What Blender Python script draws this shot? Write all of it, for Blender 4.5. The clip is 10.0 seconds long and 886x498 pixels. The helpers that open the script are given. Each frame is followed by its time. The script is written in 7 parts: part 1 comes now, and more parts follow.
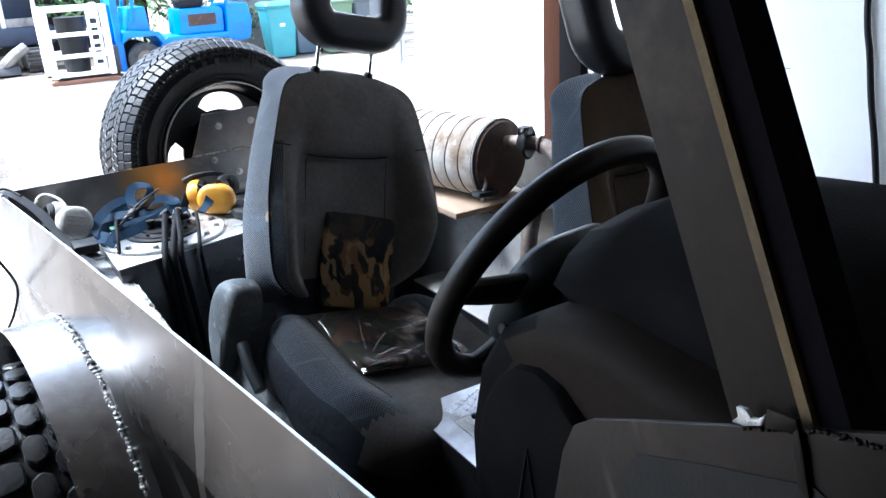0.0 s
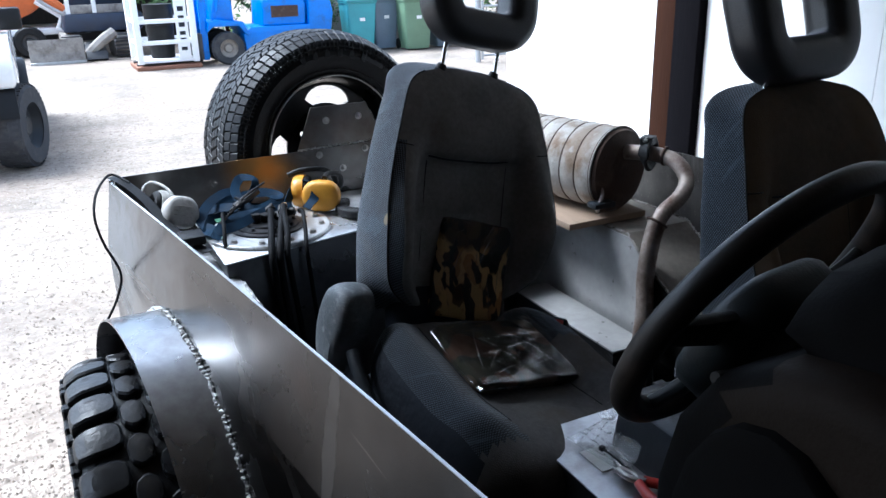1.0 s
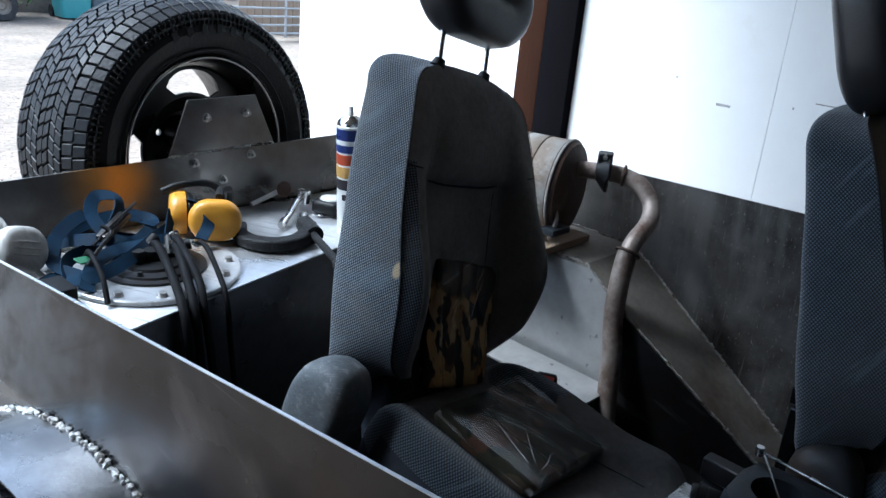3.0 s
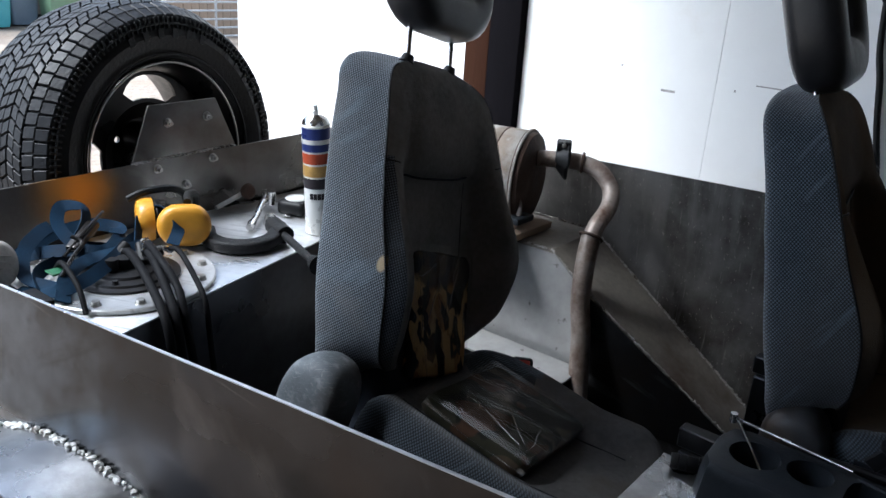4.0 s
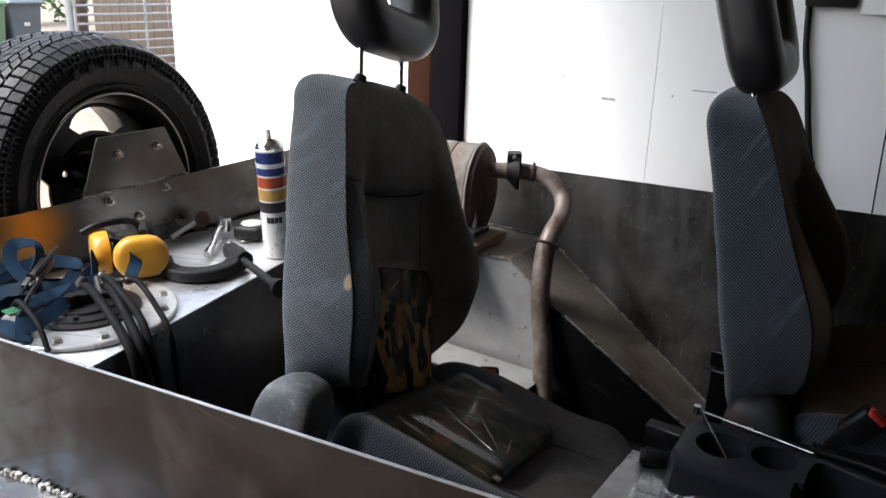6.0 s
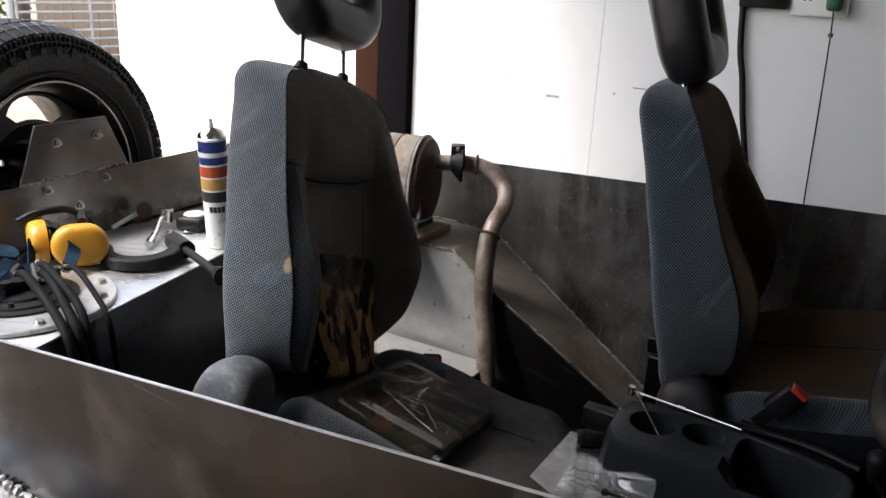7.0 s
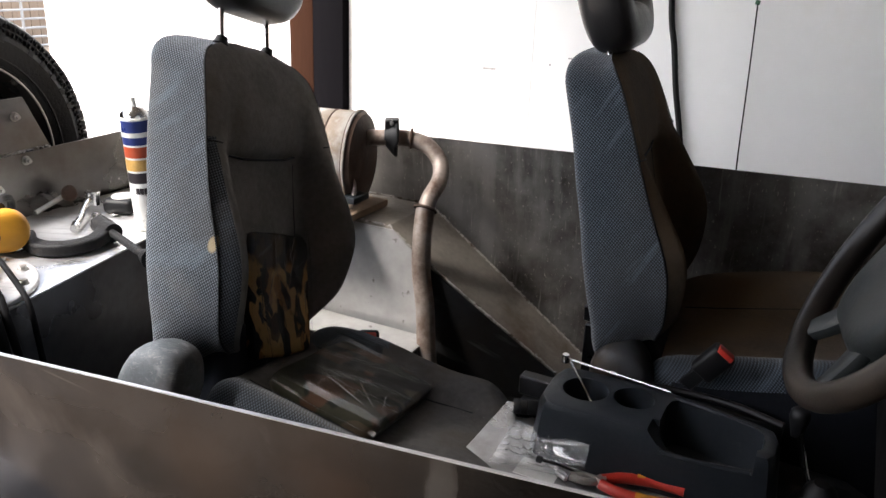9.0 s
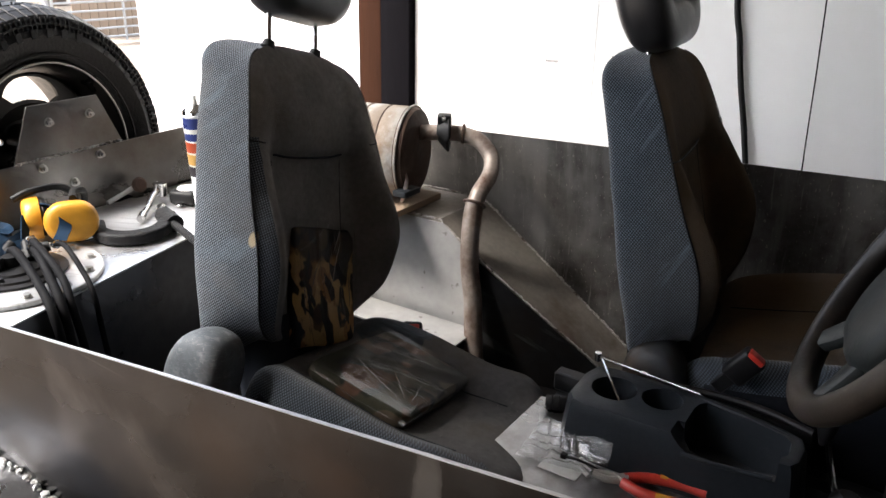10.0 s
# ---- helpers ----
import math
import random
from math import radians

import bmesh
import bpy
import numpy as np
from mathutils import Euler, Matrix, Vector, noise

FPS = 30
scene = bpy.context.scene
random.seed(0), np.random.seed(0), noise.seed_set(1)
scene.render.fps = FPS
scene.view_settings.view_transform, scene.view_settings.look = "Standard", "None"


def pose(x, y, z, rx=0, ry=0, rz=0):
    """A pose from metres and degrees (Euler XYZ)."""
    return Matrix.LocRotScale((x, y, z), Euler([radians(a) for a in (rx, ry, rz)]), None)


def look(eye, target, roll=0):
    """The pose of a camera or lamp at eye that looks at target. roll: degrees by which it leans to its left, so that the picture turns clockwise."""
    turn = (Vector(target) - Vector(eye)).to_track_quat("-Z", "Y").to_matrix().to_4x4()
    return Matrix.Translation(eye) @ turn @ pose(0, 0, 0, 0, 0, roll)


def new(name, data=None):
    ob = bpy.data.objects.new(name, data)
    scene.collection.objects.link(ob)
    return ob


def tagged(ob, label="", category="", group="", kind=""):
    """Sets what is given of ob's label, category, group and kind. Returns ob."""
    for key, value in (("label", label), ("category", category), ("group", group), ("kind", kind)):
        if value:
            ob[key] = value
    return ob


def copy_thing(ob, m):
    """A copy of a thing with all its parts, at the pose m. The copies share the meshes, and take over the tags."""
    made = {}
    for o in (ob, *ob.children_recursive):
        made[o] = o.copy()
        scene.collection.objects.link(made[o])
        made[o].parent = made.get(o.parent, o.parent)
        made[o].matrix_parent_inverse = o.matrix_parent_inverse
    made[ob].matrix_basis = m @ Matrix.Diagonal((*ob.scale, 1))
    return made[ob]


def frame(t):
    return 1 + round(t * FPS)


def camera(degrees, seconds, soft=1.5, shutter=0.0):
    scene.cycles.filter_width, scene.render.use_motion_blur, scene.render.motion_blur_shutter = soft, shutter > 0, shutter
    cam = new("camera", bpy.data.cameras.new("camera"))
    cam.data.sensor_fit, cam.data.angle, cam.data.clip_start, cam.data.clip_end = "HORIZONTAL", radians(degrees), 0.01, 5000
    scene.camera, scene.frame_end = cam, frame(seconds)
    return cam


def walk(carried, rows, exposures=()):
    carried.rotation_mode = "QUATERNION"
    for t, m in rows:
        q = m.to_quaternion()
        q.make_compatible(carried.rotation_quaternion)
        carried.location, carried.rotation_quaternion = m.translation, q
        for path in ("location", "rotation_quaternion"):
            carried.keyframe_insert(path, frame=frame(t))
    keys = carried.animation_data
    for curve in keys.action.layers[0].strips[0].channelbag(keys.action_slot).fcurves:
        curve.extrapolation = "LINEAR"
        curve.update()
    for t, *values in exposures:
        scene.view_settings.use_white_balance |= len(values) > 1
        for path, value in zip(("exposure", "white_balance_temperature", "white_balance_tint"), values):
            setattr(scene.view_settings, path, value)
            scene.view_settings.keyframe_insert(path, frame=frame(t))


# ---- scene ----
SKY, SUN = 0.14, 2.8
EXPOSURES = [(0.0, 2.95, 5350, 6), (0.3, 2.6, 5300, 6), (0.7, 2.10, 5250, 6), (1.5, 1.74, 5250, 4), (2.0, 1.63, 5100, 3), (3.0, 1.72, 5200, 3), (4.5, 1.74, 5850, 8), (5.5, 1.82, 6100, 9), (7.0, 1.96, 6450, 11), (9.0, 2.55, 6600, 11), (9.5, 2.62, 6600, 11), (10.0, 2.52, 6600, 10)]
cam = camera(57.3, 10.0)
PATH = [
    (0, (0.151, 0.023, 1.759), (1.113, 1.637, 1.073), -3.1),
    (0.5, (0.133, 0.042, 1.762), (1.012, 1.704, 1.079), -2.4),
    (1, (0.084, 0.187, 1.751), (0.919, 1.872, 1.069), -1.3),
    (1.5, (-0.008, 0.454, 1.722), (0.919, 2.089, 1.038), 1.1),
    (2, (-0.039, 0.647, 1.687), (0.954, 2.242, 1.000), 2.5),
    (2.5, (-0.044, 0.787, 1.686), (1.091, 2.278, 0.988), 4.2),
    (3, (-0.105, 0.876, 1.698), (1.283, 2.138, 1.004), 5.4),
    (3.2, (-0.160, 0.887, 1.694), (1.274, 2.095, 0.998), 5.6),
    (4.5, (-0.170, 0.906, 1.698), (1.333, 2.033, 1.011), 2.9),
    (5, (-0.171, 0.910, 1.703), (1.356, 2.010, 1.027), 1.4),
    (5.5, (-0.185, 0.915, 1.702), (1.369, 1.989, 1.043), 1.5),
    (6.8, (-0.219, 0.886, 1.678), (1.395, 1.885, 1.047), 2.4),
    (7, (-0.217, 0.875, 1.672), (1.418, 1.839, 1.041), 2.8),
    (7.5, (-0.215, 0.862, 1.667), (1.437, 1.792, 1.033), 2.9),
    (8, (-0.207, 0.848, 1.661), (1.444, 1.774, 1.014), 2.7),
    (8.5, (-0.185, 0.826, 1.659), (1.487, 1.699, 0.993), 2.6),
    (9, (-0.192, 0.843, 1.666), (1.484, 1.695, 0.986), 2.2),
    (9.5, (-0.172, 0.850, 1.678), (1.489, 1.701, 0.964), 2.2),
    (10, (-0.170, 0.750, 1.703), (1.388, 1.776, 0.982), 1.0),
]
walk(cam, [(t, look(eye, target, roll)) for t, eye, target, roll in PATH], EXPOSURES)

# ---- light ----
world = bpy.data.worlds.new("sky")
scene.world = world
world.use_nodes = True
wn = world.node_tree.nodes
wl = world.node_tree.links
sky = wn.new("ShaderNodeTexSky")
sky.sky_type = "NISHITA"
sky.sun_disc = False
sky.sun_elevation = radians(57)
sky.sun_rotation = radians(-52)
sky.air_density, sky.dust_density, sky.ozone_density = 1.0, 3.0, 1.0
wn["Background"].inputs["Strength"].default_value = SKY
haze = wn.new("ShaderNodeHueSaturation")
haze.inputs["Saturation"].default_value = 0.5
wl.new(sky.outputs["Color"], haze.inputs["Color"])
wl.new(haze.outputs["Color"], wn["Background"].inputs["Color"])

sun_data = bpy.data.lights.new("sun", "SUN")
sun_data.energy, sun_data.angle, sun_data.color = SUN, radians(28), (1.0, 0.96, 0.91)
sun = new("sun", sun_data)
sun.matrix_world = look((-7.0, 5.5, 14.0), (0.0, 0.0, 0.0))


# ---- materials ----
def mat(name, base, rough=0.6, metal=0.0, vary=0.15, scale=8.0, bump=0.0, bump_scale=60.0, coat=0.0, rough_vary=0.1,
        tint=None, tint_scale=3.0, tint_at=(0.5, 0.7), spec=0.5, stretch=(1, 1, 1), island=0.0, detail=6.0):
    """Base colour varied by two noises, optional stains of a second colour, and fine relief."""
    m = bpy.data.materials.new(name)
    m.use_nodes = True
    nt = m.node_tree
    N, L = nt.nodes, nt.links
    b = N["Principled BSDF"]
    b.inputs["Metallic"].default_value = metal
    b.inputs["Roughness"].default_value = rough
    b.inputs["Coat Weight"].default_value = coat
    b.inputs["Coat Roughness"].default_value = 0.08
    b.inputs["Specular IOR Level"].default_value = spec
    co = N.new("ShaderNodeTexCoord")
    mp = N.new("ShaderNodeMapping")
    mp.inputs["Scale"].default_value = stretch
    L.new(co.outputs["Object"], mp.inputs["Vector"])
    n1 = N.new("ShaderNodeTexNoise")
    n1.inputs["Scale"].default_value, n1.inputs["Detail"].default_value = scale, detail
    L.new(mp.outputs["Vector"], n1.inputs["Vector"])
    n2 = N.new("ShaderNodeTexNoise")
    n2.inputs["Scale"].default_value, n2.inputs["Detail"].default_value = scale * 9, 4.0
    L.new(mp.outputs["Vector"], n2.inputs["Vector"])
    mixn = N.new("ShaderNodeMath")
    mixn.operation = "MULTIPLY_ADD"
    L.new(n2.outputs["Fac"], mixn.inputs[0])
    mixn.inputs[1].default_value = 0.5
    L.new(n1.outputs["Fac"], mixn.inputs[2])
    ramp = N.new("ShaderNodeMapRange")
    ramp.inputs["From Min"].default_value, ramp.inputs["From Max"].default_value = 0.45, 1.05
    ramp.inputs["To Min"].default_value, ramp.inputs["To Max"].default_value = 1.0 - vary, 1.0 + vary
    L.new(mixn.outputs[0], ramp.inputs["Value"])
    mul = N.new("ShaderNodeVectorMath")
    mul.operation = "SCALE"
    mul.inputs[0].default_value = base
    L.new(ramp.outputs["Result"], mul.inputs["Scale"])
    out = mul.outputs["Vector"]
    if tint:
        n3 = N.new("ShaderNodeTexNoise")
        n3.inputs["Scale"].default_value, n3.inputs["Detail"].default_value = tint_scale, 7.0
        n3.inputs["Roughness"].default_value = 0.65
        L.new(mp.outputs["Vector"], n3.inputs["Vector"])
        r3 = N.new("ShaderNodeMapRange")
        r3.inputs["From Min"].default_value, r3.inputs["From Max"].default_value = tint_at
        L.new(n3.outputs["Fac"], r3.inputs["Value"])
        mx = N.new("ShaderNodeMix")
        mx.data_type = "RGBA"
        L.new(r3.outputs["Result"], mx.inputs["Factor"])
        L.new(out, mx.inputs["A"])
        mx.inputs["B"].default_value = (*tint, 1)
        out = mx.outputs["Result"]
    if island:
        g = N.new("ShaderNodeNewGeometry")
        hr = N.new("ShaderNodeMapRange")
        hr.inputs["To Min"].default_value, hr.inputs["To Max"].default_value = 1 - island, 1 + island
        L.new(g.outputs["Random Per Island"], hr.inputs["Value"])
        mi = N.new("ShaderNodeVectorMath")
        mi.operation = "SCALE"
        L.new(out, mi.inputs[0])
        L.new(hr.outputs["Result"], mi.inputs["Scale"])
        out = mi.outputs["Vector"]
    L.new(out, b.inputs["Base Color"])
    rr = N.new("ShaderNodeMapRange")
    rr.inputs["From Min"].default_value, rr.inputs["From Max"].default_value = 0.35, 0.7
    rr.inputs["To Min"].default_value, rr.inputs["To Max"].default_value = max(0.03, rough - rough_vary), min(1.0, rough + rough_vary)
    L.new(n1.outputs["Fac"], rr.inputs["Value"])
    L.new(rr.outputs["Result"], b.inputs["Roughness"])
    if bump:
        n4 = N.new("ShaderNodeTexNoise")
        n4.inputs["Scale"].default_value, n4.inputs["Detail"].default_value = bump_scale, 5.0
        L.new(mp.outputs["Vector"], n4.inputs["Vector"])
        bp = N.new("ShaderNodeBump")
        bp.inputs["Strength"].default_value, bp.inputs["Distance"].default_value = bump, 0.01
        L.new(n4.outputs["Fac"], bp.inputs["Height"])
        L.new(bp.outputs["Normal"], b.inputs["Normal"])
    return m


def layer(m, colour, scale, at, amount=1.0, squeeze=(1, 1, 1), turn=(0, 0, 0), rough=None, detail=5.0, shift=0.0):
    """Lays patches, smears or scratches of another colour over a material; squeeze stretches them along an axis."""
    N, L = m.node_tree.nodes, m.node_tree.links
    b = N["Principled BSDF"]
    co = N.new("ShaderNodeTexCoord")
    mp = N.new("ShaderNodeMapping")
    mp.vector_type = "TEXTURE"
    mp.inputs["Location"].default_value = (shift, shift * 0.7, shift * 1.3)
    mp.inputs["Rotation"].default_value = [radians(a) for a in turn]
    mp.inputs["Scale"].default_value = squeeze
    L.new(co.outputs["Object"], mp.inputs["Vector"])
    nz = N.new("ShaderNodeTexNoise")
    nz.inputs["Scale"].default_value, nz.inputs["Detail"].default_value = scale, detail
    L.new(mp.outputs["Vector"], nz.inputs["Vector"])
    r = N.new("ShaderNodeMapRange")
    r.inputs["From Min"].default_value, r.inputs["From Max"].default_value = at
    r.inputs["To Max"].default_value = amount
    L.new(nz.outputs["Fac"], r.inputs["Value"])
    mx = N.new("ShaderNodeMix")
    mx.data_type = "RGBA"
    L.new(r.outputs["Result"], mx.inputs["Factor"])
    L.new(b.inputs["Base Color"].links[0].from_socket, mx.inputs["A"])
    mx.inputs["B"].default_value = (*colour, 1)
    L.new(mx.outputs["Result"], b.inputs["Base Color"])
    if rough is not None:
        mr = N.new("ShaderNodeMix")
        L.new(r.outputs["Result"], mr.inputs["Factor"])
        L.new(b.inputs["Roughness"].links[0].from_socket, mr.inputs["A"])
        mr.inputs["B"].default_value = rough
        L.new(mr.outputs["Result"], b.inputs["Roughness"])
    return m


def spot(m, at, size, colour, amount, soft=0.6, rough=None):
    """One patch of its own shape, a stain, ground mark or painted shine: an ellipsoid with a ragged edge."""
    N, L = m.node_tree.nodes, m.node_tree.links
    b = N["Principled BSDF"]
    co = N.new("ShaderNodeTexCoord")
    mp = N.new("ShaderNodeMapping")
    mp.vector_type = "TEXTURE"
    mp.inputs["Location"].default_value = at
    mp.inputs["Scale"].default_value = size
    L.new(co.outputs["Object"], mp.inputs["Vector"])
    dist = N.new("ShaderNodeVectorMath")
    dist.operation = "LENGTH"
    L.new(mp.outputs["Vector"], dist.inputs[0])
    nz = N.new("ShaderNodeTexNoise")
    nz.inputs["Scale"].default_value, nz.inputs["Detail"].default_value = 16.0, 6.0
    L.new(co.outputs["Object"], nz.inputs["Vector"])
    add = N.new("ShaderNodeMath")
    add.operation = "MULTIPLY_ADD"
    add.inputs[1].default_value = 0.9
    L.new(nz.outputs["Fac"], add.inputs[0])
    L.new(dist.outputs["Value"], add.inputs[2])
    r = N.new("ShaderNodeMapRange")
    r.interpolation_type = "SMOOTHSTEP"
    r.inputs["From Min"].default_value, r.inputs["From Max"].default_value = 1.45 - soft, 1.45
    r.inputs["To Min"].default_value, r.inputs["To Max"].default_value = amount, 0.0
    L.new(add.outputs[0], r.inputs["Value"])
    mx = N.new("ShaderNodeMix")
    mx.data_type = "RGBA"
    L.new(r.outputs["Result"], mx.inputs["Factor"])
    L.new(b.inputs["Base Color"].links[0].from_socket, mx.inputs["A"])
    mx.inputs["B"].default_value = (*colour, 1)
    L.new(mx.outputs["Result"], b.inputs["Base Color"])
    if rough is not None:
        mr = N.new("ShaderNodeMix")
        L.new(r.outputs["Result"], mr.inputs["Factor"])
        L.new(b.inputs["Roughness"].links[0].from_socket, mr.inputs["A"])
        mr.inputs["B"].default_value = rough
        L.new(mr.outputs["Result"], b.inputs["Roughness"])
    return m


def woven(name, dark, light, across=0.0054, along=0.0066):
    """Seat cloth: a staggered weave of pale knots on dark thread, with faint diagonal streaks."""
    m = mat(name, light, 0.9, vary=0.25, scale=6, spec=0.15)
    layer(m, [c * 1.6 for c in light], 5.0, (0.58, 0.72), 0.35, (1.0, 0.16, 1.0), (38, 0, 0), detail=3.0)
    layer(m, [c * 0.55 for c in light], 4.0, (0.5, 0.7), 0.6, shift=5.0)
    N, L = m.node_tree.nodes, m.node_tree.links
    b = N["Principled BSDF"]
    co = N.new("ShaderNodeTexCoord")
    sep = N.new("ShaderNodeSeparateXYZ")
    L.new(co.outputs["Object"], sep.inputs["Vector"])

    def calc(op, u, v=None, w=None):
        n = N.new("ShaderNodeMath")
        n.operation = op
        for i, x in enumerate((u, v, w)):
            if x is None:
                continue
            if isinstance(x, (int, float)):
                n.inputs[i].default_value = x
            else:
                L.new(x, n.inputs[i])
        return n.outputs[0]
    ax = calc("ABSOLUTE", sep.outputs["X"])
    p = calc("ADD", calc("MULTIPLY", ax, 0.35), sep.outputs["Y"])
    q = calc("SUBTRACT", sep.outputs["Z"], calc("MULTIPLY", ax, 0.35))
    knot = calc("MULTIPLY", calc("COSINE", calc("MULTIPLY", p, 2 * math.pi / across)), calc("COSINE", calc("MULTIPLY", q, 2 * math.pi / along)))
    r = N.new("ShaderNodeMapRange")
    r.inputs["From Min"].default_value, r.inputs["From Max"].default_value = -0.05, 0.45
    L.new(knot, r.inputs["Value"])
    mx = N.new("ShaderNodeMix")
    mx.data_type = "RGBA"
    L.new(r.outputs["Result"], mx.inputs["Factor"])
    mx.inputs["A"].default_value = (*dark, 1)
    L.new(b.inputs["Base Color"].links[0].from_socket, mx.inputs["B"])
    L.new(mx.outputs["Result"], b.inputs["Base Color"])
    bp = N.new("ShaderNodeBump")
    bp.inputs["Strength"].default_value, bp.inputs["Distance"].default_value = 0.5, 0.0015
    L.new(r.outputs["Result"], bp.inputs["Height"])
    L.new(bp.outputs["Normal"], b.inputs["Normal"])
    b.inputs["Sheen Weight"].default_value = 0.2
    return m


STEEL = mat("bare_steel", (0.050, 0.049, 0.050), 0.19, 1.0, 0.35, 3.0, 0.02, 150, rough_vary=0.08)
layer(STEEL, (0.026, 0.023, 0.021), 3.0, (0.45, 0.66), 0.7, rough=0.28)
# Sky reflection painted in: bluish towards the tail, darker towards the front.
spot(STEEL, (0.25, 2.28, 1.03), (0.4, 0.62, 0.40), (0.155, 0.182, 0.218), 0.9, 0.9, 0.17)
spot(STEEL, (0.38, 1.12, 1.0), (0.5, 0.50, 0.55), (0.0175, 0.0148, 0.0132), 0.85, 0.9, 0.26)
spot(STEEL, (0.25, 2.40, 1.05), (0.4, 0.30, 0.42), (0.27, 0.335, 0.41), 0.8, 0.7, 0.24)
spot(STEEL, (0.30, 1.62, 1.08), (0.4, 0.17, 0.20), (0.034, 0.034, 0.038), 0.6, 0.8, 0.16)
layer(STEEL, (0.060, 0.048, 0.041), 3.4, (0.54, 0.74), 0.45, (1, 1.5, 0.8), (-30, 0, 0), 0.5, shift=3.0)
layer(STEEL, (0.11, 0.112, 0.118), 2.6, (0.58, 0.78), 0.5, (1, 1.8, 0.35), (35, 0, 0), 0.5, shift=5.0)
layer(STEEL, (0.03, 0.024, 0.02), 25.0, (0.56, 0.7), 0.45, shift=6.0)
layer(STEEL, (0.26, 0.25, 0.245), 3.0, (0.68, 0.74), 0.35, (1, 1.3, 0.03), (9, 0, 0), shift=8.0, detail=3.0)
layer(STEEL, (0.03, 0.027, 0.025), 5.0, (0.62, 0.70), 0.3, (1, 1.6, 0.1), (-30, 0, 0), shift=4.0)
spot(STEEL, (0.36, 1.128, 1.10), (0.2, 0.022, 0.18), (0.16, 0.155, 0.15), 0.45, 0.35, 0.5)
spot(STEEL, (0.32, 1.46, 1.128), (0.2, 0.075, 0.03), (0.024, 0.022, 0.021), 0.5, 0.7, 0.45)
spot(STEEL, (0.35, 1.23, 1.16), (0.2, 0.09, 0.06), (0.055, 0.038, 0.029), 0.5, 0.9, 0.35)
# Painted highlights: along the fold, and the shine on ground metal by the arch.
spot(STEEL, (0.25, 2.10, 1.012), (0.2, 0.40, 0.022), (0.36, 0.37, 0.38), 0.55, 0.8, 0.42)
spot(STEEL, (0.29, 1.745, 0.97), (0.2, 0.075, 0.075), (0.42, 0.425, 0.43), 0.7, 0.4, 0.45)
spot(STEEL, (0.30, 1.60, 1.16), (0.2, 0.22, 0.035), (0.030, 0.026, 0.023), 0.6, 0.8, 0.35)
layer(STEEL, (0.028, 0.024, 0.022), 5.5, (0.52, 0.68), 0.55, (1, 1.0, 0.6), (20, 0, 0), 0.28, shift=11.0)
layer(STEEL, (0.11, 0.10, 0.095), 7.0, (0.60, 0.76), 0.4, (1, 0.6, 1.2), (-40, 0, 0), 0.45, shift=13.0)
# Pale highlight strip behind the arch, painted in as well.
spot(STEEL, (0.28, 1.60, 0.93), (0.2, 0.030, 0.10), (0.34, 0.335, 0.33), 0.6, 0.5, 0.45)
spot(STEEL, (0.34, 1.39, 1.15), (0.2, 0.085, 0.06), (0.062, 0.048, 0.040), 0.4, 0.9, 0.30)
STEEL_TAIL = mat("tail_steel", (0.155, 0.15, 0.145), 0.34, 0.9, 0.3, 3.0, 0.05, 150, rough_vary=0.14, tint=(0.10, 0.08, 0.065), tint_scale=3.0, tint_at=(0.5, 0.7))
layer(STEEL_TAIL, (0.30, 0.29, 0.28), 9.0, (0.60, 0.72), 0.5, (1.6, 1, 0.5), (0, 25, 0), 0.5)
tn, tl = STEEL_TAIL.node_tree.nodes, STEEL_TAIL.node_tree.links
tco = tn.new("ShaderNodeTexCoord")
tdist = tn.new("ShaderNodeVectorMath")
tdist.operation = "DISTANCE"
tdist.inputs[1].default_value = (0.62, 2.51, 1.18)
tl.new(tco.outputs["Object"], tdist.inputs[0])
trng = tn.new("ShaderNodeMapRange")
trng.interpolation_type = "SMOOTHSTEP"
trng.inputs["From Min"].default_value, trng.inputs["From Max"].default_value = 0.02, 0.12
trng.inputs["To Min"].default_value, trng.inputs["To Max"].default_value = 0.8, 0.0
tl.new(tdist.outputs["Value"], trng.inputs["Value"])
tmix = tn.new("ShaderNodeMix")
tmix.data_type = "RGBA"
tl.new(trng.outputs["Result"], tmix.inputs["Factor"])
tl.new(tn["Principled BSDF"].inputs["Base Color"].links[0].from_socket, tmix.inputs["A"])
tmix.inputs["B"].default_value = (0.5, 0.26, 0.06, 1)
tl.new(tmix.outputs["Result"], tn["Principled BSDF"].inputs["Base Color"])
STEEL_IN = mat("bare_steel_inside", (0.040, 0.041, 0.045), 0.42, 0.8, 0.4, 4.0, 0.05, 150, rough_vary=0.16, spec=0.3, tint=(0.04, 0.033, 0.027), tint_scale=3.0, tint_at=(0.5, 0.7))
layer(STEEL_IN, (0.16, 0.16, 0.165), 8.0, (0.62, 0.72), 0.5, (1.5, 1.5, 0.25), (20, 15, 0), 0.5)
STEEL_TANK = mat("tank_steel", (0.115, 0.117, 0.125), 0.40, 0.85, 0.35, 4.0, 0.04, 150, rough_vary=0.14, spec=0.3, tint=(0.075, 0.066, 0.060), tint_scale=3.0, tint_at=(0.5, 0.7))
STEEL_ARCH = mat("arch_steel", (0.36, 0.362, 0.37), 0.33, 0.9, 0.35, 4.0, 0.05, 150, rough_vary=0.14, tint=(0.15, 0.13, 0.115), tint_scale=4, tint_at=(0.5, 0.75))
STEEL_PALE = mat("matt_steel", (0.37, 0.368, 0.362), 0.5, 0.3, 0.22, 4.0, 0.05, 120, rough_vary=0.12, tint=(0.28, 0.26, 0.235), tint_scale=4, tint_at=(0.5, 0.72))
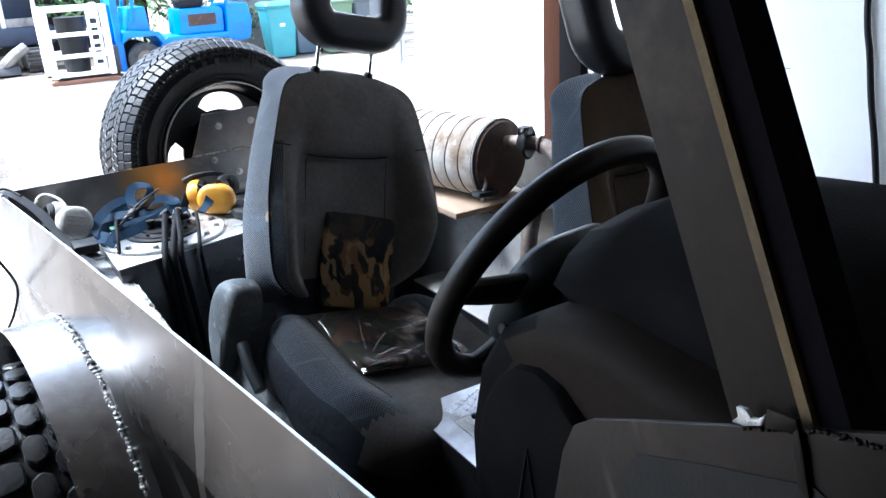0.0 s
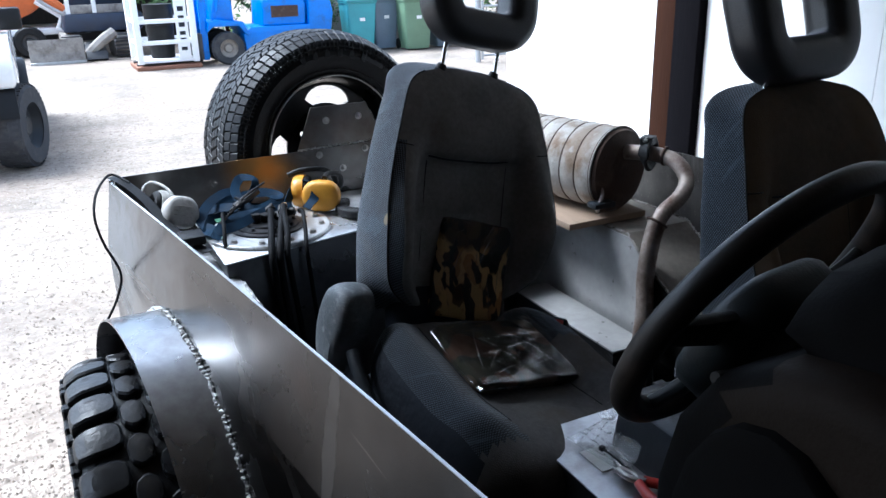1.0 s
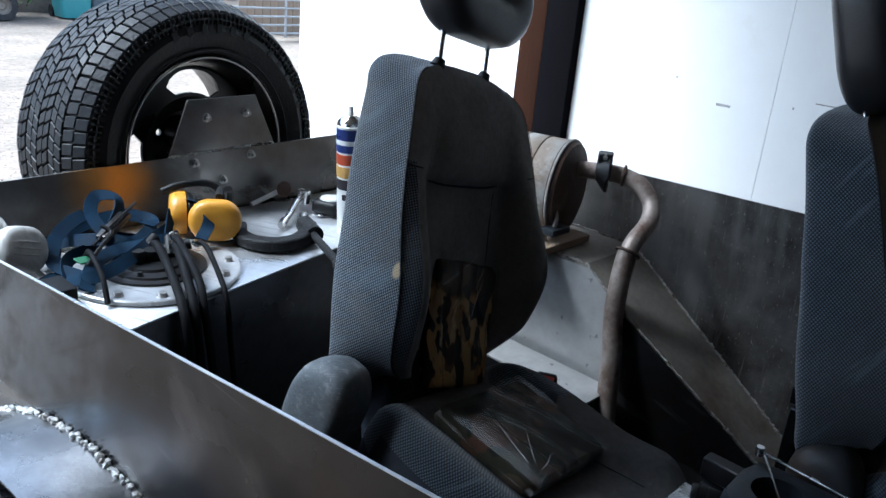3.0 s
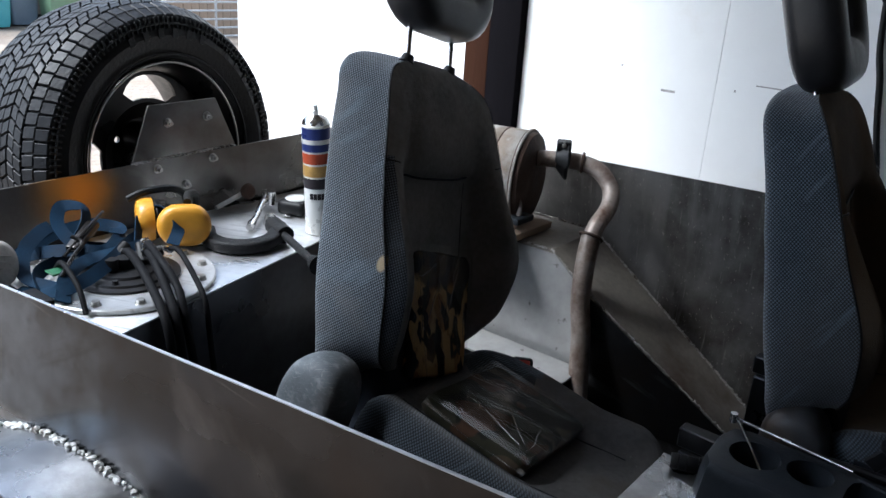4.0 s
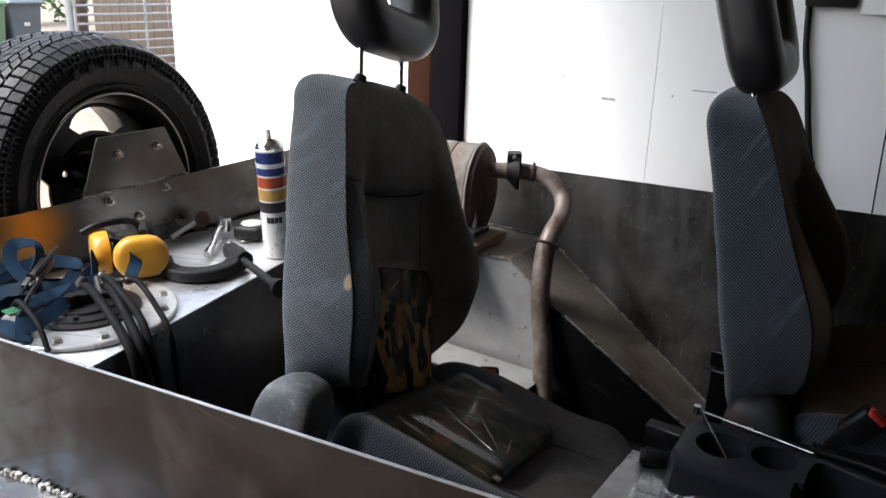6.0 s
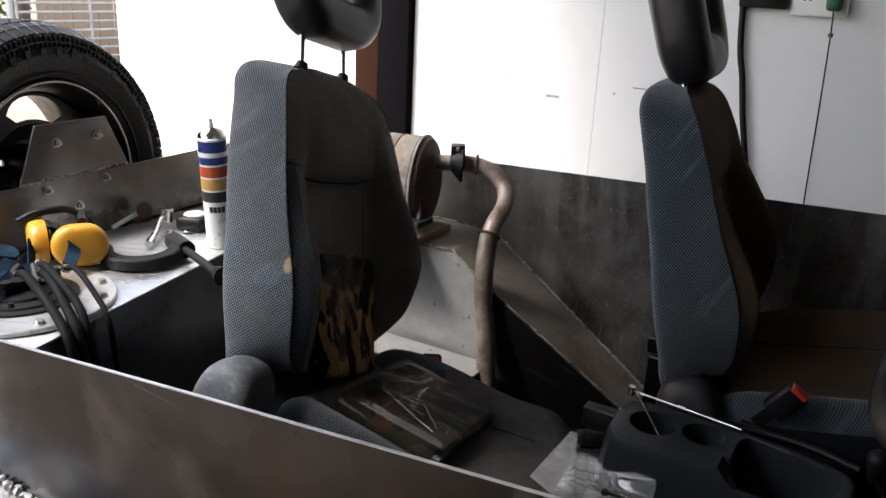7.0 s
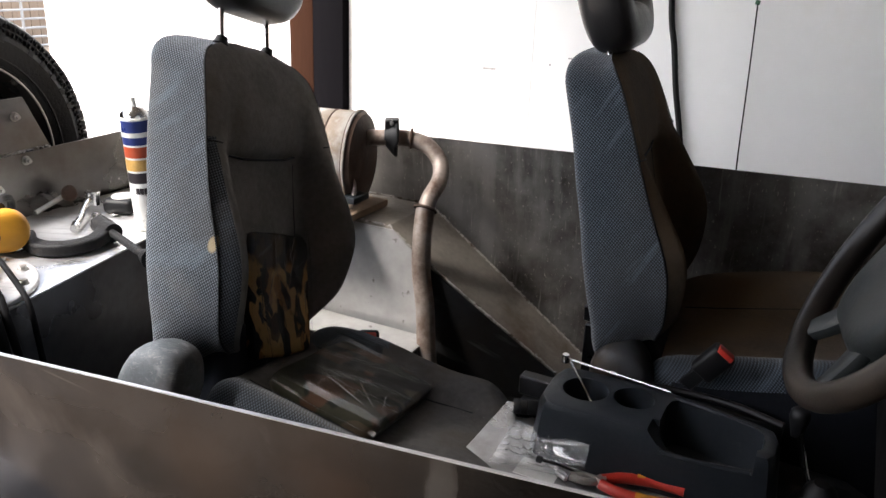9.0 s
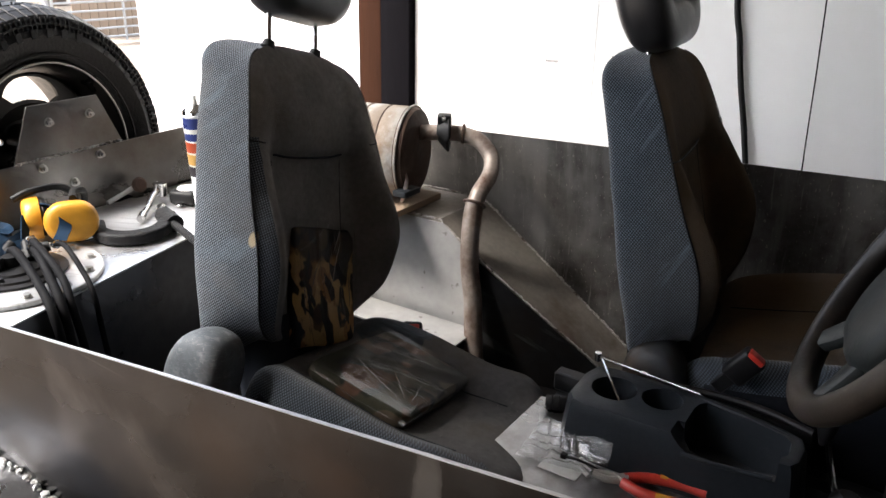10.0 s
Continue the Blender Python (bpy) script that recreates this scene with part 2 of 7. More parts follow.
layer(STEEL_PALE, (0.09, 0.08, 0.07), 40.0, (0.68, 0.74), 0.7)
STEEL_GRIMY = mat("grimy_steel", (0.0155, 0.0125, 0.0108), 0.55, 0.6, 0.35, 6.0, 0.03, 120, spec=0.2, tint=(0.05, 0.04, 0.03), tint_scale=7, tint_at=(0.55, 0.8))
layer(STEEL_GRIMY, (0.12, 0.11, 0.10), 5.0, (0.62, 0.74), 0.5, (1, 0.15, 2.0), (-25, 0, 0))
STEEL_RUNS = mat("steel_with_runs", (0.20, 0.192, 0.182), 0.45, 0.6, 0.4, 3.0, 0.05, 150, rough_vary=0.14, spec=0.3, tint=(0.045, 0.036, 0.030), tint_scale=2.2, tint_at=(0.48, 0.66))
layer(STEEL_RUNS, (0.26, 0.25, 0.235), 5.0, (0.50, 0.66), 0.75, (1, 0.22, 1.4), rough=0.6)
layer(STEEL_RUNS, (0.24, 0.235, 0.22), 9.0, (0.63, 0.75), 0.5, (1, 0.1, 0.9), rough=0.6, shift=4.0)
layer(STEEL_RUNS, (0.50, 0.46, 0.40), 150.0, (0.64, 0.70), 0.55, (1, 0.8, 1.6), shift=1.0)
layer(STEEL_RUNS, (0.38, 0.36, 0.33), 14.0, (0.63, 0.72), 0.5, (1, 0.14, 1.6), rough=0.6, shift=9.0)
layer(STEEL_RUNS, (0.14, 0.135, 0.13), 2.2, (0.52, 0.66), 0.5, shift=7.0, rough=0.55)
spot(STEEL_RUNS, (1.69, 0.50, 0.90), (0.4, 0.55, 0.60), (0.028, 0.016, 0.010), 0.92, 0.6, 0.6)
SKIRT = mat("skirt_cloth", (0.009, 0.012, 0.019), 0.8, 0, 0.3, 6, 0.4, 30, spec=0.3)
# Copy of the skirt cloth, darkened for the shade round the far seat.
SKIRT_SHADED = mat("shaded_skirt_cloth", (0.0055, 0.0065, 0.009), 0.9, 0, 0.3, 6, 0.4, 30, spec=0.12)
SILENCER = mat("silencer_wrap", (0.33, 0.31, 0.28), 0.7, 0.2, 0.25, 14, 0.3, 90, tint=(0.15, 0.10, 0.062), tint_scale=9, tint_at=(0.46, 0.62))
spot(SILENCER, (1.48, 2.01, 1.22), (0.3, 0.06, 0.12), (0.17, 0.115, 0.07), 0.7, 0.6)
layer(SILENCER, (0.42, 0.41, 0.39), 25.0, (0.6, 0.7), 0.5)
RUST = mat("rusty_steel", (0.060, 0.034, 0.024), 0.75, 0.2, 0.35, 20, 0.2, 120, tint=(0.11, 0.075, 0.055), tint_scale=12, tint_at=(0.5, 0.7))
PIPE = mat("pipe_steel", (0.34, 0.285, 0.25), 0.5, 0.4, 0.3, 12, 0.08, 160, tint=(0.13, 0.075, 0.052), tint_scale=11, tint_at=(0.46, 0.66))
layer(PIPE, (0.42, 0.38, 0.35), 22.0, (0.60, 0.72), 0.6, shift=3.0)
STEEL_BRIGHT = mat("brushed_steel", (0.62, 0.625, 0.635), 0.42, 0.8, 0.2, 5.0, 0.05, 200, rough_vary=0.18, tint=(0.42, 0.41, 0.40), tint_scale=6, tint_at=(0.5, 0.75))
layer(STEEL_BRIGHT, (0.25, 0.25, 0.255), 9.0, (0.6, 0.72), 0.6, (0.1, 2.0, 1), (0, 0, 25), 0.5)
layer(STEEL_BRIGHT, (0.72, 0.73, 0.74), 12.0, (0.62, 0.70), 0.6, (1.6, 0.1, 1), (0, 0, -20), 0.35, shift=3.0)
layer(STEEL_BRIGHT, (0.22, 0.19, 0.16), 30.0, (0.66, 0.73), 0.6, shift=5.0)
STEEL_DIRTY = mat("weathered_steel", (0.25, 0.225, 0.195), 0.58, 0.4, 0.3, 7.0, 0.15, 90, tint=(0.13, 0.088, 0.062), tint_scale=5, tint_at=(0.54, 0.74))
WELD = mat("weld_bead", (0.52, 0.515, 0.50), 0.5, 0.4, 0.5, 60, 0.3, 300, tint=(0.12, 0.095, 0.075), tint_scale=30, tint_at=(0.56, 0.66))
WELD_DULL = mat("dull_weld_bead", (0.42, 0.40, 0.37), 0.55, 0.4, 0.5, 60, 0.3, 300, tint=(0.09, 0.068, 0.05), tint_scale=30, tint_at=(0.5, 0.62))
CHROME = mat("chrome", (0.6, 0.6, 0.6), 0.22, 1.0, 0.1, 30)
BOLT = mat("bolt_steel", (0.46, 0.45, 0.43), 0.4, 0.9, 0.2, 40)
RUBBER = mat("tyre_rubber", (0.008, 0.0083, 0.0095), 0.42, 0, 0.35, 12, 0.2, 120, spec=0.28, tint=(0.02, 0.019, 0.018), tint_scale=10, tint_at=(0.6, 0.85))
TREAD = mat("tread_rubber", (0.009, 0.0097, 0.0118), 0.52, 0, 0.35, 12, 0.15, 120, spec=0.24)
MUD_TREAD = mat("lug_rubber", (0.0075, 0.008, 0.0095), 0.36, 0, 0.35, 14, 0.12, 90, spec=0.4, tint=(0.025, 0.022, 0.019), tint_scale=12, tint_at=(0.6, 0.8))
HOSE = mat("hose_rubber", (0.006, 0.006, 0.007), 0.7, 0, 0.3, 20, spec=0.1)
BLACK_PLASTIC = mat("black_plastic", (0.004, 0.004, 0.0046), 0.55, 0, 0.3, 14, 0.06, 250, spec=0.3)
VINYL = mat("headrest_vinyl", (0.02, 0.02, 0.022), 0.38, 0, 0.25, 9, 0.1, 300)
GREY_PLASTIC = mat("grey_plastic", (0.019, 0.0225, 0.027), 0.42, 0, 0.25, 12, 0.08, 260, spec=0.2, tint=(0.06, 0.06, 0.06), tint_scale=20, tint_at=(0.62, 0.85))
HINGE_PLASTIC = mat("scratched_plastic", (0.115, 0.128, 0.138), 0.5, 0, 0.3, 9, 0.12, 160, spec=0.4)
layer(HINGE_PLASTIC, (0.45, 0.46, 0.47), 95.0, (0.60, 0.70), 0.3, (0.1, 1.2, 1.2), (30, 40, 20))
layer(HINGE_PLASTIC, (0.45, 0.46, 0.47), 90.0, (0.60, 0.70), 0.3, (1.2, 0.1, 1.2), (60, 20, 10), shift=4.0)
layer(HINGE_PLASTIC, (0.32, 0.325, 0.33), 45.0, (0.56, 0.7), 0.6, shift=2.0)
layer(HINGE_PLASTIC, (0.25, 0.26, 0.26), 9.0, (0.52, 0.68), 0.5, (1, 0.6, 1), shift=5.0)
layer(HINGE_PLASTIC, (0.09, 0.055, 0.035), 7.0, (0.54, 0.72), 0.7, shift=9.0)
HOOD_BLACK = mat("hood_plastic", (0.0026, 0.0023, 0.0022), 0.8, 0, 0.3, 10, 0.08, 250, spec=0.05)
COVER_DARK = mat("dark_cover_plastic", (0.030, 0.032, 0.035), 0.45, 0, 0.3, 9, 0.1, 160, spec=0.25, tint=(0.045, 0.031, 0.021), tint_scale=6, tint_at=(0.45, 0.65))
DASH_PLASTIC = mat("dash_plastic", (0.0125, 0.0090, 0.0066), 0.62, 0, 0.25, 6, 0.1, 260, spec=0.05, tint=(0.014, 0.0102, 0.007), tint_scale=3, tint_at=(0.5, 0.75))
CLOTH_SIDE = woven("seat_side_cloth", (0.029, 0.034, 0.040), (0.178, 0.200, 0.228))
layer(CLOTH_SIDE, (0.19, 0.165, 0.135), 4.5, (0.50, 0.70), 0.5, shift=3.0)
layer(CLOTH_SIDE, (0.16, 0.215, 0.26), 6.0, (0.56, 0.70), 0.28, (1, 0.25, 1), (38, 0, 0), detail=3.0, shift=7.0)
layer(CLOTH_SIDE, (0.07, 0.062, 0.055), 7.0, (0.55, 0.72), 0.4, shift=12.0)
CLOTH_SIDE.node_tree.nodes["Principled BSDF"].inputs["Sheen Weight"].default_value = 0.22
spot(CLOTH_SIDE, (-0.226, 0.078, 0.250), (0.020, 0.010, 0.016), (0.45, 0.34, 0.2), 0.8, 0.5)
# Seat weave again, with shade put into its colour: far seat and cushion bolsters.
CLOTH_FAR = woven("shaded_seat_cloth", (0.009, 0.012, 0.016), (0.066, 0.083, 0.106), 0.0056, 0.0068)
layer(CLOTH_FAR, (0.075, 0.066, 0.054), 3.5, (0.48, 0.70), 0.25, shift=6.0)
layer(CLOTH_FAR, (0.11, 0.135, 0.165), 5.0, (0.60, 0.70), 0.35, (1.0, 0.14, 1.0), (40, 0, 0), detail=3.0, shift=2.0)
CLOTH_FACE = mat("seat_face_cloth", (0.225, 0.218, 0.21), 0.95, 0, 0.35, 10, 0.3, 420, spec=0.04, tint=(0.105, 0.086, 0.066), tint_scale=5, tint_at=(0.5, 0.75))
layer(CLOTH_FACE, (0.2, 0.18, 0.155), 120.0, (0.68, 0.76), 0.5)
layer(CLOTH_FACE, (0.27, 0.255, 0.235), 6.0, (0.52, 0.74), 0.5, shift=4.0)
CLOTH_FACE.node_tree.nodes["Principled BSDF"].inputs["Sheen Weight"].default_value = 0.03
CLOTH_SEAT = mat("cushion_cloth", (0.105, 0.102, 0.100), 0.95, 0, 0.35, 10, 0.3, 420, spec=0.05, tint=(0.075, 0.062, 0.048), tint_scale=5, tint_at=(0.5, 0.75))
layer(CLOTH_SEAT, (0.26, 0.25, 0.235), 130.0, (0.69, 0.75), 0.6)
layer(CLOTH_SEAT, (0.16, 0.155, 0.145), 7.0, (0.54, 0.76), 0.5, shift=4.0)
CLOTH_BROWN = mat("dusty_seat_cloth", (0.095, 0.077, 0.060), 0.95, 0, 0.3, 9, 0.3, 420, spec=0.12, tint=(0.125, 0.088, 0.054), tint_scale=4, tint_at=(0.45, 0.7))
HUB_GREY = mat("hub_plastic", (0.0135, 0.0155, 0.0160), 0.45, 0, 0.25, 8, 0.08, 260, spec=0.15, tint=(0.03, 0.027, 0.023), tint_scale=6, tint_at=(0.55, 0.8))
WHEEL_RIM = mat("worn_rim", (0.007, 0.0058, 0.0052), 0.42, 0, 0.3, 8, 0.05, 250, spec=0.22, tint=(0.05, 0.037, 0.027), tint_scale=4, tint_at=(0.5, 0.75))
SEAL = mat("foam_seal", (0.10, 0.068, 0.030), 0.9, 0, 0.3, 12, 0.3, 60)
WHITE_BOARD = mat("white_board", (0.78, 0.78, 0.77), 0.45, 0, 0.03, 2, 0.02, 60, tint=(0.6, 0.55, 0.47), tint_scale=1.3, tint_at=(0.58, 0.85))
# Warm light on the upper boards, painted as a soft beige tint.
spot(WHITE_BOARD, (2.44, 0.62, 2.35), (0.6, 0.9, 1.0), (0.66, 0.56, 0.42), 0.5, 1.0)
WHITE_PAINT = mat("white_paint", (0.8, 0.8, 0.79), 0.5, 0, 0.04, 3)
DARK_FRAME = mat("dark_timber", (0.004, 0.0035, 0.0045), 0.9, 0, 0.3, 9, 0.15, 80, spec=0.04, stretch=(1, 1, 0.15))
BROWN_WOOD = mat("brown_timber", (0.028, 0.0105, 0.0052), 0.85, 0, 0.25, 10, 0.2, 80, spec=0.08, stretch=(1, 1, 0.12))
PLY = mat("plywood", (0.30, 0.215, 0.15), 0.7, 0, 0.2, 8, 0.1, 90, stretch=(1, 0.2, 1))
YELLOW = mat("yellow_plastic", (0.52, 0.245, 0.02), 0.45, 0, 0.15, 9, tint=(0.2, 0.11, 0.02), tint_scale=14, tint_at=(0.62, 0.8))
CONCRETE = mat("concrete", (0.07, 0.064, 0.056), 0.85, 0, 0.25, 3, 0.3, 50)
GRAVEL = mat("gravel", (0.235, 0.198, 0.164), 0.95, 0, 0.45, 1.2, 1.0, 24, tint=(0.25, 0.195, 0.15), tint_scale=0.5, tint_at=(0.5, 0.72), detail=12, spec=0.2)
layer(GRAVEL, (0.13, 0.105, 0.085), 16.0, (0.54, 0.66), 0.7)
layer(GRAVEL, (0.40, 0.375, 0.345), 38.0, (0.60, 0.68), 0.5, shift=3.0)
# Out-of-view walls and ceiling; tone set for the bounce inside.
DARK_WALL = mat("unseen_wall", (0.13, 0.105, 0.08), 0.85, 0, 0.12, 2, 0.1, 30, tint=(0.10, 0.078, 0.056), tint_scale=1.5, tint_at=(0.55, 0.8))


# ---- mesh helpers ----
def finish(bm, smooth=True, angle=40):
    bmesh.ops.recalc_face_normals(bm, faces=bm.faces)
    for f in bm.faces:
        f.smooth = smooth
    if smooth:
        lim = radians(angle)
        for e in bm.edges:
            if len(e.link_faces) == 2 and e.calc_face_angle(0) > lim:
                e.smooth = False
    return bm


def mesh_of(name, bm, material):
    me = bpy.data.meshes.new(name)
    bm.to_mesh(me)
    bm.free()
    for m in (material if isinstance(material, (list, tuple)) else [material]):
        me.materials.append(m)
    return me


def part(name, bm, material, parent, label="", smooth=True, angle=40, m=None):
    finish(bm, smooth, angle)
    ob = new(name, mesh_of(name, bm, material))
    if parent is not None:
        ob.parent = parent
    if m is not None:
        ob.matrix_basis = m
    if label:
        tagged(ob, label)
    return ob


def thing(name, label, category, m=None, group="", kind=""):
    ob = new(name)
    ob.empty_display_size = 0.1
    if m is not None:
        ob.matrix_basis = m
    return tagged(ob, label, category, group, kind)


def solid(name, bm, material, label, category="", m=None, group="", kind="", smooth=True, angle=40):
    ob = part(name, bm, material, None, smooth=smooth, angle=angle, m=m)
    return tagged(ob, label, category, group, kind)


def add_box(bm, lo, hi, bevel=0.0, seg=2, m=None):
    c = [(a + b) / 2 for a, b in zip(lo, hi)]
    s = [abs(b - a) for a, b in zip(lo, hi)]
    r = bmesh.ops.create_cube(bm, size=1.0, matrix=Matrix.Translation(c) @ Matrix.Diagonal((*s, 1)))
    vs = r["verts"]
    if bevel:
        es = {e for v in vs for e in v.link_edges}
        o = bmesh.ops.bevel(bm, geom=list(es), offset=bevel, segments=seg, affect="EDGES", profile=0.5)
        vs = list({v for f in o["faces"] for v in f.verts} | {v for v in vs if v.is_valid})
    if m is not None:
        bmesh.ops.transform(bm, matrix=m, verts=vs)
    return vs


def box(lo, hi, bevel=0.0, seg=2, m=None):
    bm = bmesh.new()
    add_box(bm, lo, hi, bevel, seg, m)
    return bm


def add_cyl(bm, p, q, r1, r2=None, seg=20, cap=True):
    p, q = Vector(p), Vector(q)
    d = q - p
    m = Matrix.Translation((p + q) / 2) @ d.to_track_quat("Z", "Y").to_matrix().to_4x4()
    return bmesh.ops.create_cone(bm, cap_ends=cap, segments=seg, radius1=r1, radius2=r1 if r2 is None else r2, depth=d.length, matrix=m)["verts"]


def cyl(p, q, r1, r2=None, seg=20):
    bm = bmesh.new()
    add_cyl(bm, p, q, r1, r2, seg)
    return bm


def smooth_path(pts, n=8):
    """Catmull-Rom through the points."""
    P = [Vector(p) for p in pts]
    P = [2 * P[0] - P[1], *P, 2 * P[-1] - P[-2]]
    out = []
    for i in range(1, len(P) - 2):
        for k in range(n):
            t = k / n
            a, b, c, d = P[i - 1:i + 3]
            out.append(0.5 * ((2 * b) + (c - a) * t + (2 * a - 5 * b + 4 * c - d) * t * t + (3 * b - a - 3 * c + d) * t ** 3))
    out.append(P[-2])
    return out


def add_sweep(bm, pts, prof, closed=False, cap=True, up=None):
    """Sweeps a closed 2D profile (list of (u, v)) along points; prof may be a function of 0..1."""
    P = [Vector(p) for p in pts]
    n = len(P)
    rings = []
    T0 = (P[1] - P[0]).normalized()
    ref = Vector(up) if up is not None else (Vector((0, 0, 1)) if abs(T0.z) < 0.9 else Vector((1, 0, 0)))
    U = (ref - T0 * ref.dot(T0)).normalized()
    for i in range(n):
        if closed:
            T = (P[(i + 1) % n] - P[i - 1]).normalized()
        else:
            T = (P[min(i + 1, n - 1)] - P[max(i - 1, 0)]).normalized()
        if up is not None:
            U = Vector(up)
        U = (U - T * U.dot(T)).normalized()
        V = T.cross(U)
        pr = prof(i / max(1, n - 1)) if callable(prof) else prof
        rings.append([bm.verts.new(P[i] + U * b + V * a) for a, b in pr])
    k = len(rings[0])
    for i in range(n if closed else n - 1):
        A, B = rings[i], rings[(i + 1) % n]
        for j in range(k):
            bm.faces.new((A[j], A[(j + 1) % k], B[(j + 1) % k], B[j]))
    if cap and not closed:
        bm.faces.new(rings[0][::-1])
        bm.faces.new(rings[-1])
    return rings


def circle(r, n=10):
    return [(r * math.cos(2 * math.pi * i / n), r * math.sin(2 * math.pi * i / n)) for i in range(n)]


def rrect(w, h, r, n=3):
    """A rounded rectangle, w by h, about the origin."""
    out = []
    for cx, cy, a in ((w / 2 - r, h / 2 - r, 0), (-w / 2 + r, h / 2 - r, 90), (-w / 2 + r, -h / 2 + r, 180), (w / 2 - r, -h / 2 + r, 270)):
        for i in range(n + 1):
            t = radians(a + 90 * i / n)
            out.append((cx + r * math.cos(t), cy + r * math.sin(t)))
    return out


def tube(pts, r, seg=10, n=8, raw=False):
    bm = bmesh.new()
    add_sweep(bm, pts if raw else smooth_path(pts, n), circle(r, seg))
    return bm


def add_revolve(bm, prof, seg=32, m=None, arc=360.0):
    """Revolves a profile of (radius, height) round the local z axis."""
    rings = []
    full = arc >= 360
    for i in range(seg if full else seg + 1):
        a = radians(arc) * i / seg
        rings.append([bm.verts.new((r * math.cos(a), r * math.sin(a), h)) for r, h in prof])
    vs = [v for r in rings for v in r]
    for i in range(seg):
        A, B = rings[i], rings[(i + 1) % len(rings)]
        for j in range(len(prof) - 1):
            bm.faces.new((A[j], B[j], B[j + 1], A[j + 1]))
    bmesh.ops.remove_doubles(bm, verts=vs, dist=1e-6)
    vs = [v for v in vs if v.is_valid]
    if m is not None:
        bmesh.ops.transform(bm, matrix=m, verts=vs)
    return vs


def revolve(prof, seg=32, m=None):
    bm = bmesh.new()
    add_revolve(bm, prof, seg, m)
    return bm


def add_prism(bm, outline, lo, hi, axis="x"):
    """Extrudes a 2D outline along an axis; the outline is in the other two axes, in order."""
    def place(a, b, c):
        return {"x": (c, a, b), "y": (a, c, b), "z": (a, b, c)}[axis]
    A = [bm.verts.new(place(a, b, lo)) for a, b in outline]
    B = [bm.verts.new(place(a, b, hi)) for a, b in outline]
    bm.faces.new(A)
    bm.faces.new(B[::-1])
    n = len(A)
    for i in range(n):
        bm.faces.new((A[i], B[i], B[(i + 1) % n], A[(i + 1) % n]))
    return A + B


def prism(outline, lo, hi, axis="x", bevel=0.0):
    bm = bmesh.new()
    add_prism(bm, outline, lo, hi, axis)
    bmesh.ops.recalc_face_normals(bm, faces=bm.faces)
    if bevel:
        bmesh.ops.bevel(bm, geom=list(bm.edges), offset=bevel, segments=2, affect="EDGES", profile=0.5)
    return bm


def add_loft(bm, sections, cap=True):
    """Joins rings of 3D points, all of one length."""
    R = [[bm.verts.new(p) for p in s] for s in sections]
    k = len(R[0])
    for A, B in zip(R, R[1:]):
        for j in range(k):
            bm.faces.new((A[j], A[(j + 1) % k], B[(j + 1) % k], B[j]))
    if cap:
        bm.faces.new(R[0][::-1])
        bm.faces.new(R[-1])
    return R


def add_beads(bm, pts, r, rnd):
    """A weld seam: short overlapping lumps along a polyline."""
    for a, b in zip(pts, pts[1:]):
        a, b = Vector(a), Vector(b)
        n = max(1, int((b - a).length / (r * 0.9)))
        for i in range(n):
            p = a.lerp(b, (i + rnd.random() * 0.6) / n)
            s = r * rnd.uniform(0.55, 1.15)
            bmesh.ops.create_icosphere(bm, subdivisions=1, radius=s, matrix=Matrix.Translation(p + Vector([rnd.uniform(-0.5, 0.5) * r for _ in range(3)])) @ Matrix.Diagonal((rnd.uniform(0.8, 1.3), rnd.uniform(0.8, 1.4), rnd.uniform(0.7, 1.2), 1)))


def hex_bolt(bm, p, way, r=0.009, h=0.008, stud=0.008):
    p, way = Vector(p), Vector(way).normalized()
    add_cyl(bm, p, p + way * 0.002, r * 1.35, seg=16)
    add_cyl(bm, p + way * 0.002, p + way * (0.002 + h), r, seg=6)
    if stud:
        add_cyl(bm, p + way * h, p + way * (h + stud), r * 0.55, seg=10)


# ---- the garage ----
def near_x(y):
    """The driver's side of the tub: x at y."""
    return 0.341 + 0.114 * (1.5 - y) - 0.003 * (1.5 - y) ** 2


def top_z(y):
    """The top edge of that side."""
    return 1.2175 + 0.0224 * (1.5 - y) - 0.004 * (1.5 - y) ** 2


def far_top_z(y):
    return 1.189 + 0.034 * (2.5 - y)


solid("ground", prism([(-300, -60), (300, -60), (300, 500), (-300, 500)], -0.6, 0.0, "z"), GRAVEL, "pale dusty gravel yard with stony patches", kind="structure", smooth=False)
# Floor out of view, darkened to dim what the side sheet reflects.
solid("floor", box((-2.6, -6.0, 0.002), (2.45, 2.6, 0.012)), CONCRETE, "unseen concrete workshop floor, darkened to dim reflections", kind="structure")
solid("wall_east", box((2.45, -6.0, 0.0), (2.6, 2.615, 3.5)), DARK_WALL, "plain workshop wall behind the white boards", kind="structure")
# Walls, ceiling and lintel out of view, added to shape the light.
solid("wall_west", box((-2.75, -6.0, 0.0), (-2.6, 1.6, 3.5)), DARK_WALL, "plain unseen workshop wall, toned for the light inside", kind="structure")
solid("wall_south", box((-2.75, -6.15, 0.0), (2.6, -6.0, 3.5)), DARK_WALL, "plain unseen workshop wall, toned for the light inside", kind="structure")
solid("ceiling", box((-2.75, -6.15, 3.5), (2.8, 2.9, 3.65)), DARK_WALL, "unseen workshop ceiling, toned for the light inside", kind="structure")
solid("wall_north", box((-2.75, 2.6, 3.15), (2.6, 2.9, 3.5)), DARK_WALL, "unseen lintel over the workshop doorway, set to admit sunlight", kind="structure")
solid("trim", box((2.40, 2.615, 0.0), (2.6, 2.752, 3.15), 0.004), DARK_FRAME, "dark stained timber door post", kind="structure")
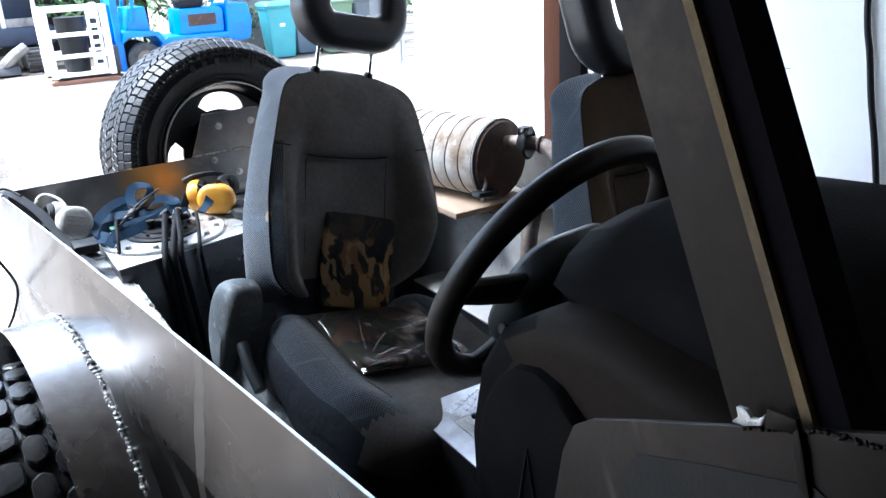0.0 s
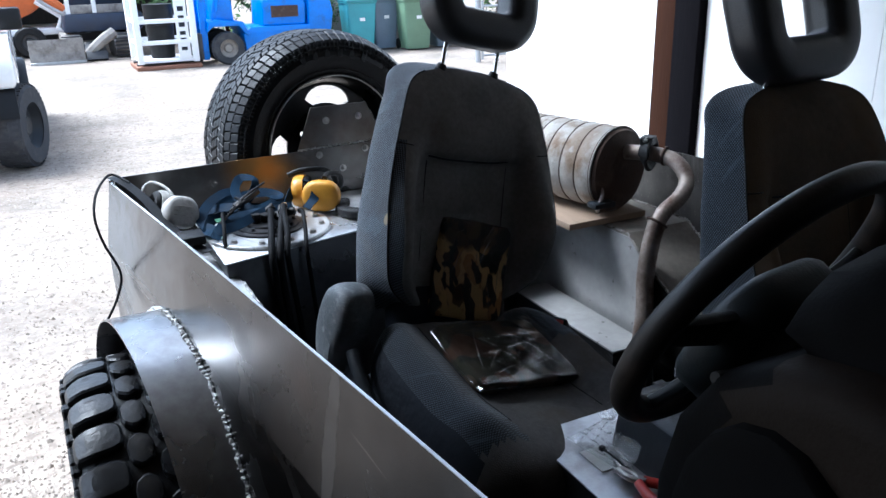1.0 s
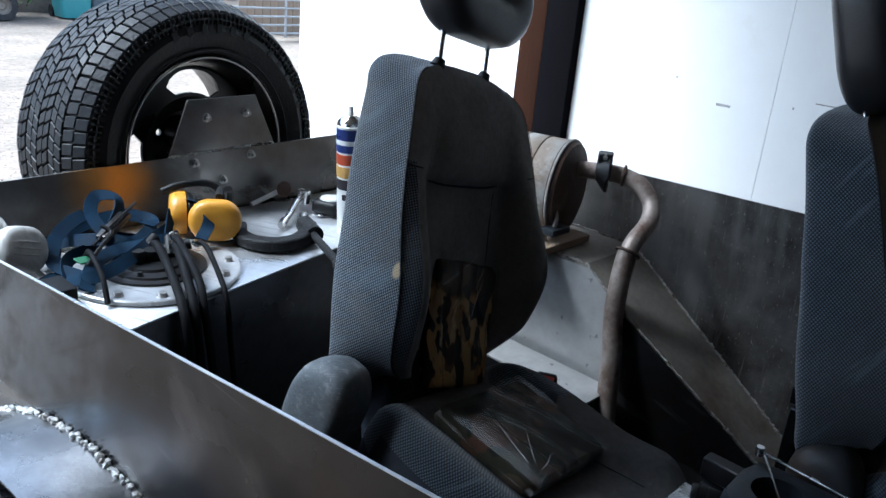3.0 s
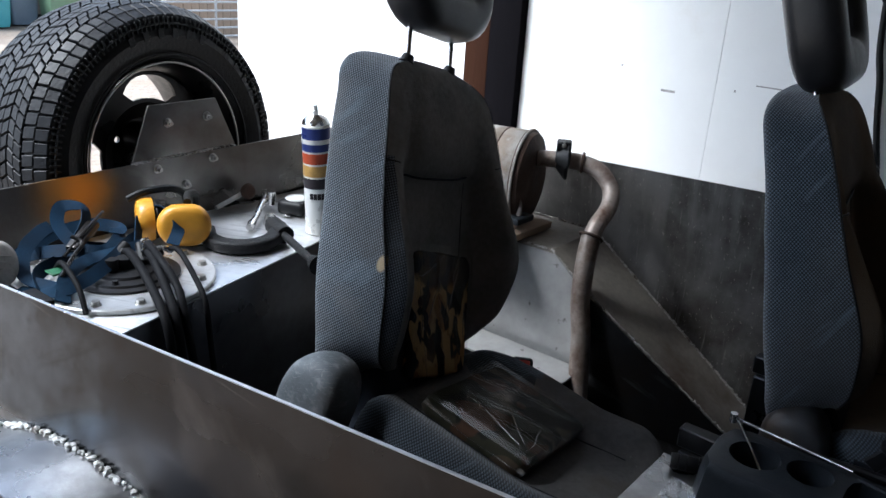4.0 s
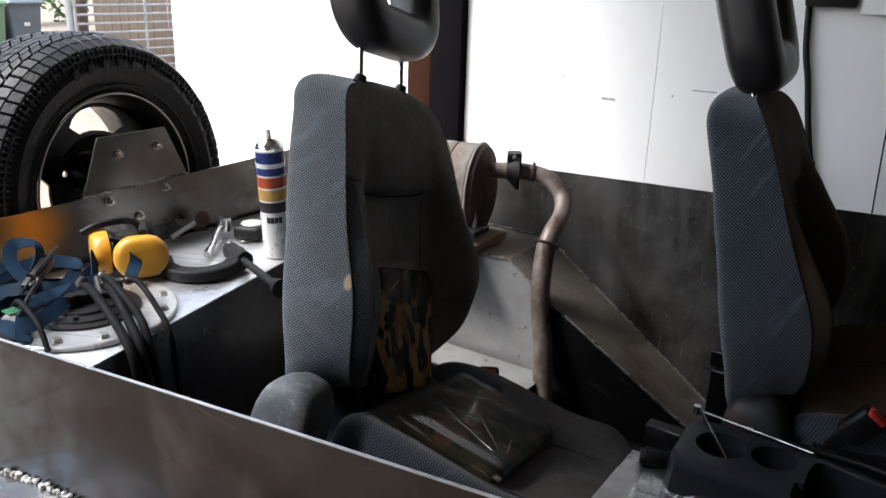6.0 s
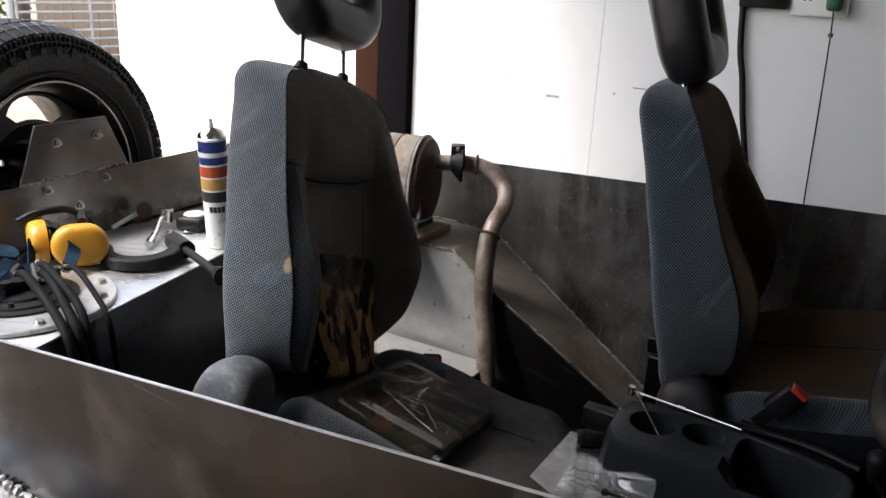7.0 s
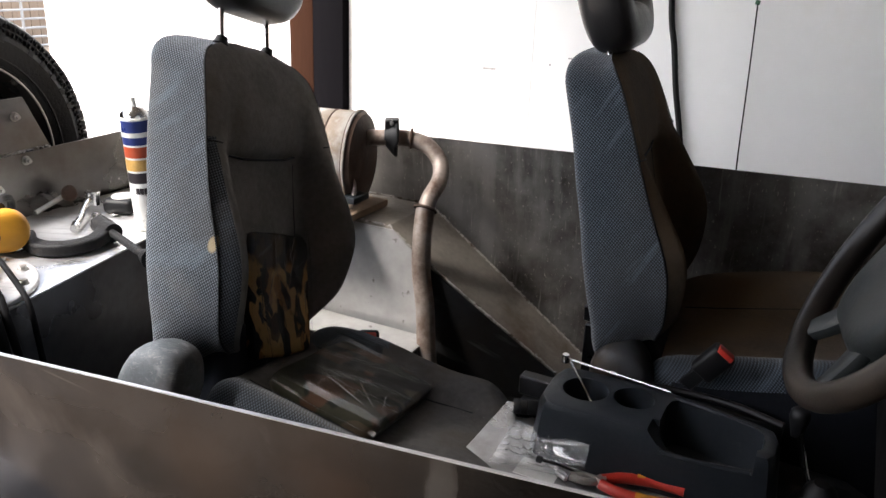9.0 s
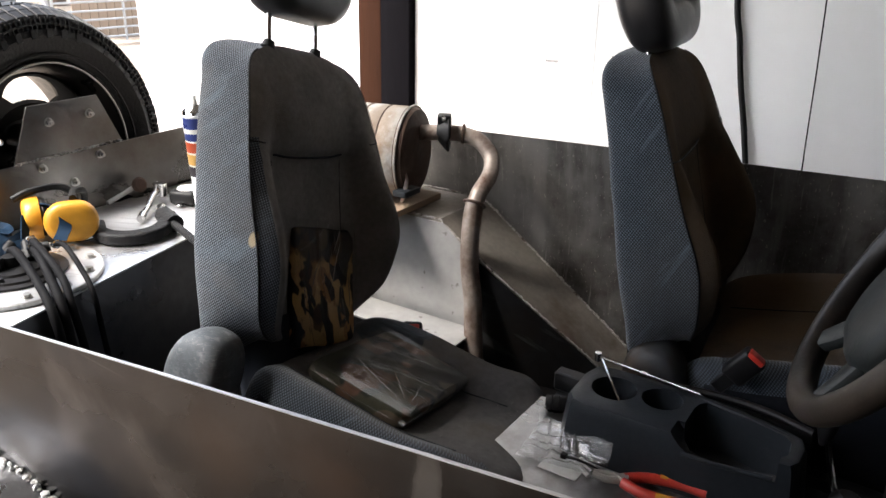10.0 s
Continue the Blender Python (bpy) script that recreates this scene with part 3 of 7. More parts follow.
solid("trim", box((2.405, 2.755, 0.0), (2.56, 2.866, 3.15), 0.004), BROWN_WOOD, "brown timber door batten", kind="structure")
boards = thing("wall_boards", "scuffed white wall boards with a vertical joint", "wall", kind="structure")
for y0, y1 in ((-6.0, -3.02), (-3.0195, -0.575), (-0.5745, 1.8665), (1.8672, 2.612)):
    part("panel", box((2.436, y0, 0.02), (2.449, y1, 3.38), 0.001, 1), WHITE_BOARD, boards)

leaf = thing("garage_door", "white painted door leaf standing open outside", "door", pose(2.62, 2.9, 0, 0, 0, -12.0))
part("panel", box((-0.025, 0.0, 0.06), (0.025, 2.3, 2.7), 0.004), WHITE_PAINT, leaf)

# ---- the vehicle's tub ----
rnd = random.Random(5)
tub = thing("vehicle_tub", "home-built open vehicle tub of bare welded sheet steel", "vehicle body")
FAR_X = 1.69
FLOOR_Z = 0.62


def sheet_side(x_of, z_of, inward, y0, y1, thick=0.0038, z_low=0.45):
    """A side sheet with a shallow crease, its top edge rising to the front."""
    bm = bmesh.new()
    n = 24
    rings = []
    for i in range(n + 1):
        y = y0 + (y1 - y0) * i / n
        x, zt = x_of(y), z_of(y)
        bulge = [(zt, 0.0), (1.018 + (zt - 1.018) * 0.5, 0.014), (1.018, 0.028), (0.95, 0.0285), (0.80, 0.029), (z_low, 0.030)]
        o = [(x - inward * d, y, z) for z, d in bulge]
        inn = [(a + inward * thick, b, c) for a, b, c in reversed(o)]
        rings.append(o + inn)
    add_loft(bm, rings)
    return bm


part("side_panel", sheet_side(near_x, top_z, 1, 2.50, 0.10), STEEL, tub, "smeared bare steel side sheet, reflections painted in, with a bright cut edge", angle=4)
part("side_panel", sheet_side(lambda y: FAR_X, far_top_z, -1, 2.50, 0.10), STEEL_RUNS, tub, "dark bare steel side sheet with runs and grinding dust", angle=30)
bm = bmesh.new()
add_loft(bm, [[(near_x(y) - 0.0002, y, top_z(y)), (near_x(y) + 0.0040, y, top_z(y)), (near_x(y) + 0.0040, y, top_z(y) + 0.0012), (near_x(y) - 0.0002, y, top_z(y) + 0.0012)] for y in (2.49, 2.0, 1.5, 1.0, 0.5, 0.11)])
part("cut_edge", bm, STEEL_BRIGHT, tub, "bright ground top edge")
TAIL_Y = 2.51


def tail_sheet():
    bm = bmesh.new()
    o = [(near_x(2.5) + 0.012, 0.5), (FAR_X - 0.012, 0.5), (FAR_X - 0.012, 1.222), (near_x(2.5) + 0.012, 1.198)]
    add_prism(bm, o, TAIL_Y, TAIL_Y + 0.005, "y")
    return bm


part("tail_panel", tail_sheet(), STEEL_TAIL, tub, "bare steel tail sheet with a heat-tinted patch", smooth=False)
for x, s in ((near_x(2.5), 1), (FAR_X, -1)):
    pts = [(x + s * 0.0, 2.495), (x + s * 0.002, 2.505), (x + s * 0.008, 2.513), (x + s * 0.016, 2.515), (x + s * 0.016, 2.510), (x + s * 0.010, 2.508), (x + s * 0.006, 2.503), (x + s * 0.005, 2.495)]
    part("corner", prism(pts, 0.5, 1.197 if s > 0 else 1.222, "z"), STEEL_BRIGHT, tub, "rounded bright tail corner")
part("floor_pan", box((0.40, -0.6, FLOOR_Z - 0.01), (FAR_X - 0.005, 2.50, FLOOR_Z)), STEEL_IN, tub)

# fuel tank across the tail: flat bright top, plain front
tank = thing("fuel_tank", "bare steel fuel tank with a bright scratched top", "fuel tank")
T_TOP = 1.065
TANK_X = 0.425


def tank_front(x):
    """The tank's front edge runs slantwise across the tub."""
    return 1.951 + 0.22 * x


part("body", prism([(TANK_X, tank_front(TANK_X)), (1.40, tank_front(1.40)), (1.40, 2.495), (TANK_X, 2.495)], FLOOR_Z + 0.002, T_TOP - 0.002, "z", 0.004), STEEL_TANK, tank)
part("top_plate", prism([(TANK_X - 0.004, tank_front(TANK_X) - 0.004), (1.405, tank_front(1.405) - 0.004), (1.405, 2.50), (TANK_X - 0.004, 2.50)], T_TOP - 0.002, T_TOP + 0.002, "z", 0.001), STEEL_BRIGHT, tank, "bright scratched top plate")


# inner wheel boxes; the far one narrows down its slope
# Side sheet made paler for the light it catches; lower corner kept dark.
part("box_side", prism([(2.48, FLOOR_Z + 0.004), (2.48, 1.018), (1.825, 1.018), (1.728, 0.940), (1.69, FLOOR_Z + 0.004)], 1.4605, 1.4645, "x"), STEEL_PALE, tub, "pale matt side sheet of the wheel box, its light painted in", smooth=False)
low_corner = [(1.4630, 1.726, 0.938), (1.5350, 1.345, 0.666), (1.5350, 1.345, FLOOR_Z + 0.004), (1.4630, 1.69, FLOOR_Z + 0.004)]
bm = bmesh.new()
add_loft(bm, [[(x + d, y, z) for x, y, z in low_corner] for d in (0.0, 0.003)])
part("box_side", bm, STEEL_IN, tub, "dark lower corner sheet", smooth=False)
far_box = [(1.465, 2.49, FLOOR_Z + 0.001), (1.465, 2.49, 1.025), (1.465, 1.84, 1.025), (1.468, 1.73, 0.946), (1.541, 1.33, 0.66), (1.541, 1.31, FLOOR_Z + 0.001)]
bm = bmesh.new()
add_loft(bm, [far_box, [(FAR_X - 0.003, y, z) for _, y, z in far_box]])
part("wheel_box", bm, STEEL_DIRTY, tub, "weathered welded wheel box with a sloping front", angle=20)
NB = [(2.49, FLOOR_Z + 0.001), (2.49, 1.027), (1.69, 1.027), (1.31, FLOOR_Z + 0.03), (1.31, FLOOR_Z + 0.001)]
bm = bmesh.new()
add_loft(bm, [[(near_x(y) + 0.012, y, z) for y, z in NB], [(0.452, y, z) for y, z in NB]])
part("wheel_box", bm, STEEL_BRIGHT, tub, "bright flat-topped wheel box with a sloping front", angle=20)
bm = bmesh.new()
add_beads(bm, [(0.452, 2.0, 1.028), (0.452, 1.69, 1.028), (0.452, 1.5, 0.80)], 0.004, rnd)
add_beads(bm, [(0.40, 1.69, 1.028), (0.452, 1.69, 1.028)], 0.006, rnd)
tagged(part("weld_seam", bm, WELD, tub, smooth=True), kind="stuff")
bm = bmesh.new()
add_beads(bm, [(1.465, 1.95, 1.026), (1.465, 1.84, 1.026), (1.468, 1.73, 0.947), (1.536, 1.36, 0.683)], 0.0034, rnd)
add_beads(bm, [(1.683, 2.1, 1.028), (1.683, 1.84, 1.028), (1.683, 1.36, 0.684)], 0.0034, rnd)
tagged(part("weld_seam", bm, WELD_DULL, tub, smooth=True), kind="stuff")

# wheel arch flare on the driver's side
AC_Y, AC_Z, AR = 1.86, 0.575, 0.45


def arch_strip(r0, r1, x_out, a0, a1):
    bm = bmesh.new()
    rings = []
    n = 40
    for i in range(n + 1):
        a = radians(a0 + (a1 - a0) * i / n)
        cy, cz = math.cos(a), math.sin(a)
        yy = AC_Y + r1 * cy
        xi = near_x(yy) - 0.028
        rings.append([(xi, AC_Y + r1 * cy, AC_Z + r1 * cz), (xi - x_out, AC_Y + r1 * cy, AC_Z + r1 * cz), (xi - x_out, AC_Y + r0 * cy, AC_Z + r0 * cz), (xi, AC_Y + r0 * cy, AC_Z + r0 * cz)])
    add_loft(bm, rings)
    return bm


part("wheel_arch", arch_strip(AR - 0.004, AR, 0.115, 5, 165), STEEL_ARCH, tub, "curved bright steel arch strip welded on", angle=30)
bm = bmesh.new()
arc = [(near_x(AC_Y + AR * math.cos(radians(a))) - 0.031, AC_Y + (AR + 0.003) * math.cos(radians(a)), AC_Z + (AR + 0.003) * math.sin(radians(a))) for a in range(20, 166, 2)]
add_beads(bm, arc, 0.0052, rnd)
tagged(part("weld_seam", bm, WELD, tub), kind="stuff")


# ---- seats ----
def frame_of(r, b, origin):
    r = Vector(r).normalized()
    b = Vector(b)
    b = (b - r * b.dot(r)).normalized()
    n = r.cross(b)
    return Matrix.Translation(origin) @ Matrix((r, b, n)).transposed().to_4x4()


def refine_ring(ring, n=64):
    """Resamples a closed ring evenly."""
    L = [Vector(p) for p in ring]
    d = [0.0]
    for a, b in zip(L, L[1:] + L[:1]):
        d.append(d[-1] + (b - a).length)
    out, j = [], 0
    for i in range(n):
        t = d[-1] * i / n
        while d[j + 1] < t:
            j += 1
        f = (t - d[j]) / max(1e-9, d[j + 1] - d[j])
        out.append(tuple(L[j].lerp(L[(j + 1) % len(L)], f)))
    return out


def step(a, b, x):
    """Smooth rise from 0 at a to 1 at b."""
    t = min(1.0, max(0.0, (x - a) / (b - a)))
    return t * t * (3 - 2 * t)


def curve_rows(rows, n=4):
    """Catmull-Rom between table rows of any width."""
    out = []
    for i in range(len(rows) - 1):
        p = [rows[max(0, i - 1)], rows[i], rows[i + 1], rows[min(len(rows) - 1, i + 2)]]
        for k in range(n):
            t = k / n
            out.append(tuple(0.5 * (2 * b + (c - a) * t + (2 * a - 5 * b + 4 * c - d) * t * t + (3 * b - a - 3 * c + d) * t ** 3) for a, b, c, d in zip(*p)))
    out.append(tuple(rows[-1]))
    return out


#        height  front  rear   piping  rear    face    bolster
#                half width    edge    surface centre  bulge
BACK = [(0.048, 0.100, 0.200, 0.030, 0.122, 0.036, 0.000),
        (0.064, 0.145, 0.216, 0.020, 0.127, 0.032, 0.004),
        (0.092, 0.192, 0.228, 0.002, 0.128, 0.026, 0.014),
        (0.130, 0.226, 0.238, -0.020, 0.122, 0.022, 0.023),
        (0.200, 0.245, 0.246, -0.041, 0.117, 0.018, 0.029),
        (0.250, 0.249, 0.249, -0.046, 0.112, 0.015, 0.028),
        (0.300, 0.246, 0.246, -0.041, 0.108, 0.012, 0.024),
        (0.350, 0.238, 0.238, -0.035, 0.106, 0.009, 0.017),
        (0.392, 0.230, 0.230, -0.032, 0.107, 0.005, 0.010),
        (0.412, 0.226, 0.225, -0.030, 0.107, -0.008, 0.006),
        (0.450, 0.217, 0.216, -0.028, 0.107, -0.018, 0.003),
        (0.500, 0.205, 0.203, -0.024, 0.106, -0.020, 0.002),
        (0.540, 0.193, 0.190, -0.019, 0.105, -0.016, 0.001),
        (0.565, 0.178, 0.186, -0.013, 0.103, -0.010, 0.000),
        (0.582, 0.154, 0.172, -0.005, 0.099, -0.003, 0.000),
        (0.594, 0.118, 0.150, 0.003, 0.093, 0.004, 0.000),
        (0.602, 0.075, 0.118, 0.009, 0.085, 0.010, 0.000),
        (0.605, 0.040, 0.085, 0.012, 0.074, 0.013, 0.000)]


def make_seat(name, m, label, cloth_label, lean_deg, group, cloth, face, cx, head_z, head_x, bolster_l, bolster_r, plain_right, lever, hinge, thin, cover, skirt, long, wide, lift, seat_cloth):
    seat = thing(name, label, "seat", m, group)
    lean = radians(lean_deg)

    def backp(pts):
        return [(x, y * math.cos(lean) + z * math.sin(lean), z * math.cos(lean) - y * math.sin(lean)) for x, y, z in pts]
    levels = curve_rows(BACK, 4)
    rings, edges = [], []
    for z, w, wb, yf, yb, yc, bulge in levels:
        yb -= thin * step(0.25, 0.5, z)
        k = w / 0.245
        side = [(0.0, yb + 0.010 * k), (wb * 0.45, yb + 0.008 * k), (wb * 0.78, yb - 0.001 * k), (wb - 0.016 * k, yb - 0.014 * k), (wb - 0.002 * k, yb - 0.036 * k),
                (w + (wb - w) * 0.45 + 0.003 * k, yf + (yb - yf) * 0.45), (w + 0.001 * k, yf + (yb - yf) * 0.16), (w, yf)]
        deep = [(w, yf), (w - 0.012 * k, yf - bulge * 0.45), (w - 0.032 * k, yf - bulge), (w - 0.056 * k, yf - bulge * 0.8 + (yc - yf) * 0.10), (w - 0.082 * k, yf + (yc - yf) * 0.55 - bulge * 0.2), (w - 0.105 * k, yf + (yc - yf) * 0.92), (w * 0.30, yc), (0.0, yc)]
        half = curve_rows(side, 3)[:-1] + curve_rows(deep, 3)
        cut = 3 * (len(side) - 1)
        full = half + [(-x, y) for x, y in half[-2:0:-1]]
        wob = [0.0016 * noise.noise(Vector((x * 11, y * 11 + 2.0, z * 9 + head_z * 40))) for x, y in full]
        rings.append(backp([(cx + x * (1 + d), y + d, z - 0.010 * step(0.45, 0.6, z) * (x / 0.2) ** 2 * (1.0 if x > 0 else 0.3) + 0.26 * max(0.0, y - 0.015) * step(0.48, 0.6, z)) for (x, y), d in zip(full, wob)]))
        edges.append((w, yf, z))
    bm = bmesh.new()
    R = add_loft(bm, rings)
    nr = len(rings[0])
    bm.faces.index_update()
    bm.faces.ensure_lookup_table()
    for i in range(len(rings) - 1):
        zz = levels[i][0]
        for j in range(nr):
            jj = min(j, nr - 1 - j)
            if jj >= cut and not (lever and zz < 0.425 and jj < cut + 5 and j >= nr // 2):
                bm.faces[i * nr + j].material_index = 1
    back = part("backrest", bm, [cloth, face], seat, cloth_label, angle=60)
    for s in (-1, 1):
        pts = backp([(cx + s * (w + 0.0005), yf - 0.0005, z - 0.010 * step(0.45, 0.6, z) * (w / 0.2) ** 2 * (1.0 if s > 0 else 0.3)) for w, yf, z in edges[4:-10:2]])
        part("piping", tube(pts, 0.0019 if s < 0 else 0.0008, 6, 2), BLACK_PLASTIC, back)
        lo = backp([(cx + s * 0.221, -0.031, 0.423), (cx + s * 0.193, -0.036, 0.420), (cx + s * 0.161, -0.022, 0.418), (cx + s * 0.138, -0.011, 0.416)])
        part("seam", tube(lo, 0.0014, 6, 4), BLACK_PLASTIC, back)
        lo = backp([(cx + s * 0.119, yc - 0.0005, z) for z, w, wb, yf, yb, yc, bulge in levels[14:34:3]])
        part("seam", tube(lo, 0.0013, 6, 3), SKIRT, back)
    p0 = backp([(cx - 0.119, -0.001, 0.402), (cx - 0.06, -0.003, 0.396), (cx + 0.06, -0.003, 0.396), (cx + 0.119, -0.001, 0.402)])
    part("seam", tube(p0, 0.0022, 6), SKIRT, back)
    bm = bmesh.new()
    add_loft(bm, [backp([(cx + a, 0.062 + b, z) for a, b in rrect(w, 0.085, 0.03, 4)]) for z, w in ((-0.07, 0.30), (0.0, 0.32), (0.06, 0.33), (0.105, 0.30))])
    part("lower_back", bm, SKIRT, back, "dark cloth at the foot of the backrest", angle=60)

    # cushion: two bolsters beside a flat middle, the front rolled over
    A_, B_, Y0 = 0.262, 0.25, -0.190

    def rim_at(a, s):
        c, d = math.cos(a), math.sin(a)
        return cx + (A_ * wide if c > 0 else A_) * s * math.copysign(abs(c) ** 0.52, c), Y0 + (B_ if d > 0 else B_ * long) * s * math.copysign(abs(d) ** 0.58, d)

    def top(x, y, s):
        k = (x - cx) / A_
        up = (bolster_r if k > 0 else bolster_l) * step(0.42, 0.78, abs(k)) * step(-0.44, -0.33, y)
        roll = 0.055 * (1 - math.sqrt(max(0.0, 1 - (max(0.0, s - 0.80) / 0.20) ** 2)))
        return 0.012 + up + lift * step(-0.22, -0.48, y) - 0.018 * step(-0.30, -0.46, y) - roll + 0.0022 * noise.noise(Vector((x * 9 + head_z * 30, y * 9, 1.5)))
    bm = bmesh.new()
    secs = []
    na = 96
    for s in [0.02, 0.1, 0.2, 0.3, 0.38, 0.46, 0.54, 0.62, 0.7, 0.76, 0.82, 0.87, 0.91, 0.945, 0.97, 0.988, 1.0]:
        secs.append([(*rim_at(2 * math.pi * i / na, s), top(*rim_at(2 * math.pi * i / na, s), s)) for i in range(na)])
    for s, dz in ((1.004, 0.022), (1.0, 0.045), (0.99, 0.065), (0.96, 0.085)):
        secs.append([(*rim_at(2 * math.pi * i / na, s), top(*rim_at(2 * math.pi * i / na, 1.0), 1.0) - dz) for i in range(na)])
    add_loft(bm, secs)
    bmesh.ops.recalc_face_normals(bm, faces=bm.faces)
    for f in bm.faces:
        c = f.calc_center_median()
        k = (c.x - cx) / A_
        if abs(k) < 0.50 or c.y < -0.40 or k > 0 and (plain_right or c.y < -0.12):
            f.material_index = 1
        if f.normal.z < 0.25 and (abs(k) > 0.9 or c.z < -0.05):
            f.material_index = 2
    cushion = part("cushion", bm, [CLOTH_FAR, seat_cloth, skirt], seat, angle=60)
    for s in (-1, 1):
        pts = [(cx + s * A_ * 0.50, y, top(cx + s * A_ * 0.50, y, 0.5) + 0.0006) for y in (0.0, -0.06, -0.12, -0.18, -0.24, -0.30, -0.345)]
        part("seam", tube(pts, 0.0012, 6, 4), SKIRT, cushion)
    # skirt cloth hanging round the cushion, creased
    bm = bmesh.new()
    secs = []
    for i in range(97):
        a = radians(150 + 240 * i / 96)
        col = []
        for off, order in ((0.0, range(12)), (-0.005, range(11, -1, -1))):
            for r_ in order:
                q = r_ / 11
                fold = 0.013 * q * noise.noise(Vector((i * 0.13, q * 1.4 + i * 0.05, 3.0))) + 0.005 * q * noise.noise(Vector((i * 0.4 - q * 3, q * 3.0, 8.0)))
                x, y = rim_at(a, 0.985 + off / 0.26 + fold / 0.26 - 0.05 * q)
                col.append((x, y, -0.062 - 0.20 * q))
        secs.append(col)
    add_loft(bm, secs)
    part("valance", bm, skirt, seat, "creased dark blue-grey cloth skirt", angle=60)
    part("seat_pan", prism([(0.03, -0.25), (0.03, -0.12), (-0.38, -0.12), (-0.40, -0.25)], cx - 0.21, cx + 0.21, "x", 0.01), BLACK_PLASTIC, seat)
    # hinge covers: rounded plastic domes at the foot of the backrest
    for s in (-1, 1) if not lever else (-1,):
        bm = bmesh.new()
        sc = []
        hx, hy, hz = hinge
        for xo, k in ((hx - 0.080, 0.95), (hx - 0.060, 1.0), (hx - 0.036, 1.0), (hx - 0.020, 0.97), (hx - 0.009, 0.90), (hx - 0.003, 0.78), (hx, 0.60), (hx + 0.002, 0.30)):
            ring = []
            for i in range(36):
                t = 2 * math.pi * i / 36
                c, d = math.cos(t), math.sin(t)
                ring.append((cx + s * xo, hy + (0.066 if c > 0 else 0.050) * k * math.copysign(abs(c) ** 0.8, c) - 0.03 * max(0.0, -d) ** 2, hz + (0.080 if d > 0 else 0.150) * k * math.copysign(abs(d) ** 0.9, d)))
            sc.append(ring)
        add_loft(bm, sc)
        part("hinge_cover", bm, cover, seat, "scuffed plastic hinge cover", angle=60)
        bm = prism([(0.05, -0.20), (0.06, -0.075), (-0.01, -0.085), (-0.09, -0.105), (-0.16, -0.10), (-0.30, -0.14), (-0.36, -0.19), (-0.30, -0.225)], min(cx + s * 0.250, cx + s * 0.280), max(cx + s * 0.250, cx + s * 0.280), "x", 0.009)
        part("side_cover", bm, cover, seat)
    if lever:
        part("recliner_lever", tube([(cx - 0.292, -0.005, -0.030), (cx - 0.296, -0.05, -0.050), (cx - 0.294, -0.115, -0.078)], 0.0145, 10), GREY_PLASTIC, seat, "stubby grey recliner lever")
    for s in (-1, 1):
        a, b = backp([(cx - 0.006 + s * 0.078, 0.015, 0.57), (cx + head_x + s * 0.078, 0.016, head_z + 0.04)])
        part("post", cyl(a, b, 0.0052), CHROME, seat, "thin steel headrest post")
        if lever:
            a, b = backp([(cx - 0.006 + s * 0.078, 0.015, 0.598), (cx - 0.006 + s * 0.078 + 0.004, 0.012, 0.6105)])
            part("guide", cyl(a, b, 0.0135, 0.010), BLACK_PLASTIC, seat)
    # headrest: a soft ring, wider at the top
    bm = bmesh.new()
    path = [(cx + head_x + a * (1.0 + 0.45 * (b + 0.09)), 0.0, head_z + 0.135 + b) for a, b in rrect(0.224, 0.18, 0.052, 9)]
    add_sweep(bm, [Vector(p) for p in backp(path)], rrect(0.086, 0.092, 0.034, 6), closed=True, up=Vector((0, -math.cos(lean), math.sin(lean))))
    part("headrest", bm, VINYL, seat, "black vinyl headrest with an open middle", angle=75)
    return seat


NEAR_LEAN = 26
NEAR_SEAT = frame_of((0.962, 0.157, -0.222), (-0.097, 0.962, 0.25), (0.862, 1.715, 0.925))
FAR_SEAT = frame_of((0.9945, 0.1045, 0.0), (-0.103, 0.979, -0.174), (1.389, 1.091, 0.936))
make_seat("car_seat", NEAR_SEAT, "grey and black cloth car seat leaning in the tub", "worn grey woven cloth backrest with dark face", NEAR_LEAN, "car seats", CLOTH_SIDE, CLOTH_FACE, 0.026, 0.655, 0.014, 0.026, 0.042, False, True, (0.322, 0.070, 0.005), 0.0, HINGE_PLASTIC, SKIRT, 1.26, 1.12, 0.05, CLOTH_SEAT)
make_seat("car_seat", FAR_SEAT, "grey woven car seat with headrest pushed down", "blue-grey woven cloth backrest with pale streaks", 7, "car seats", CLOTH_FAR, CLOTH_BROWN, 0.0, 0.597, 0.02, 0.046, 0.062, True, False, (0.264, 0.072, 0.010), 0.016, COVER_DARK, SKIRT_SHADED, 1.0, 1.0, 0.0, CLOTH_BROWN)

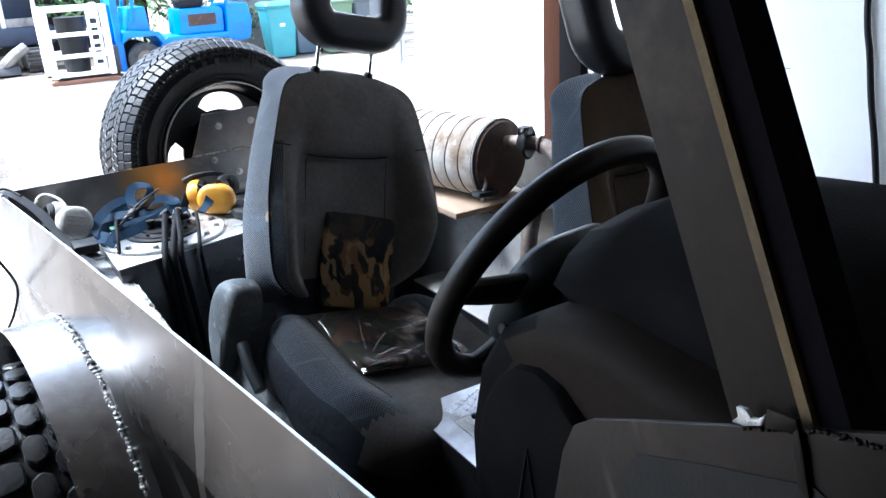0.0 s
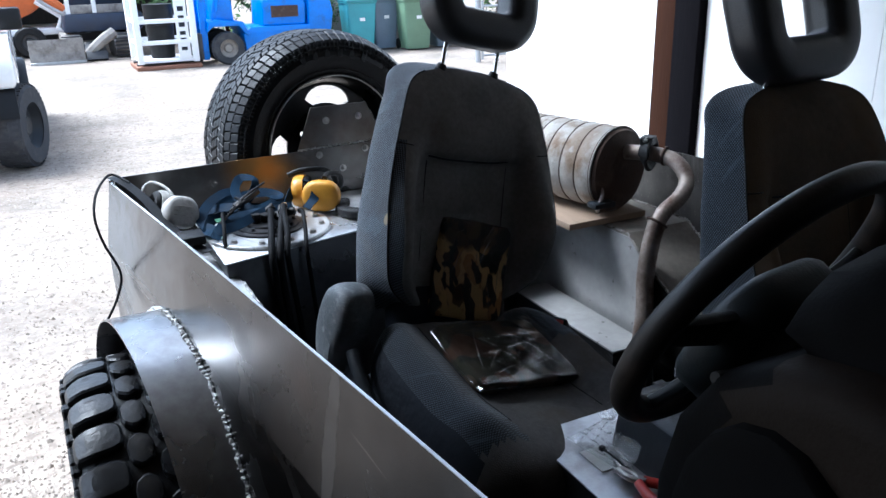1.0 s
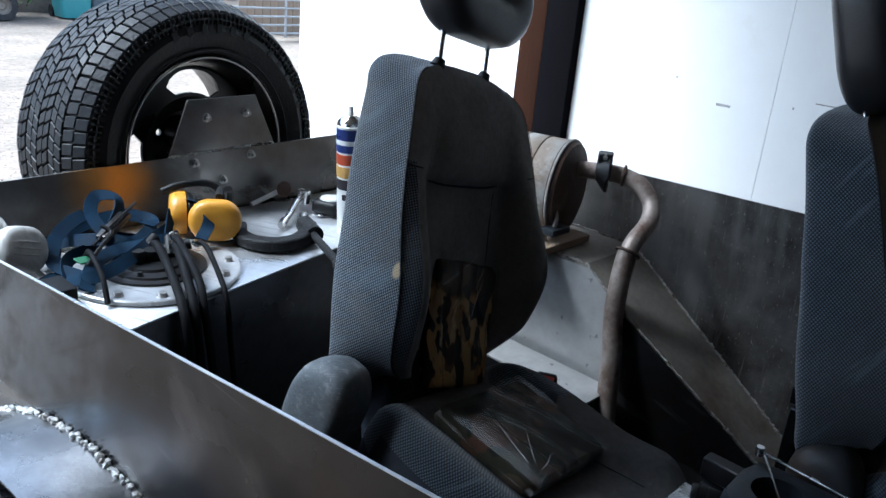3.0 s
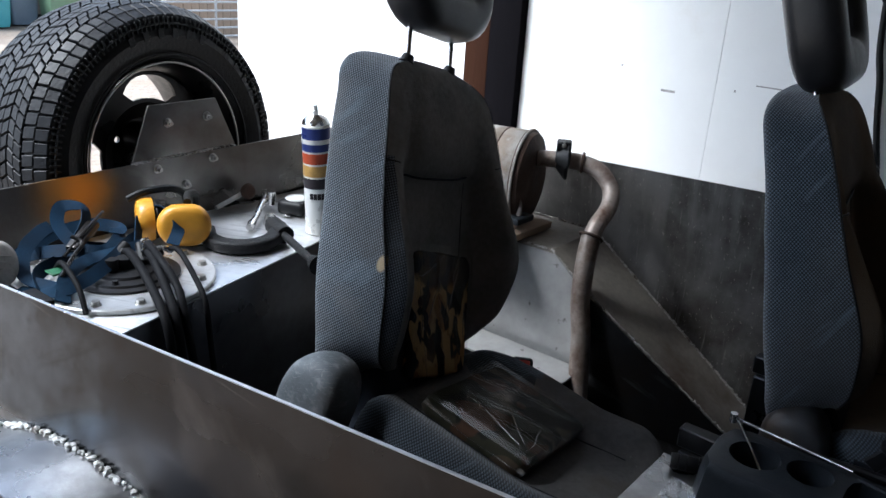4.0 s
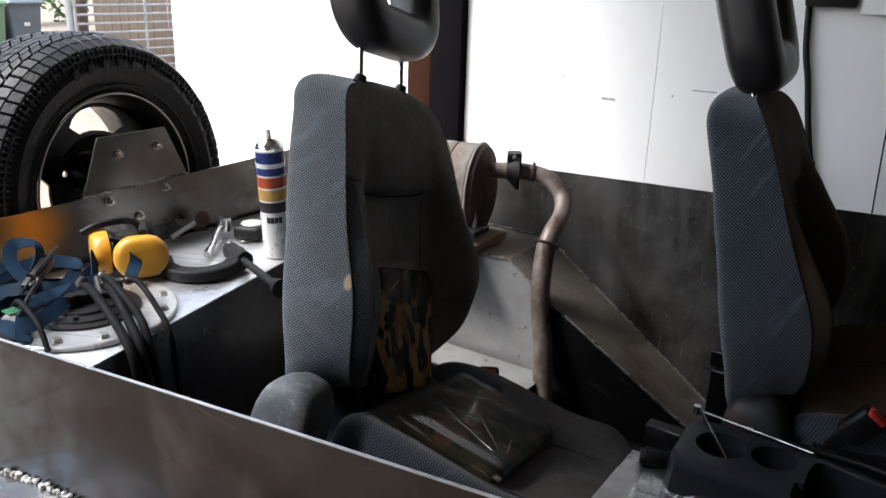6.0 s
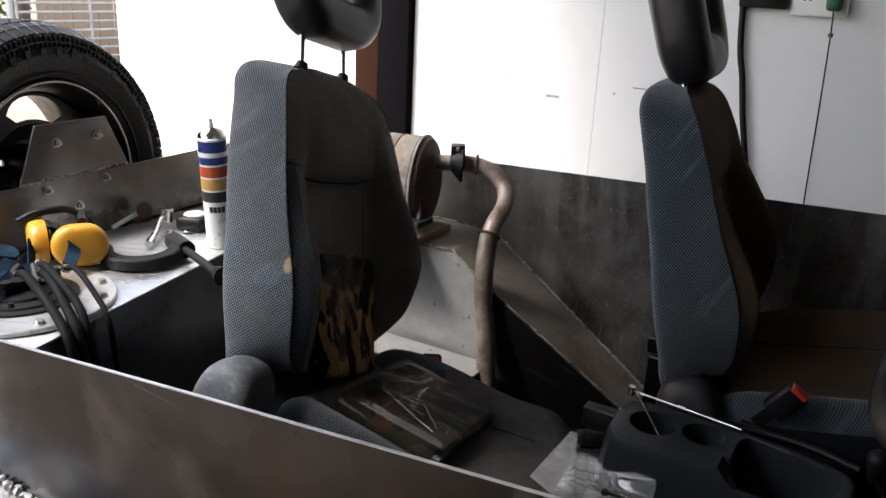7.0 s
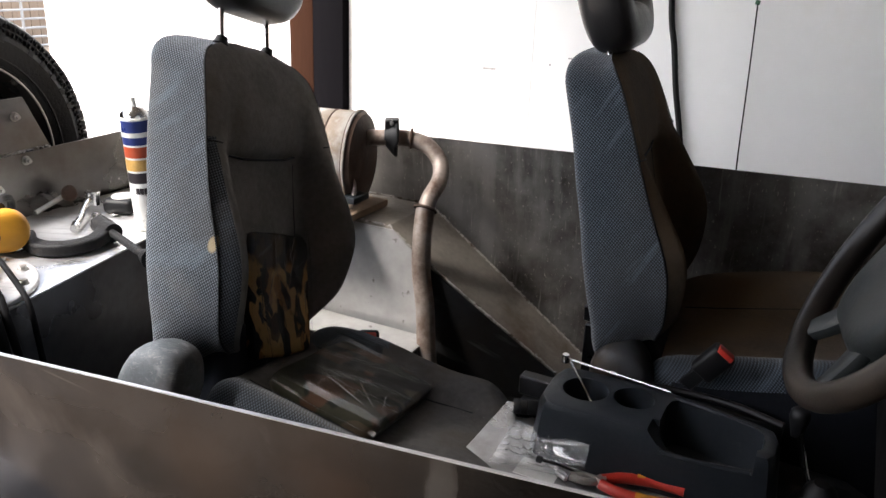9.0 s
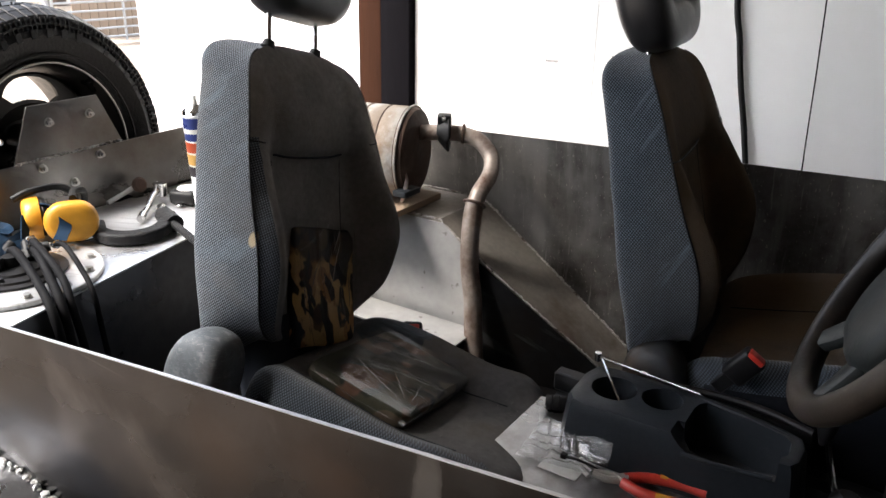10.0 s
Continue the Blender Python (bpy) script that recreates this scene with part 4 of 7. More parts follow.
# ---- wheels ----
def tyre_profile(r, w, rim, soft=False):
    h = w / 2
    if soft:
        half = [(r + 0.001, 0), (r, 0.3), (r - 0.005, 0.6), (r - 0.015, 0.8), (r - 0.034, 0.94), (r - 0.06, 1.0), ((r + rim) / 2, 1.02), (rim + 0.03, 0.95), (rim + 0.012, 0.86), (rim, 0.80)]
        return [(a, -b * h) for a, b in reversed(half)] + [(a, b * h) for a, b in half[1:]]
    return [(rim, -h * 0.80), (rim + 0.012, -h * 0.86), (rim + 0.03, -h * 0.95), ((r + rim) / 2, -h * 1.02), (r - 0.045, -h * 0.99), (r - 0.018, -h * 0.9), (r - 0.004, -h * 0.72), (r, -h * 0.4), (r + 0.001, 0),
            (r, h * 0.4), (r - 0.004, h * 0.72), (r - 0.018, h * 0.9), (r - 0.045, h * 0.99), ((r + rim) / 2, h * 1.02), (rim + 0.03, h * 0.95), (rim + 0.012, h * 0.86), (rim, h * 0.80)]


def carve(bm, cutters):
    """Cuts closed shapes out of a closed shape."""
    bmesh.ops.recalc_face_normals(bm, faces=bm.faces)
    a = bpy.data.objects.new("carved", mesh_of("carved", bm, RUBBER))
    scene.collection.objects.link(a)
    tools = []
    for c in cutters:
        bmesh.ops.recalc_face_normals(c, faces=c.faces)
        t = bpy.data.objects.new("tool", mesh_of("tool", c, RUBBER))
        scene.collection.objects.link(t)
        tools.append(t)
        md = a.modifiers.new("cut", "BOOLEAN")
        md.object, md.operation, md.solver = t, "DIFFERENCE", "EXACT"
    bpy.context.view_layer.update()
    out = bmesh.new()
    out.from_mesh(a.evaluated_get(bpy.context.evaluated_depsgraph_get()).data)
    for o in (a, *tools):
        me = o.data
        bpy.data.objects.remove(o)
        bpy.data.meshes.remove(me)
    for f in out.faces:
        f.material_index = 0
    return out


def block(bm, pts, r0, r1, half, shoulder, start=0.62, dome=0.0):
    """A tread block: outline in (angle, across), from radius r0 to r1; it drops at the shoulders."""
    lo, hi = [], []
    for a, z in pts:
        d = shoulder * max(0.0, abs(z) / half - start) ** 2
        lo.append(bm.verts.new(((r0 - d) * math.cos(a), (r0 - d) * math.sin(a), z)))
    cz = sum(p[1] for p in pts) / len(pts)
    ca = sum(p[0] for p in pts) / len(pts)
    for a, z in pts:
        a, z = ca + (a - ca) * 0.86, cz + (z - cz) * 0.90
        d = shoulder * max(0.0, abs(z) / half - start) ** 2
        hi.append(bm.verts.new(((r1 - d) * math.cos(a), (r1 - d) * math.sin(a), z)))
    mid = []
    for a, z in pts:
        d = shoulder * max(0.0, abs(z) / half - start) ** 2
        q = r1 - d - (r1 - r0) * 0.18
        mid.append(bm.verts.new((q * math.cos(a), q * math.sin(a), z)))
    n = len(pts)
    if dome:
        inner = []
        for a, z in pts:
            a, z = ca + (a - ca) * 0.45, cz + (z - cz) * 0.5
            d = shoulder * max(0.0, abs(z) / half - start) ** 2 - dome
            inner.append(bm.verts.new(((r1 - d) * math.cos(a), (r1 - d) * math.sin(a), z)))
        for i in range(n):
            bm.faces.new((hi[i], hi[(i + 1) % n], inner[(i + 1) % n], inner[i]))
        hi_cap = inner
    else:
        hi_cap = hi
    bm.faces.new(hi_cap)
    for A, B in ((lo, mid), (mid, hi)):
        for i in range(n):
            bm.faces.new((A[i], A[(i + 1) % n], B[(i + 1) % n], B[i]))


def spare_wheel(m):
    w = thing("spare_wheel", "spare wheel with road tyre bolted behind the tail", "wheel", m)
    R, W, RIM = 0.3607, 0.2706, 0.2195
    tyre = part("tyre", revolve(tyre_profile(R - 0.010, W, RIM, True), 96), RUBBER, w, "black road tyre with siped tread")
    bm = bmesh.new()
    H = W / 2
    n = 76
    edges = [-0.985, -0.62, -0.34, -0.02, 0.30, 0.60, 0.985]
    skew = [0.25, -0.75, 0.9, -0.85, 0.8, -0.25]
    for k in range(6):
        z0, z1 = edges[k] + 0.014, edges[k + 1] - 0.014
        for i in range(n):
            a0 = 2 * math.pi * (i + 0.37 * k) / n
            da = 2 * math.pi / n * 0.86
            sk = skew[k] * da
            zm = (z0 + z1) / 2
            for za, zb, s0, s1, j in ((z0, zm - 0.004, 0.0, 0.5, 0.0), (zm + 0.004, z1, 0.5, 1.0, 0.16)):
                b0, b1 = a0 + sk * s0 + da * j, a0 + sk * s1 + da * j
                block(bm, [(b0, za * H), (b0 + da, za * H), (b1 + da, zb * H), (b1, zb * H)], R - 0.011, R - 0.0004 * (i * 7 % 4), H, 0.075, 0.35)
    tagged(part("tread", bm, TREAD, tyre, smooth=False), kind="stuff")
    ribs = bmesh.new()
    for i in range(n * 2):
        a = math.pi * i / n
        add_box(ribs, (R - 0.060, -0.0022, W / 2 * 0.975), (R - 0.034, 0.0022, W / 2 * 1.006), 0.0008, 1, Matrix.Rotation(a, 4, "Z"))
    tagged(part("shoulder_ribs", ribs, RUBBER, tyre, smooth=False), kind="stuff")
    # raised marks on the sidewall, as plain bars
    for a0, k, h in ((68, 6, 0.022), (18, 5, 0.016)):
        for i in range(k):
            a = radians(a0 + (k - 1 - i) * 8.2)
            bar = bmesh.new()
            add_box(bar, (-h / 2, -0.008, 0), (h / 2, 0.008, 0.0022), 0.0008, 1, Matrix.Rotation(a, 4, "Z") @ Matrix.Translation((0.290, 0, W / 2 * 1.012)))
            part("mark", bar, RUBBER, tyre)
    for r in (0.243, 0.312):
        ring = bmesh.new()
        add_sweep(ring, [(r * math.cos(2 * math.pi * i / 64), r * math.sin(2 * math.pi * i / 64), W / 2 * (0.985 if r > 0.28 else 0.965)) for i in range(64)], circle(0.003, 6), closed=True)
        part("bead", ring, RUBBER, tyre)
    part("rim", revolve([(RIM + 0.010, -0.122), (RIM, -0.122), (RIM - 0.008, -0.10), (RIM - 0.020, -0.05), (RIM - 0.020, 0.06), (RIM - 0.004, 0.106), (RIM + 0.010, 0.122), (RIM + 0.013, 0.118), (RIM + 0.0, 0.100), (RIM - 0.014, 0.06), (RIM - 0.014, -0.05), (RIM + 0.004, -0.108), (RIM + 0.010, -0.122)], 72), RIM_BLACK, w, "black steel rim with a worn lip")
    face = bmesh.new()
    add_revolve(face, [(0.0, 0.018), (0.085, 0.018), (0.105, 0.030), (0.125, 0.046), (0.195, 0.044), (RIM - 0.006, 0.026), (RIM - 0.006, 0.018), (0.19, 0.036), (0.125, 0.038), (0.11, 0.022), (0.09, 0.010), (0.0, 0.010)], 72)
    cuts = []
    for i in range(3):
        a = radians(82 + 108 * i)
        c = bmesh.new()
        o = []
        for j in range(12):
            t = radians(-29 + 58 * j / 11)
            q = 0.189 - 0.028 * abs(j / 5.5 - 1) ** 3
            o.append((q * math.cos(a + t), q * math.sin(a + t)))
        for j in range(8):
            t = radians(22 * (1 - 2 * j / 7))
            o.append((0.134 * math.cos(a + t), 0.134 * math.sin(a + t)))
        add_prism(c, o, -0.2, 0.2, "z")
        cuts.append(c)
    for i in range(3):
        a = radians(148 + 120 * i)
        cuts.append(cyl((0.079 * math.cos(a), 0.079 * math.sin(a), -0.1), (0.079 * math.cos(a), 0.079 * math.sin(a), 0.1), 0.0075, seg=14))
    lip = bmesh.new()
    add_sweep(lip, [((RIM + 0.004) * math.cos(2 * math.pi * i / 64), (RIM + 0.004) * math.sin(2 * math.pi * i / 64), 0.1205) for i in range(64)], circle(0.0028, 6), closed=True)
    part("rim_lip", lip, BOLT, w, "worn bare rim lip")
    part("wheel_face", carve(face, cuts), RIM_BLACK, w, "dark pressed wheel face with open slots", angle=25)
    return w


RIM_BLACK = mat("rim_paint", (0.012, 0.012, 0.013), 0.35, 0.3, 0.4, 18, 0.05, 200, tint=(0.11, 0.08, 0.06), tint_scale=16, tint_at=(0.66, 0.82))
SPARE = frame_of((0.989, 0.1475, 0.0), (-0.007, 0.045, 0.999), (0.8885, 2.7002, 1.1821))
spare_wheel(SPARE)

# ---- spare wheel bracket on the tail ----
bracket = thing("wheel_bracket", "bare steel bracket plate bolted to the tail", "bracket")
part("plate", prism([(0.757, 1.215), (1.03, 1.222), (0.978, 1.338), (0.803, 1.336)], 2.497, 2.503, "y", 0.0015), STEEL_TAIL, bracket)
for x, z in ((0.848, 1.294), (0.951, 1.298), (0.824, 1.189), (0.973, 1.193), (0.897, 1.14)):
    bm = bmesh.new()
    hex_bolt(bm, (x, 2.4965 if z > 1.22 else 2.5095, z), (0, -1, 0), 0.008, 0.008, 0.009)
    part("bolt", bm, BOLT, bracket)
bm = bmesh.new()
add_beads(bm, [(0.757, 2.498, 1.213), (1.03, 2.498, 1.220)], 0.0035, rnd)
tagged(part("weld_seam", bm, WELD, bracket), kind="stuff")
part("stub", cyl((0.87, 2.52, 1.225), (0.88, 2.68, 1.222), 0.04), BLACK_PLASTIC, bracket)


# ---- mud wheel under the arch ----
def mud_wheel(m):
    w = thing("rear_wheel", "wheel with chunky mud tyre under the arch", "wheel", m)
    R, W, RIM = 0.466, 0.29, 0.2
    tyre = part("tyre", revolve(tyre_profile(R - 0.018, W, RIM), 80), RUBBER, w, "muddy off-road tyre with deep lugs")
    part("rim", revolve([(0.0, -0.05), (0.07, -0.055), (0.12, -0.03), (RIM - 0.02, -0.05), (RIM - 0.005, -0.10), (RIM + 0.01, -0.112)], 40), RIM_BLACK, w, "dark steel rim")
    H = W / 2
    n = 32
    pitch = 2 * math.pi / n
    outlines = [[(-0.30 * pitch, -1.0 * H), (0.34 * pitch, -1.0 * H), (0.40 * pitch, -0.86 * H), (0.38 * pitch, -0.50 * H), (0.26 * pitch, -0.37 * H), (-0.24 * pitch, -0.37 * H), (-0.37 * pitch, -0.50 * H), (-0.36 * pitch, -0.86 * H)],
                [(-0.43 * pitch, -0.19 * H), (-0.24 * pitch, -0.35 * H), (0.24 * pitch, -0.35 * H), (0.43 * pitch, -0.19 * H), (0.25 * pitch, -0.02 * H), (-0.25 * pitch, -0.02 * H)],
                [(-0.43 * pitch, 0.19 * H), (-0.25 * pitch, 0.02 * H), (0.25 * pitch, 0.02 * H), (0.43 * pitch, 0.19 * H), (0.24 * pitch, 0.35 * H), (-0.24 * pitch, 0.35 * H)],
                [(-0.37 * pitch, 0.50 * H), (-0.24 * pitch, 0.37 * H), (0.26 * pitch, 0.37 * H), (0.38 * pitch, 0.50 * H), (0.40 * pitch, 0.86 * H), (0.34 * pitch, 1.0 * H), (-0.30 * pitch, 1.0 * H), (-0.36 * pitch, 0.86 * H)]]
    for k, o in enumerate(outlines):
        bm = bmesh.new()
        cut = []
        for i, (a, z) in enumerate(o):
            (a0, z0), (a1, z1) = o[i - 1], o[(i + 1) % len(o)]
            cut += [(a + (a0 - a) * 0.2, z + (z0 - z) * 0.2), (a + (a1 - a) * 0.2, z + (z1 - z) * 0.2)]
        block(bm, cut, R - 0.024, R, H, 0.16, dome=0.0004)
        finish(bm, True, 18)
        me = mesh_of("lug", bm, MUD_TREAD)
        for i in range(n):
            ob = new("lug", me)
            ob.parent = tyre
            ob.matrix_basis = Matrix.Rotation(pitch * (i + 0.5 * (k % 2)), 4, "Z")
    side = bmesh.new()
    rl = random.Random(9)
    for i in range(n * 3):
        a = pitch * (i + rl.uniform(-0.2, 0.2)) / 3
        r0 = R - rl.uniform(0.05, 0.085)
        add_box(side, (r0 - rl.uniform(0.008, 0.02), -0.013, -H * 1.07), (r0 + 0.02, 0.013, -H * 0.94), 0.004, 1, Matrix.Rotation(a, 4, "Z"))
    tagged(part("side_tread", side, RUBBER, tyre, smooth=False), kind="stuff")
    return w


mud_wheel(frame_of((0, 1, 0), (0, 0, 1), (0.178, 1.865, 0.466)))

# ---- exhaust ----
board = solid("timber_board", box((1.335, 1.925, 1.029), (1.60, 2.47, 1.047), 0.002), PLY, "pale plywood board lying on the wheel box", "board")
silencer = thing("exhaust_silencer", "pale heat-stained banded exhaust silencer lying on a board", "exhaust")
SX, SZ = 1.525, 1.170
LIE = Matrix.Translation((SX, 1.955, SZ)) @ Matrix.Rotation(radians(14), 4, "Z") @ Matrix.Rotation(radians(-90), 4, "X")
prof = []
for i in range(9):
    y = 0.02 + i * 0.053
    prof += [(0.1172, y), (0.1183, y + 0.003), (0.1186, y + 0.026), (0.1183, y + 0.0495), (0.1172, y + 0.0525)]
bm = bmesh.new()
add_revolve(bm, [(0.0, 0.01), (0.112, 0.01)] + prof + [(0.112, 0.50), (0.0, 0.50)], 48, LIE)
part("body", bm, SILENCER, silencer, angle=30)
bm = bmesh.new()
add_revolve(bm, [(0.0, -0.012), (0.085, -0.010), (0.112, 0.0), (0.118, 0.012), (0.121, 0.0125), (0.121, 0.02), (0.11, 0.02)], 48, LIE)
for i in range(1, 9):
    bnd = bmesh.new()
    add_sweep(bnd, [LIE @ Vector((0.1185 * math.cos(2 * math.pi * k / 40), 0.1185 * math.sin(2 * math.pi * k / 40), 0.02 + i * 0.053)) for k in range(40)], circle(0.0016, 5), closed=True)
    part("band", bnd, RUST, silencer)
part("end_cap", bm, RUST, silencer, "rust-brown end cap with a pale rim", angle=30)
ring = bmesh.new()
add_sweep(ring, [LIE @ Vector((0.12 * math.cos(2 * math.pi * i / 48), 0.12 * math.sin(2 * math.pi * i / 48), 0.014)) for i in range(48)], circle(0.0035, 6), closed=True)
part("rim_band", ring, SILENCER, silencer)
part("hanger", tube([(1.452, 1.945, 1.19), (1.44, 1.935, 1.15), (1.445, 1.93, 1.115), (1.43, 1.925, 1.085), (1.435, 1.935, 1.065)], 0.006, 8), PIPE, silencer)
part("hanger_plate", box((1.405, 1.905, 1.082), (1.475, 1.945, 1.098), 0.003), GREY_PLASTIC, silencer)
part("outlet", cyl((1.39, 2.42, 1.26), (1.38, 2.45, 1.35), 0.022), PIPE, silencer)

pipe = thing("exhaust_pipe", "bent brown steel exhaust pipe with a clamp", "exhaust")
upper = [(1.535, 1.950, 1.222), (1.562, 1.905, 1.224), (1.588, 1.86, 1.222), (1.603, 1.81, 1.207), (1.60, 1.772, 1.17), (1.562, 1.752, 1.135), (1.512, 1.750, 1.105), (1.488, 1.750, 1.075)]
lower = [(1.490, 1.750, 1.085), (1.467, 1.745, 1.02), (1.448, 1.735, 0.93), (1.435, 1.715, 0.85), (1.405, 1.690, 0.74), (1.385, 1.665, 0.63)]
part("upper_tube", tube(upper, 0.0208, 18), PIPE, pipe)
part("lower_tube", tube(lower, 0.0238, 18), PIPE, pipe, "grey-brown lower tube")
for c, d, r in (((1.488, 1.750, 1.078), (0.02, 0.0, 0.03), 0.027), ((1.592, 1.853, 1.222), (0.02, -0.04, -0.002), 0.0235)):
    rg = bmesh.new()
    d = Vector(d).normalized()
    u = d.orthogonal().normalized()
    v = d.cross(u)
    add_sweep(rg, [Vector(c) + r * (u * math.cos(2 * math.pi * i / 28) + v * math.sin(2 * math.pi * i / 28)) for i in range(28)], circle(0.0035, 6), closed=True)
    part("weld_ring", rg, RUST, pipe)
clamp = bmesh.new()
cm = frame_of((0.5, -0.86, 0.0), (0, 0, 1), (1.568, 1.897, 1.224))
add_sweep(clamp, [cm @ Vector((0, 0.032 * math.sin(2 * math.pi * i / 24), 0.032 * math.cos(2 * math.pi * i / 24))) for i in range(24)], rrect(0.042, 0.010, 0.003, 1), closed=True)
add_box(clamp, (-0.018, 0.024, -0.020), (0.018, 0.048, 0.020), 0.003, 1, cm)
part("clamp", clamp, BLACK_PLASTIC, pipe, "dark clamp band")
bm = bmesh.new()
hex_bolt(bm, cm @ Vector((0, 0.04, 0.016)), cm.to_3x3() @ Vector((0, 0, 1)), 0.006, 0.006, 0.012)
part("clamp_bolt", bm, BOLT, pipe)

# ---- tunnel, seat box, floor pieces ----
tunnel = thing("tunnel_cover", "bright sheet steel cover between the seats", "cover")
part("top", prism([(1.70, 0.755), (2.19, 0.755), (2.19, 0.761), (1.70, 0.761)], 1.325, 1.44, "x", 0.001), STEEL_PALE, tunnel)
part("skirt", box((1.33, 1.705, FLOOR_Z + 0.001), (1.435, 2.185, 0.754)), STEEL_IN, tunnel)
shelf = thing("seat_box", "dark steel box with a bright top sheet", "box")
part("body", box((0.84, 0.70, FLOOR_Z + 0.001), (1.09, 1.34, 0.858)), STEEL_IN, shelf)
part("top", box((0.835, 0.69, 0.8585), (1.095, 1.345, 0.863), 0.001, 1), STEEL_ARCH, shelf)
rail = thing("seat_rail", "pale steel seat slide rail on the floor", "rail")
part("rail", box((1.135, 1.17, 0.86), (1.165, 1.34, 0.90), 0.003, 1, None), STEEL_IN, rail)
part("foot", box((1.12, 1.18, FLOOR_Z + 0.001), (1.18, 1.33, 0.86), 0.003, 1), STEEL_IN, rail)
copy_thing(rail, pose(0.4, 0.0, 0.0))
plinth = solid("seat_plinth", prism([(0.70, FLOOR_Z + 0.001), (1.24, FLOOR_Z + 0.001), (1.22, 0.73), (0.72, 0.73)], 1.19, 1.62, "x", 0.006), STEEL_IN, "dark welded steel plinth under the seat", "plinth")
solid("seat_plinth", prism([(1.30, FLOOR_Z + 0.001), (1.74, FLOOR_Z + 0.001), (1.70, 0.70), (1.32, 0.66)], 0.66, 1.02, "x", 0.006), STEEL_IN, "dark welded steel plinth under the leaning seat", "plinth")

# ---- console ----
console = thing("centre_console", "dark grey plastic centre console with cup holders", "console")
bm = bmesh.new()
plan = [(0.956, 1.205), (0.962, 1.228), (0.985, 1.243), (1.06, 1.247), (1.098, 1.238), (1.108, 1.21), (1.108, 1.06), (1.098, 0.98), (1.078, 0.90), (1.066, 0.868), (1.04, 0.858), (0.995, 0.858), (0.975, 0.868), (0.962, 0.95), (0.956, 1.06)]
add_loft(bm, [[(1.03 + (x - 1.03) * k, 1.05 + (y - 1.05) * (1 + (k - 1) * 0.5), z) for x, y in plan] for z, k in ((0.8635, 1.10), (0.90, 1.06), (0.945, 1.01), (0.958, 0.99), (0.965, 0.95), (0.967, 0.90))])
tray = bmesh.new()
hole = [(0.964, 1.000), (0.968, 1.022), (0.980, 1.036), (1.000, 1.043), (1.050, 1.044), (1.072, 1.040), (1.083, 1.030), (1.086, 1.012), (1.080, 0.985), (1.060, 0.915), (1.054, 0.895), (1.042, 0.882), (1.020, 0.878), (1.000, 0.879), (0.988, 0.888), (0.982, 0.905)]
add_loft(tray, [[(1.03 + (x - 1.03) * k, 0.96 + (y - 0.96) * k, z) for x, y in hole] for z, k in ((0.882, 0.90), (0.90, 0.96), (1.1, 1.0))])
low = prism([(0.888, 0.934), (1.000, 0.934), (1.018, 0.938), (1.034, 0.948), (1.052, 0.966), (1.06, 0.98), (1.06, 1.1), (0.888, 1.1)], 0.90, 1.0, "x")
part("body", carve(bm, [cyl((1.035, 1.178, 0.885), (1.035, 1.178, 1.1), 0.039, 0.042, 32), cyl((1.048, 1.096, 0.885), (1.048, 1.096, 1.1), 0.034, 0.037, 32), tray, low]), GREY_PLASTIC, console, angle=35)
for pts in ([(0.957, 1.03, 0.936), (0.962, 0.96, 0.935), (0.972, 0.892, 0.936)], [(1.088, 1.035, 0.966), (1.079, 0.975, 0.965), (1.060, 0.895, 0.963), (1.048, 0.872, 0.955), (1.0, 0.868, 0.944), (0.978, 0.880, 0.938)]):
    part("lip", tube(pts, 0.0045, 8), GREY_PLASTIC, console, "rounded tray lip")
part("handbrake_slot", box((1.112, 0.86, 0.900), (1.128, 1.10, 0.952), 0.005), BLACK_PLASTIC, console)
part("liner", tube([(1.106, 1.10, 0.966), (1.118, 1.02, 0.966), (1.112, 0.94, 0.968), (1.09, 0.86, 0.966)], 0.006, 8), BLACK_PLASTIC, console)

spanner = thing("ratchet_spanner", "thin chrome spanner lying over the cup holders", "tool")
part("shank", tube([(1.112, 1.238, 0.975), (1.108, 1.15, 0.972), (1.094, 1.045, 0.972)], 0.0027, 8), CHROME, spanner)
part("arm", tube([(1.110, 1.235, 0.975), (1.06, 1.195, 0.965), (1.010, 1.150, 0.945)], 0.0028, 8), CHROME, spanner)
part("head", cyl((1.112, 1.243, 0.967), (1.112, 1.243, 0.983), 0.0065), CHROME, spanner)
torch = thing("torch", "small black torch lying beside the console", "torch")
part("tube", revolve([(0.0, 0.0), (0.013, 0.0), (0.0145, 0.002), (0.0145, 0.012), (0.013, 0.0135), (0.0145, 0.015), (0.0145, 0.025), (0.013, 0.0265), (0.0145, 0.028), (0.0145, 0.044), (0.0125, 0.047), (0.0, 0.047)], 20, frame_of((0, 0, 1), (-0.93, -0.35, 0.0), (1.058, 1.318, 0.8785))), BLACK_PLASTIC, torch, "ribbed barrel")
part("head", cyl((1.0745, 1.2743, 0.8795), (1.0808, 1.2576, 0.8795), 0.0155), BLACK_PLASTIC, torch)

lever = thing("gear_lever", "black gear lever with a rounded knob", "lever")
part("shaft", tube([(1.03, 0.79, 0.862), (1.04, 0.815, 0.92), (1.052, 0.836, 0.985)], 0.005, 8), CHROME, lever)
part("knob", revolve([(0.0, -0.024), (0.008, -0.024), (0.012, -0.008), (0.016, 0.010), (0.0145, 0.020), (0.008, 0.026), (0.0, 0.027)], 24, Matrix.Translation((1.055, 0.840, 0.998))), BLACK_PLASTIC, lever)
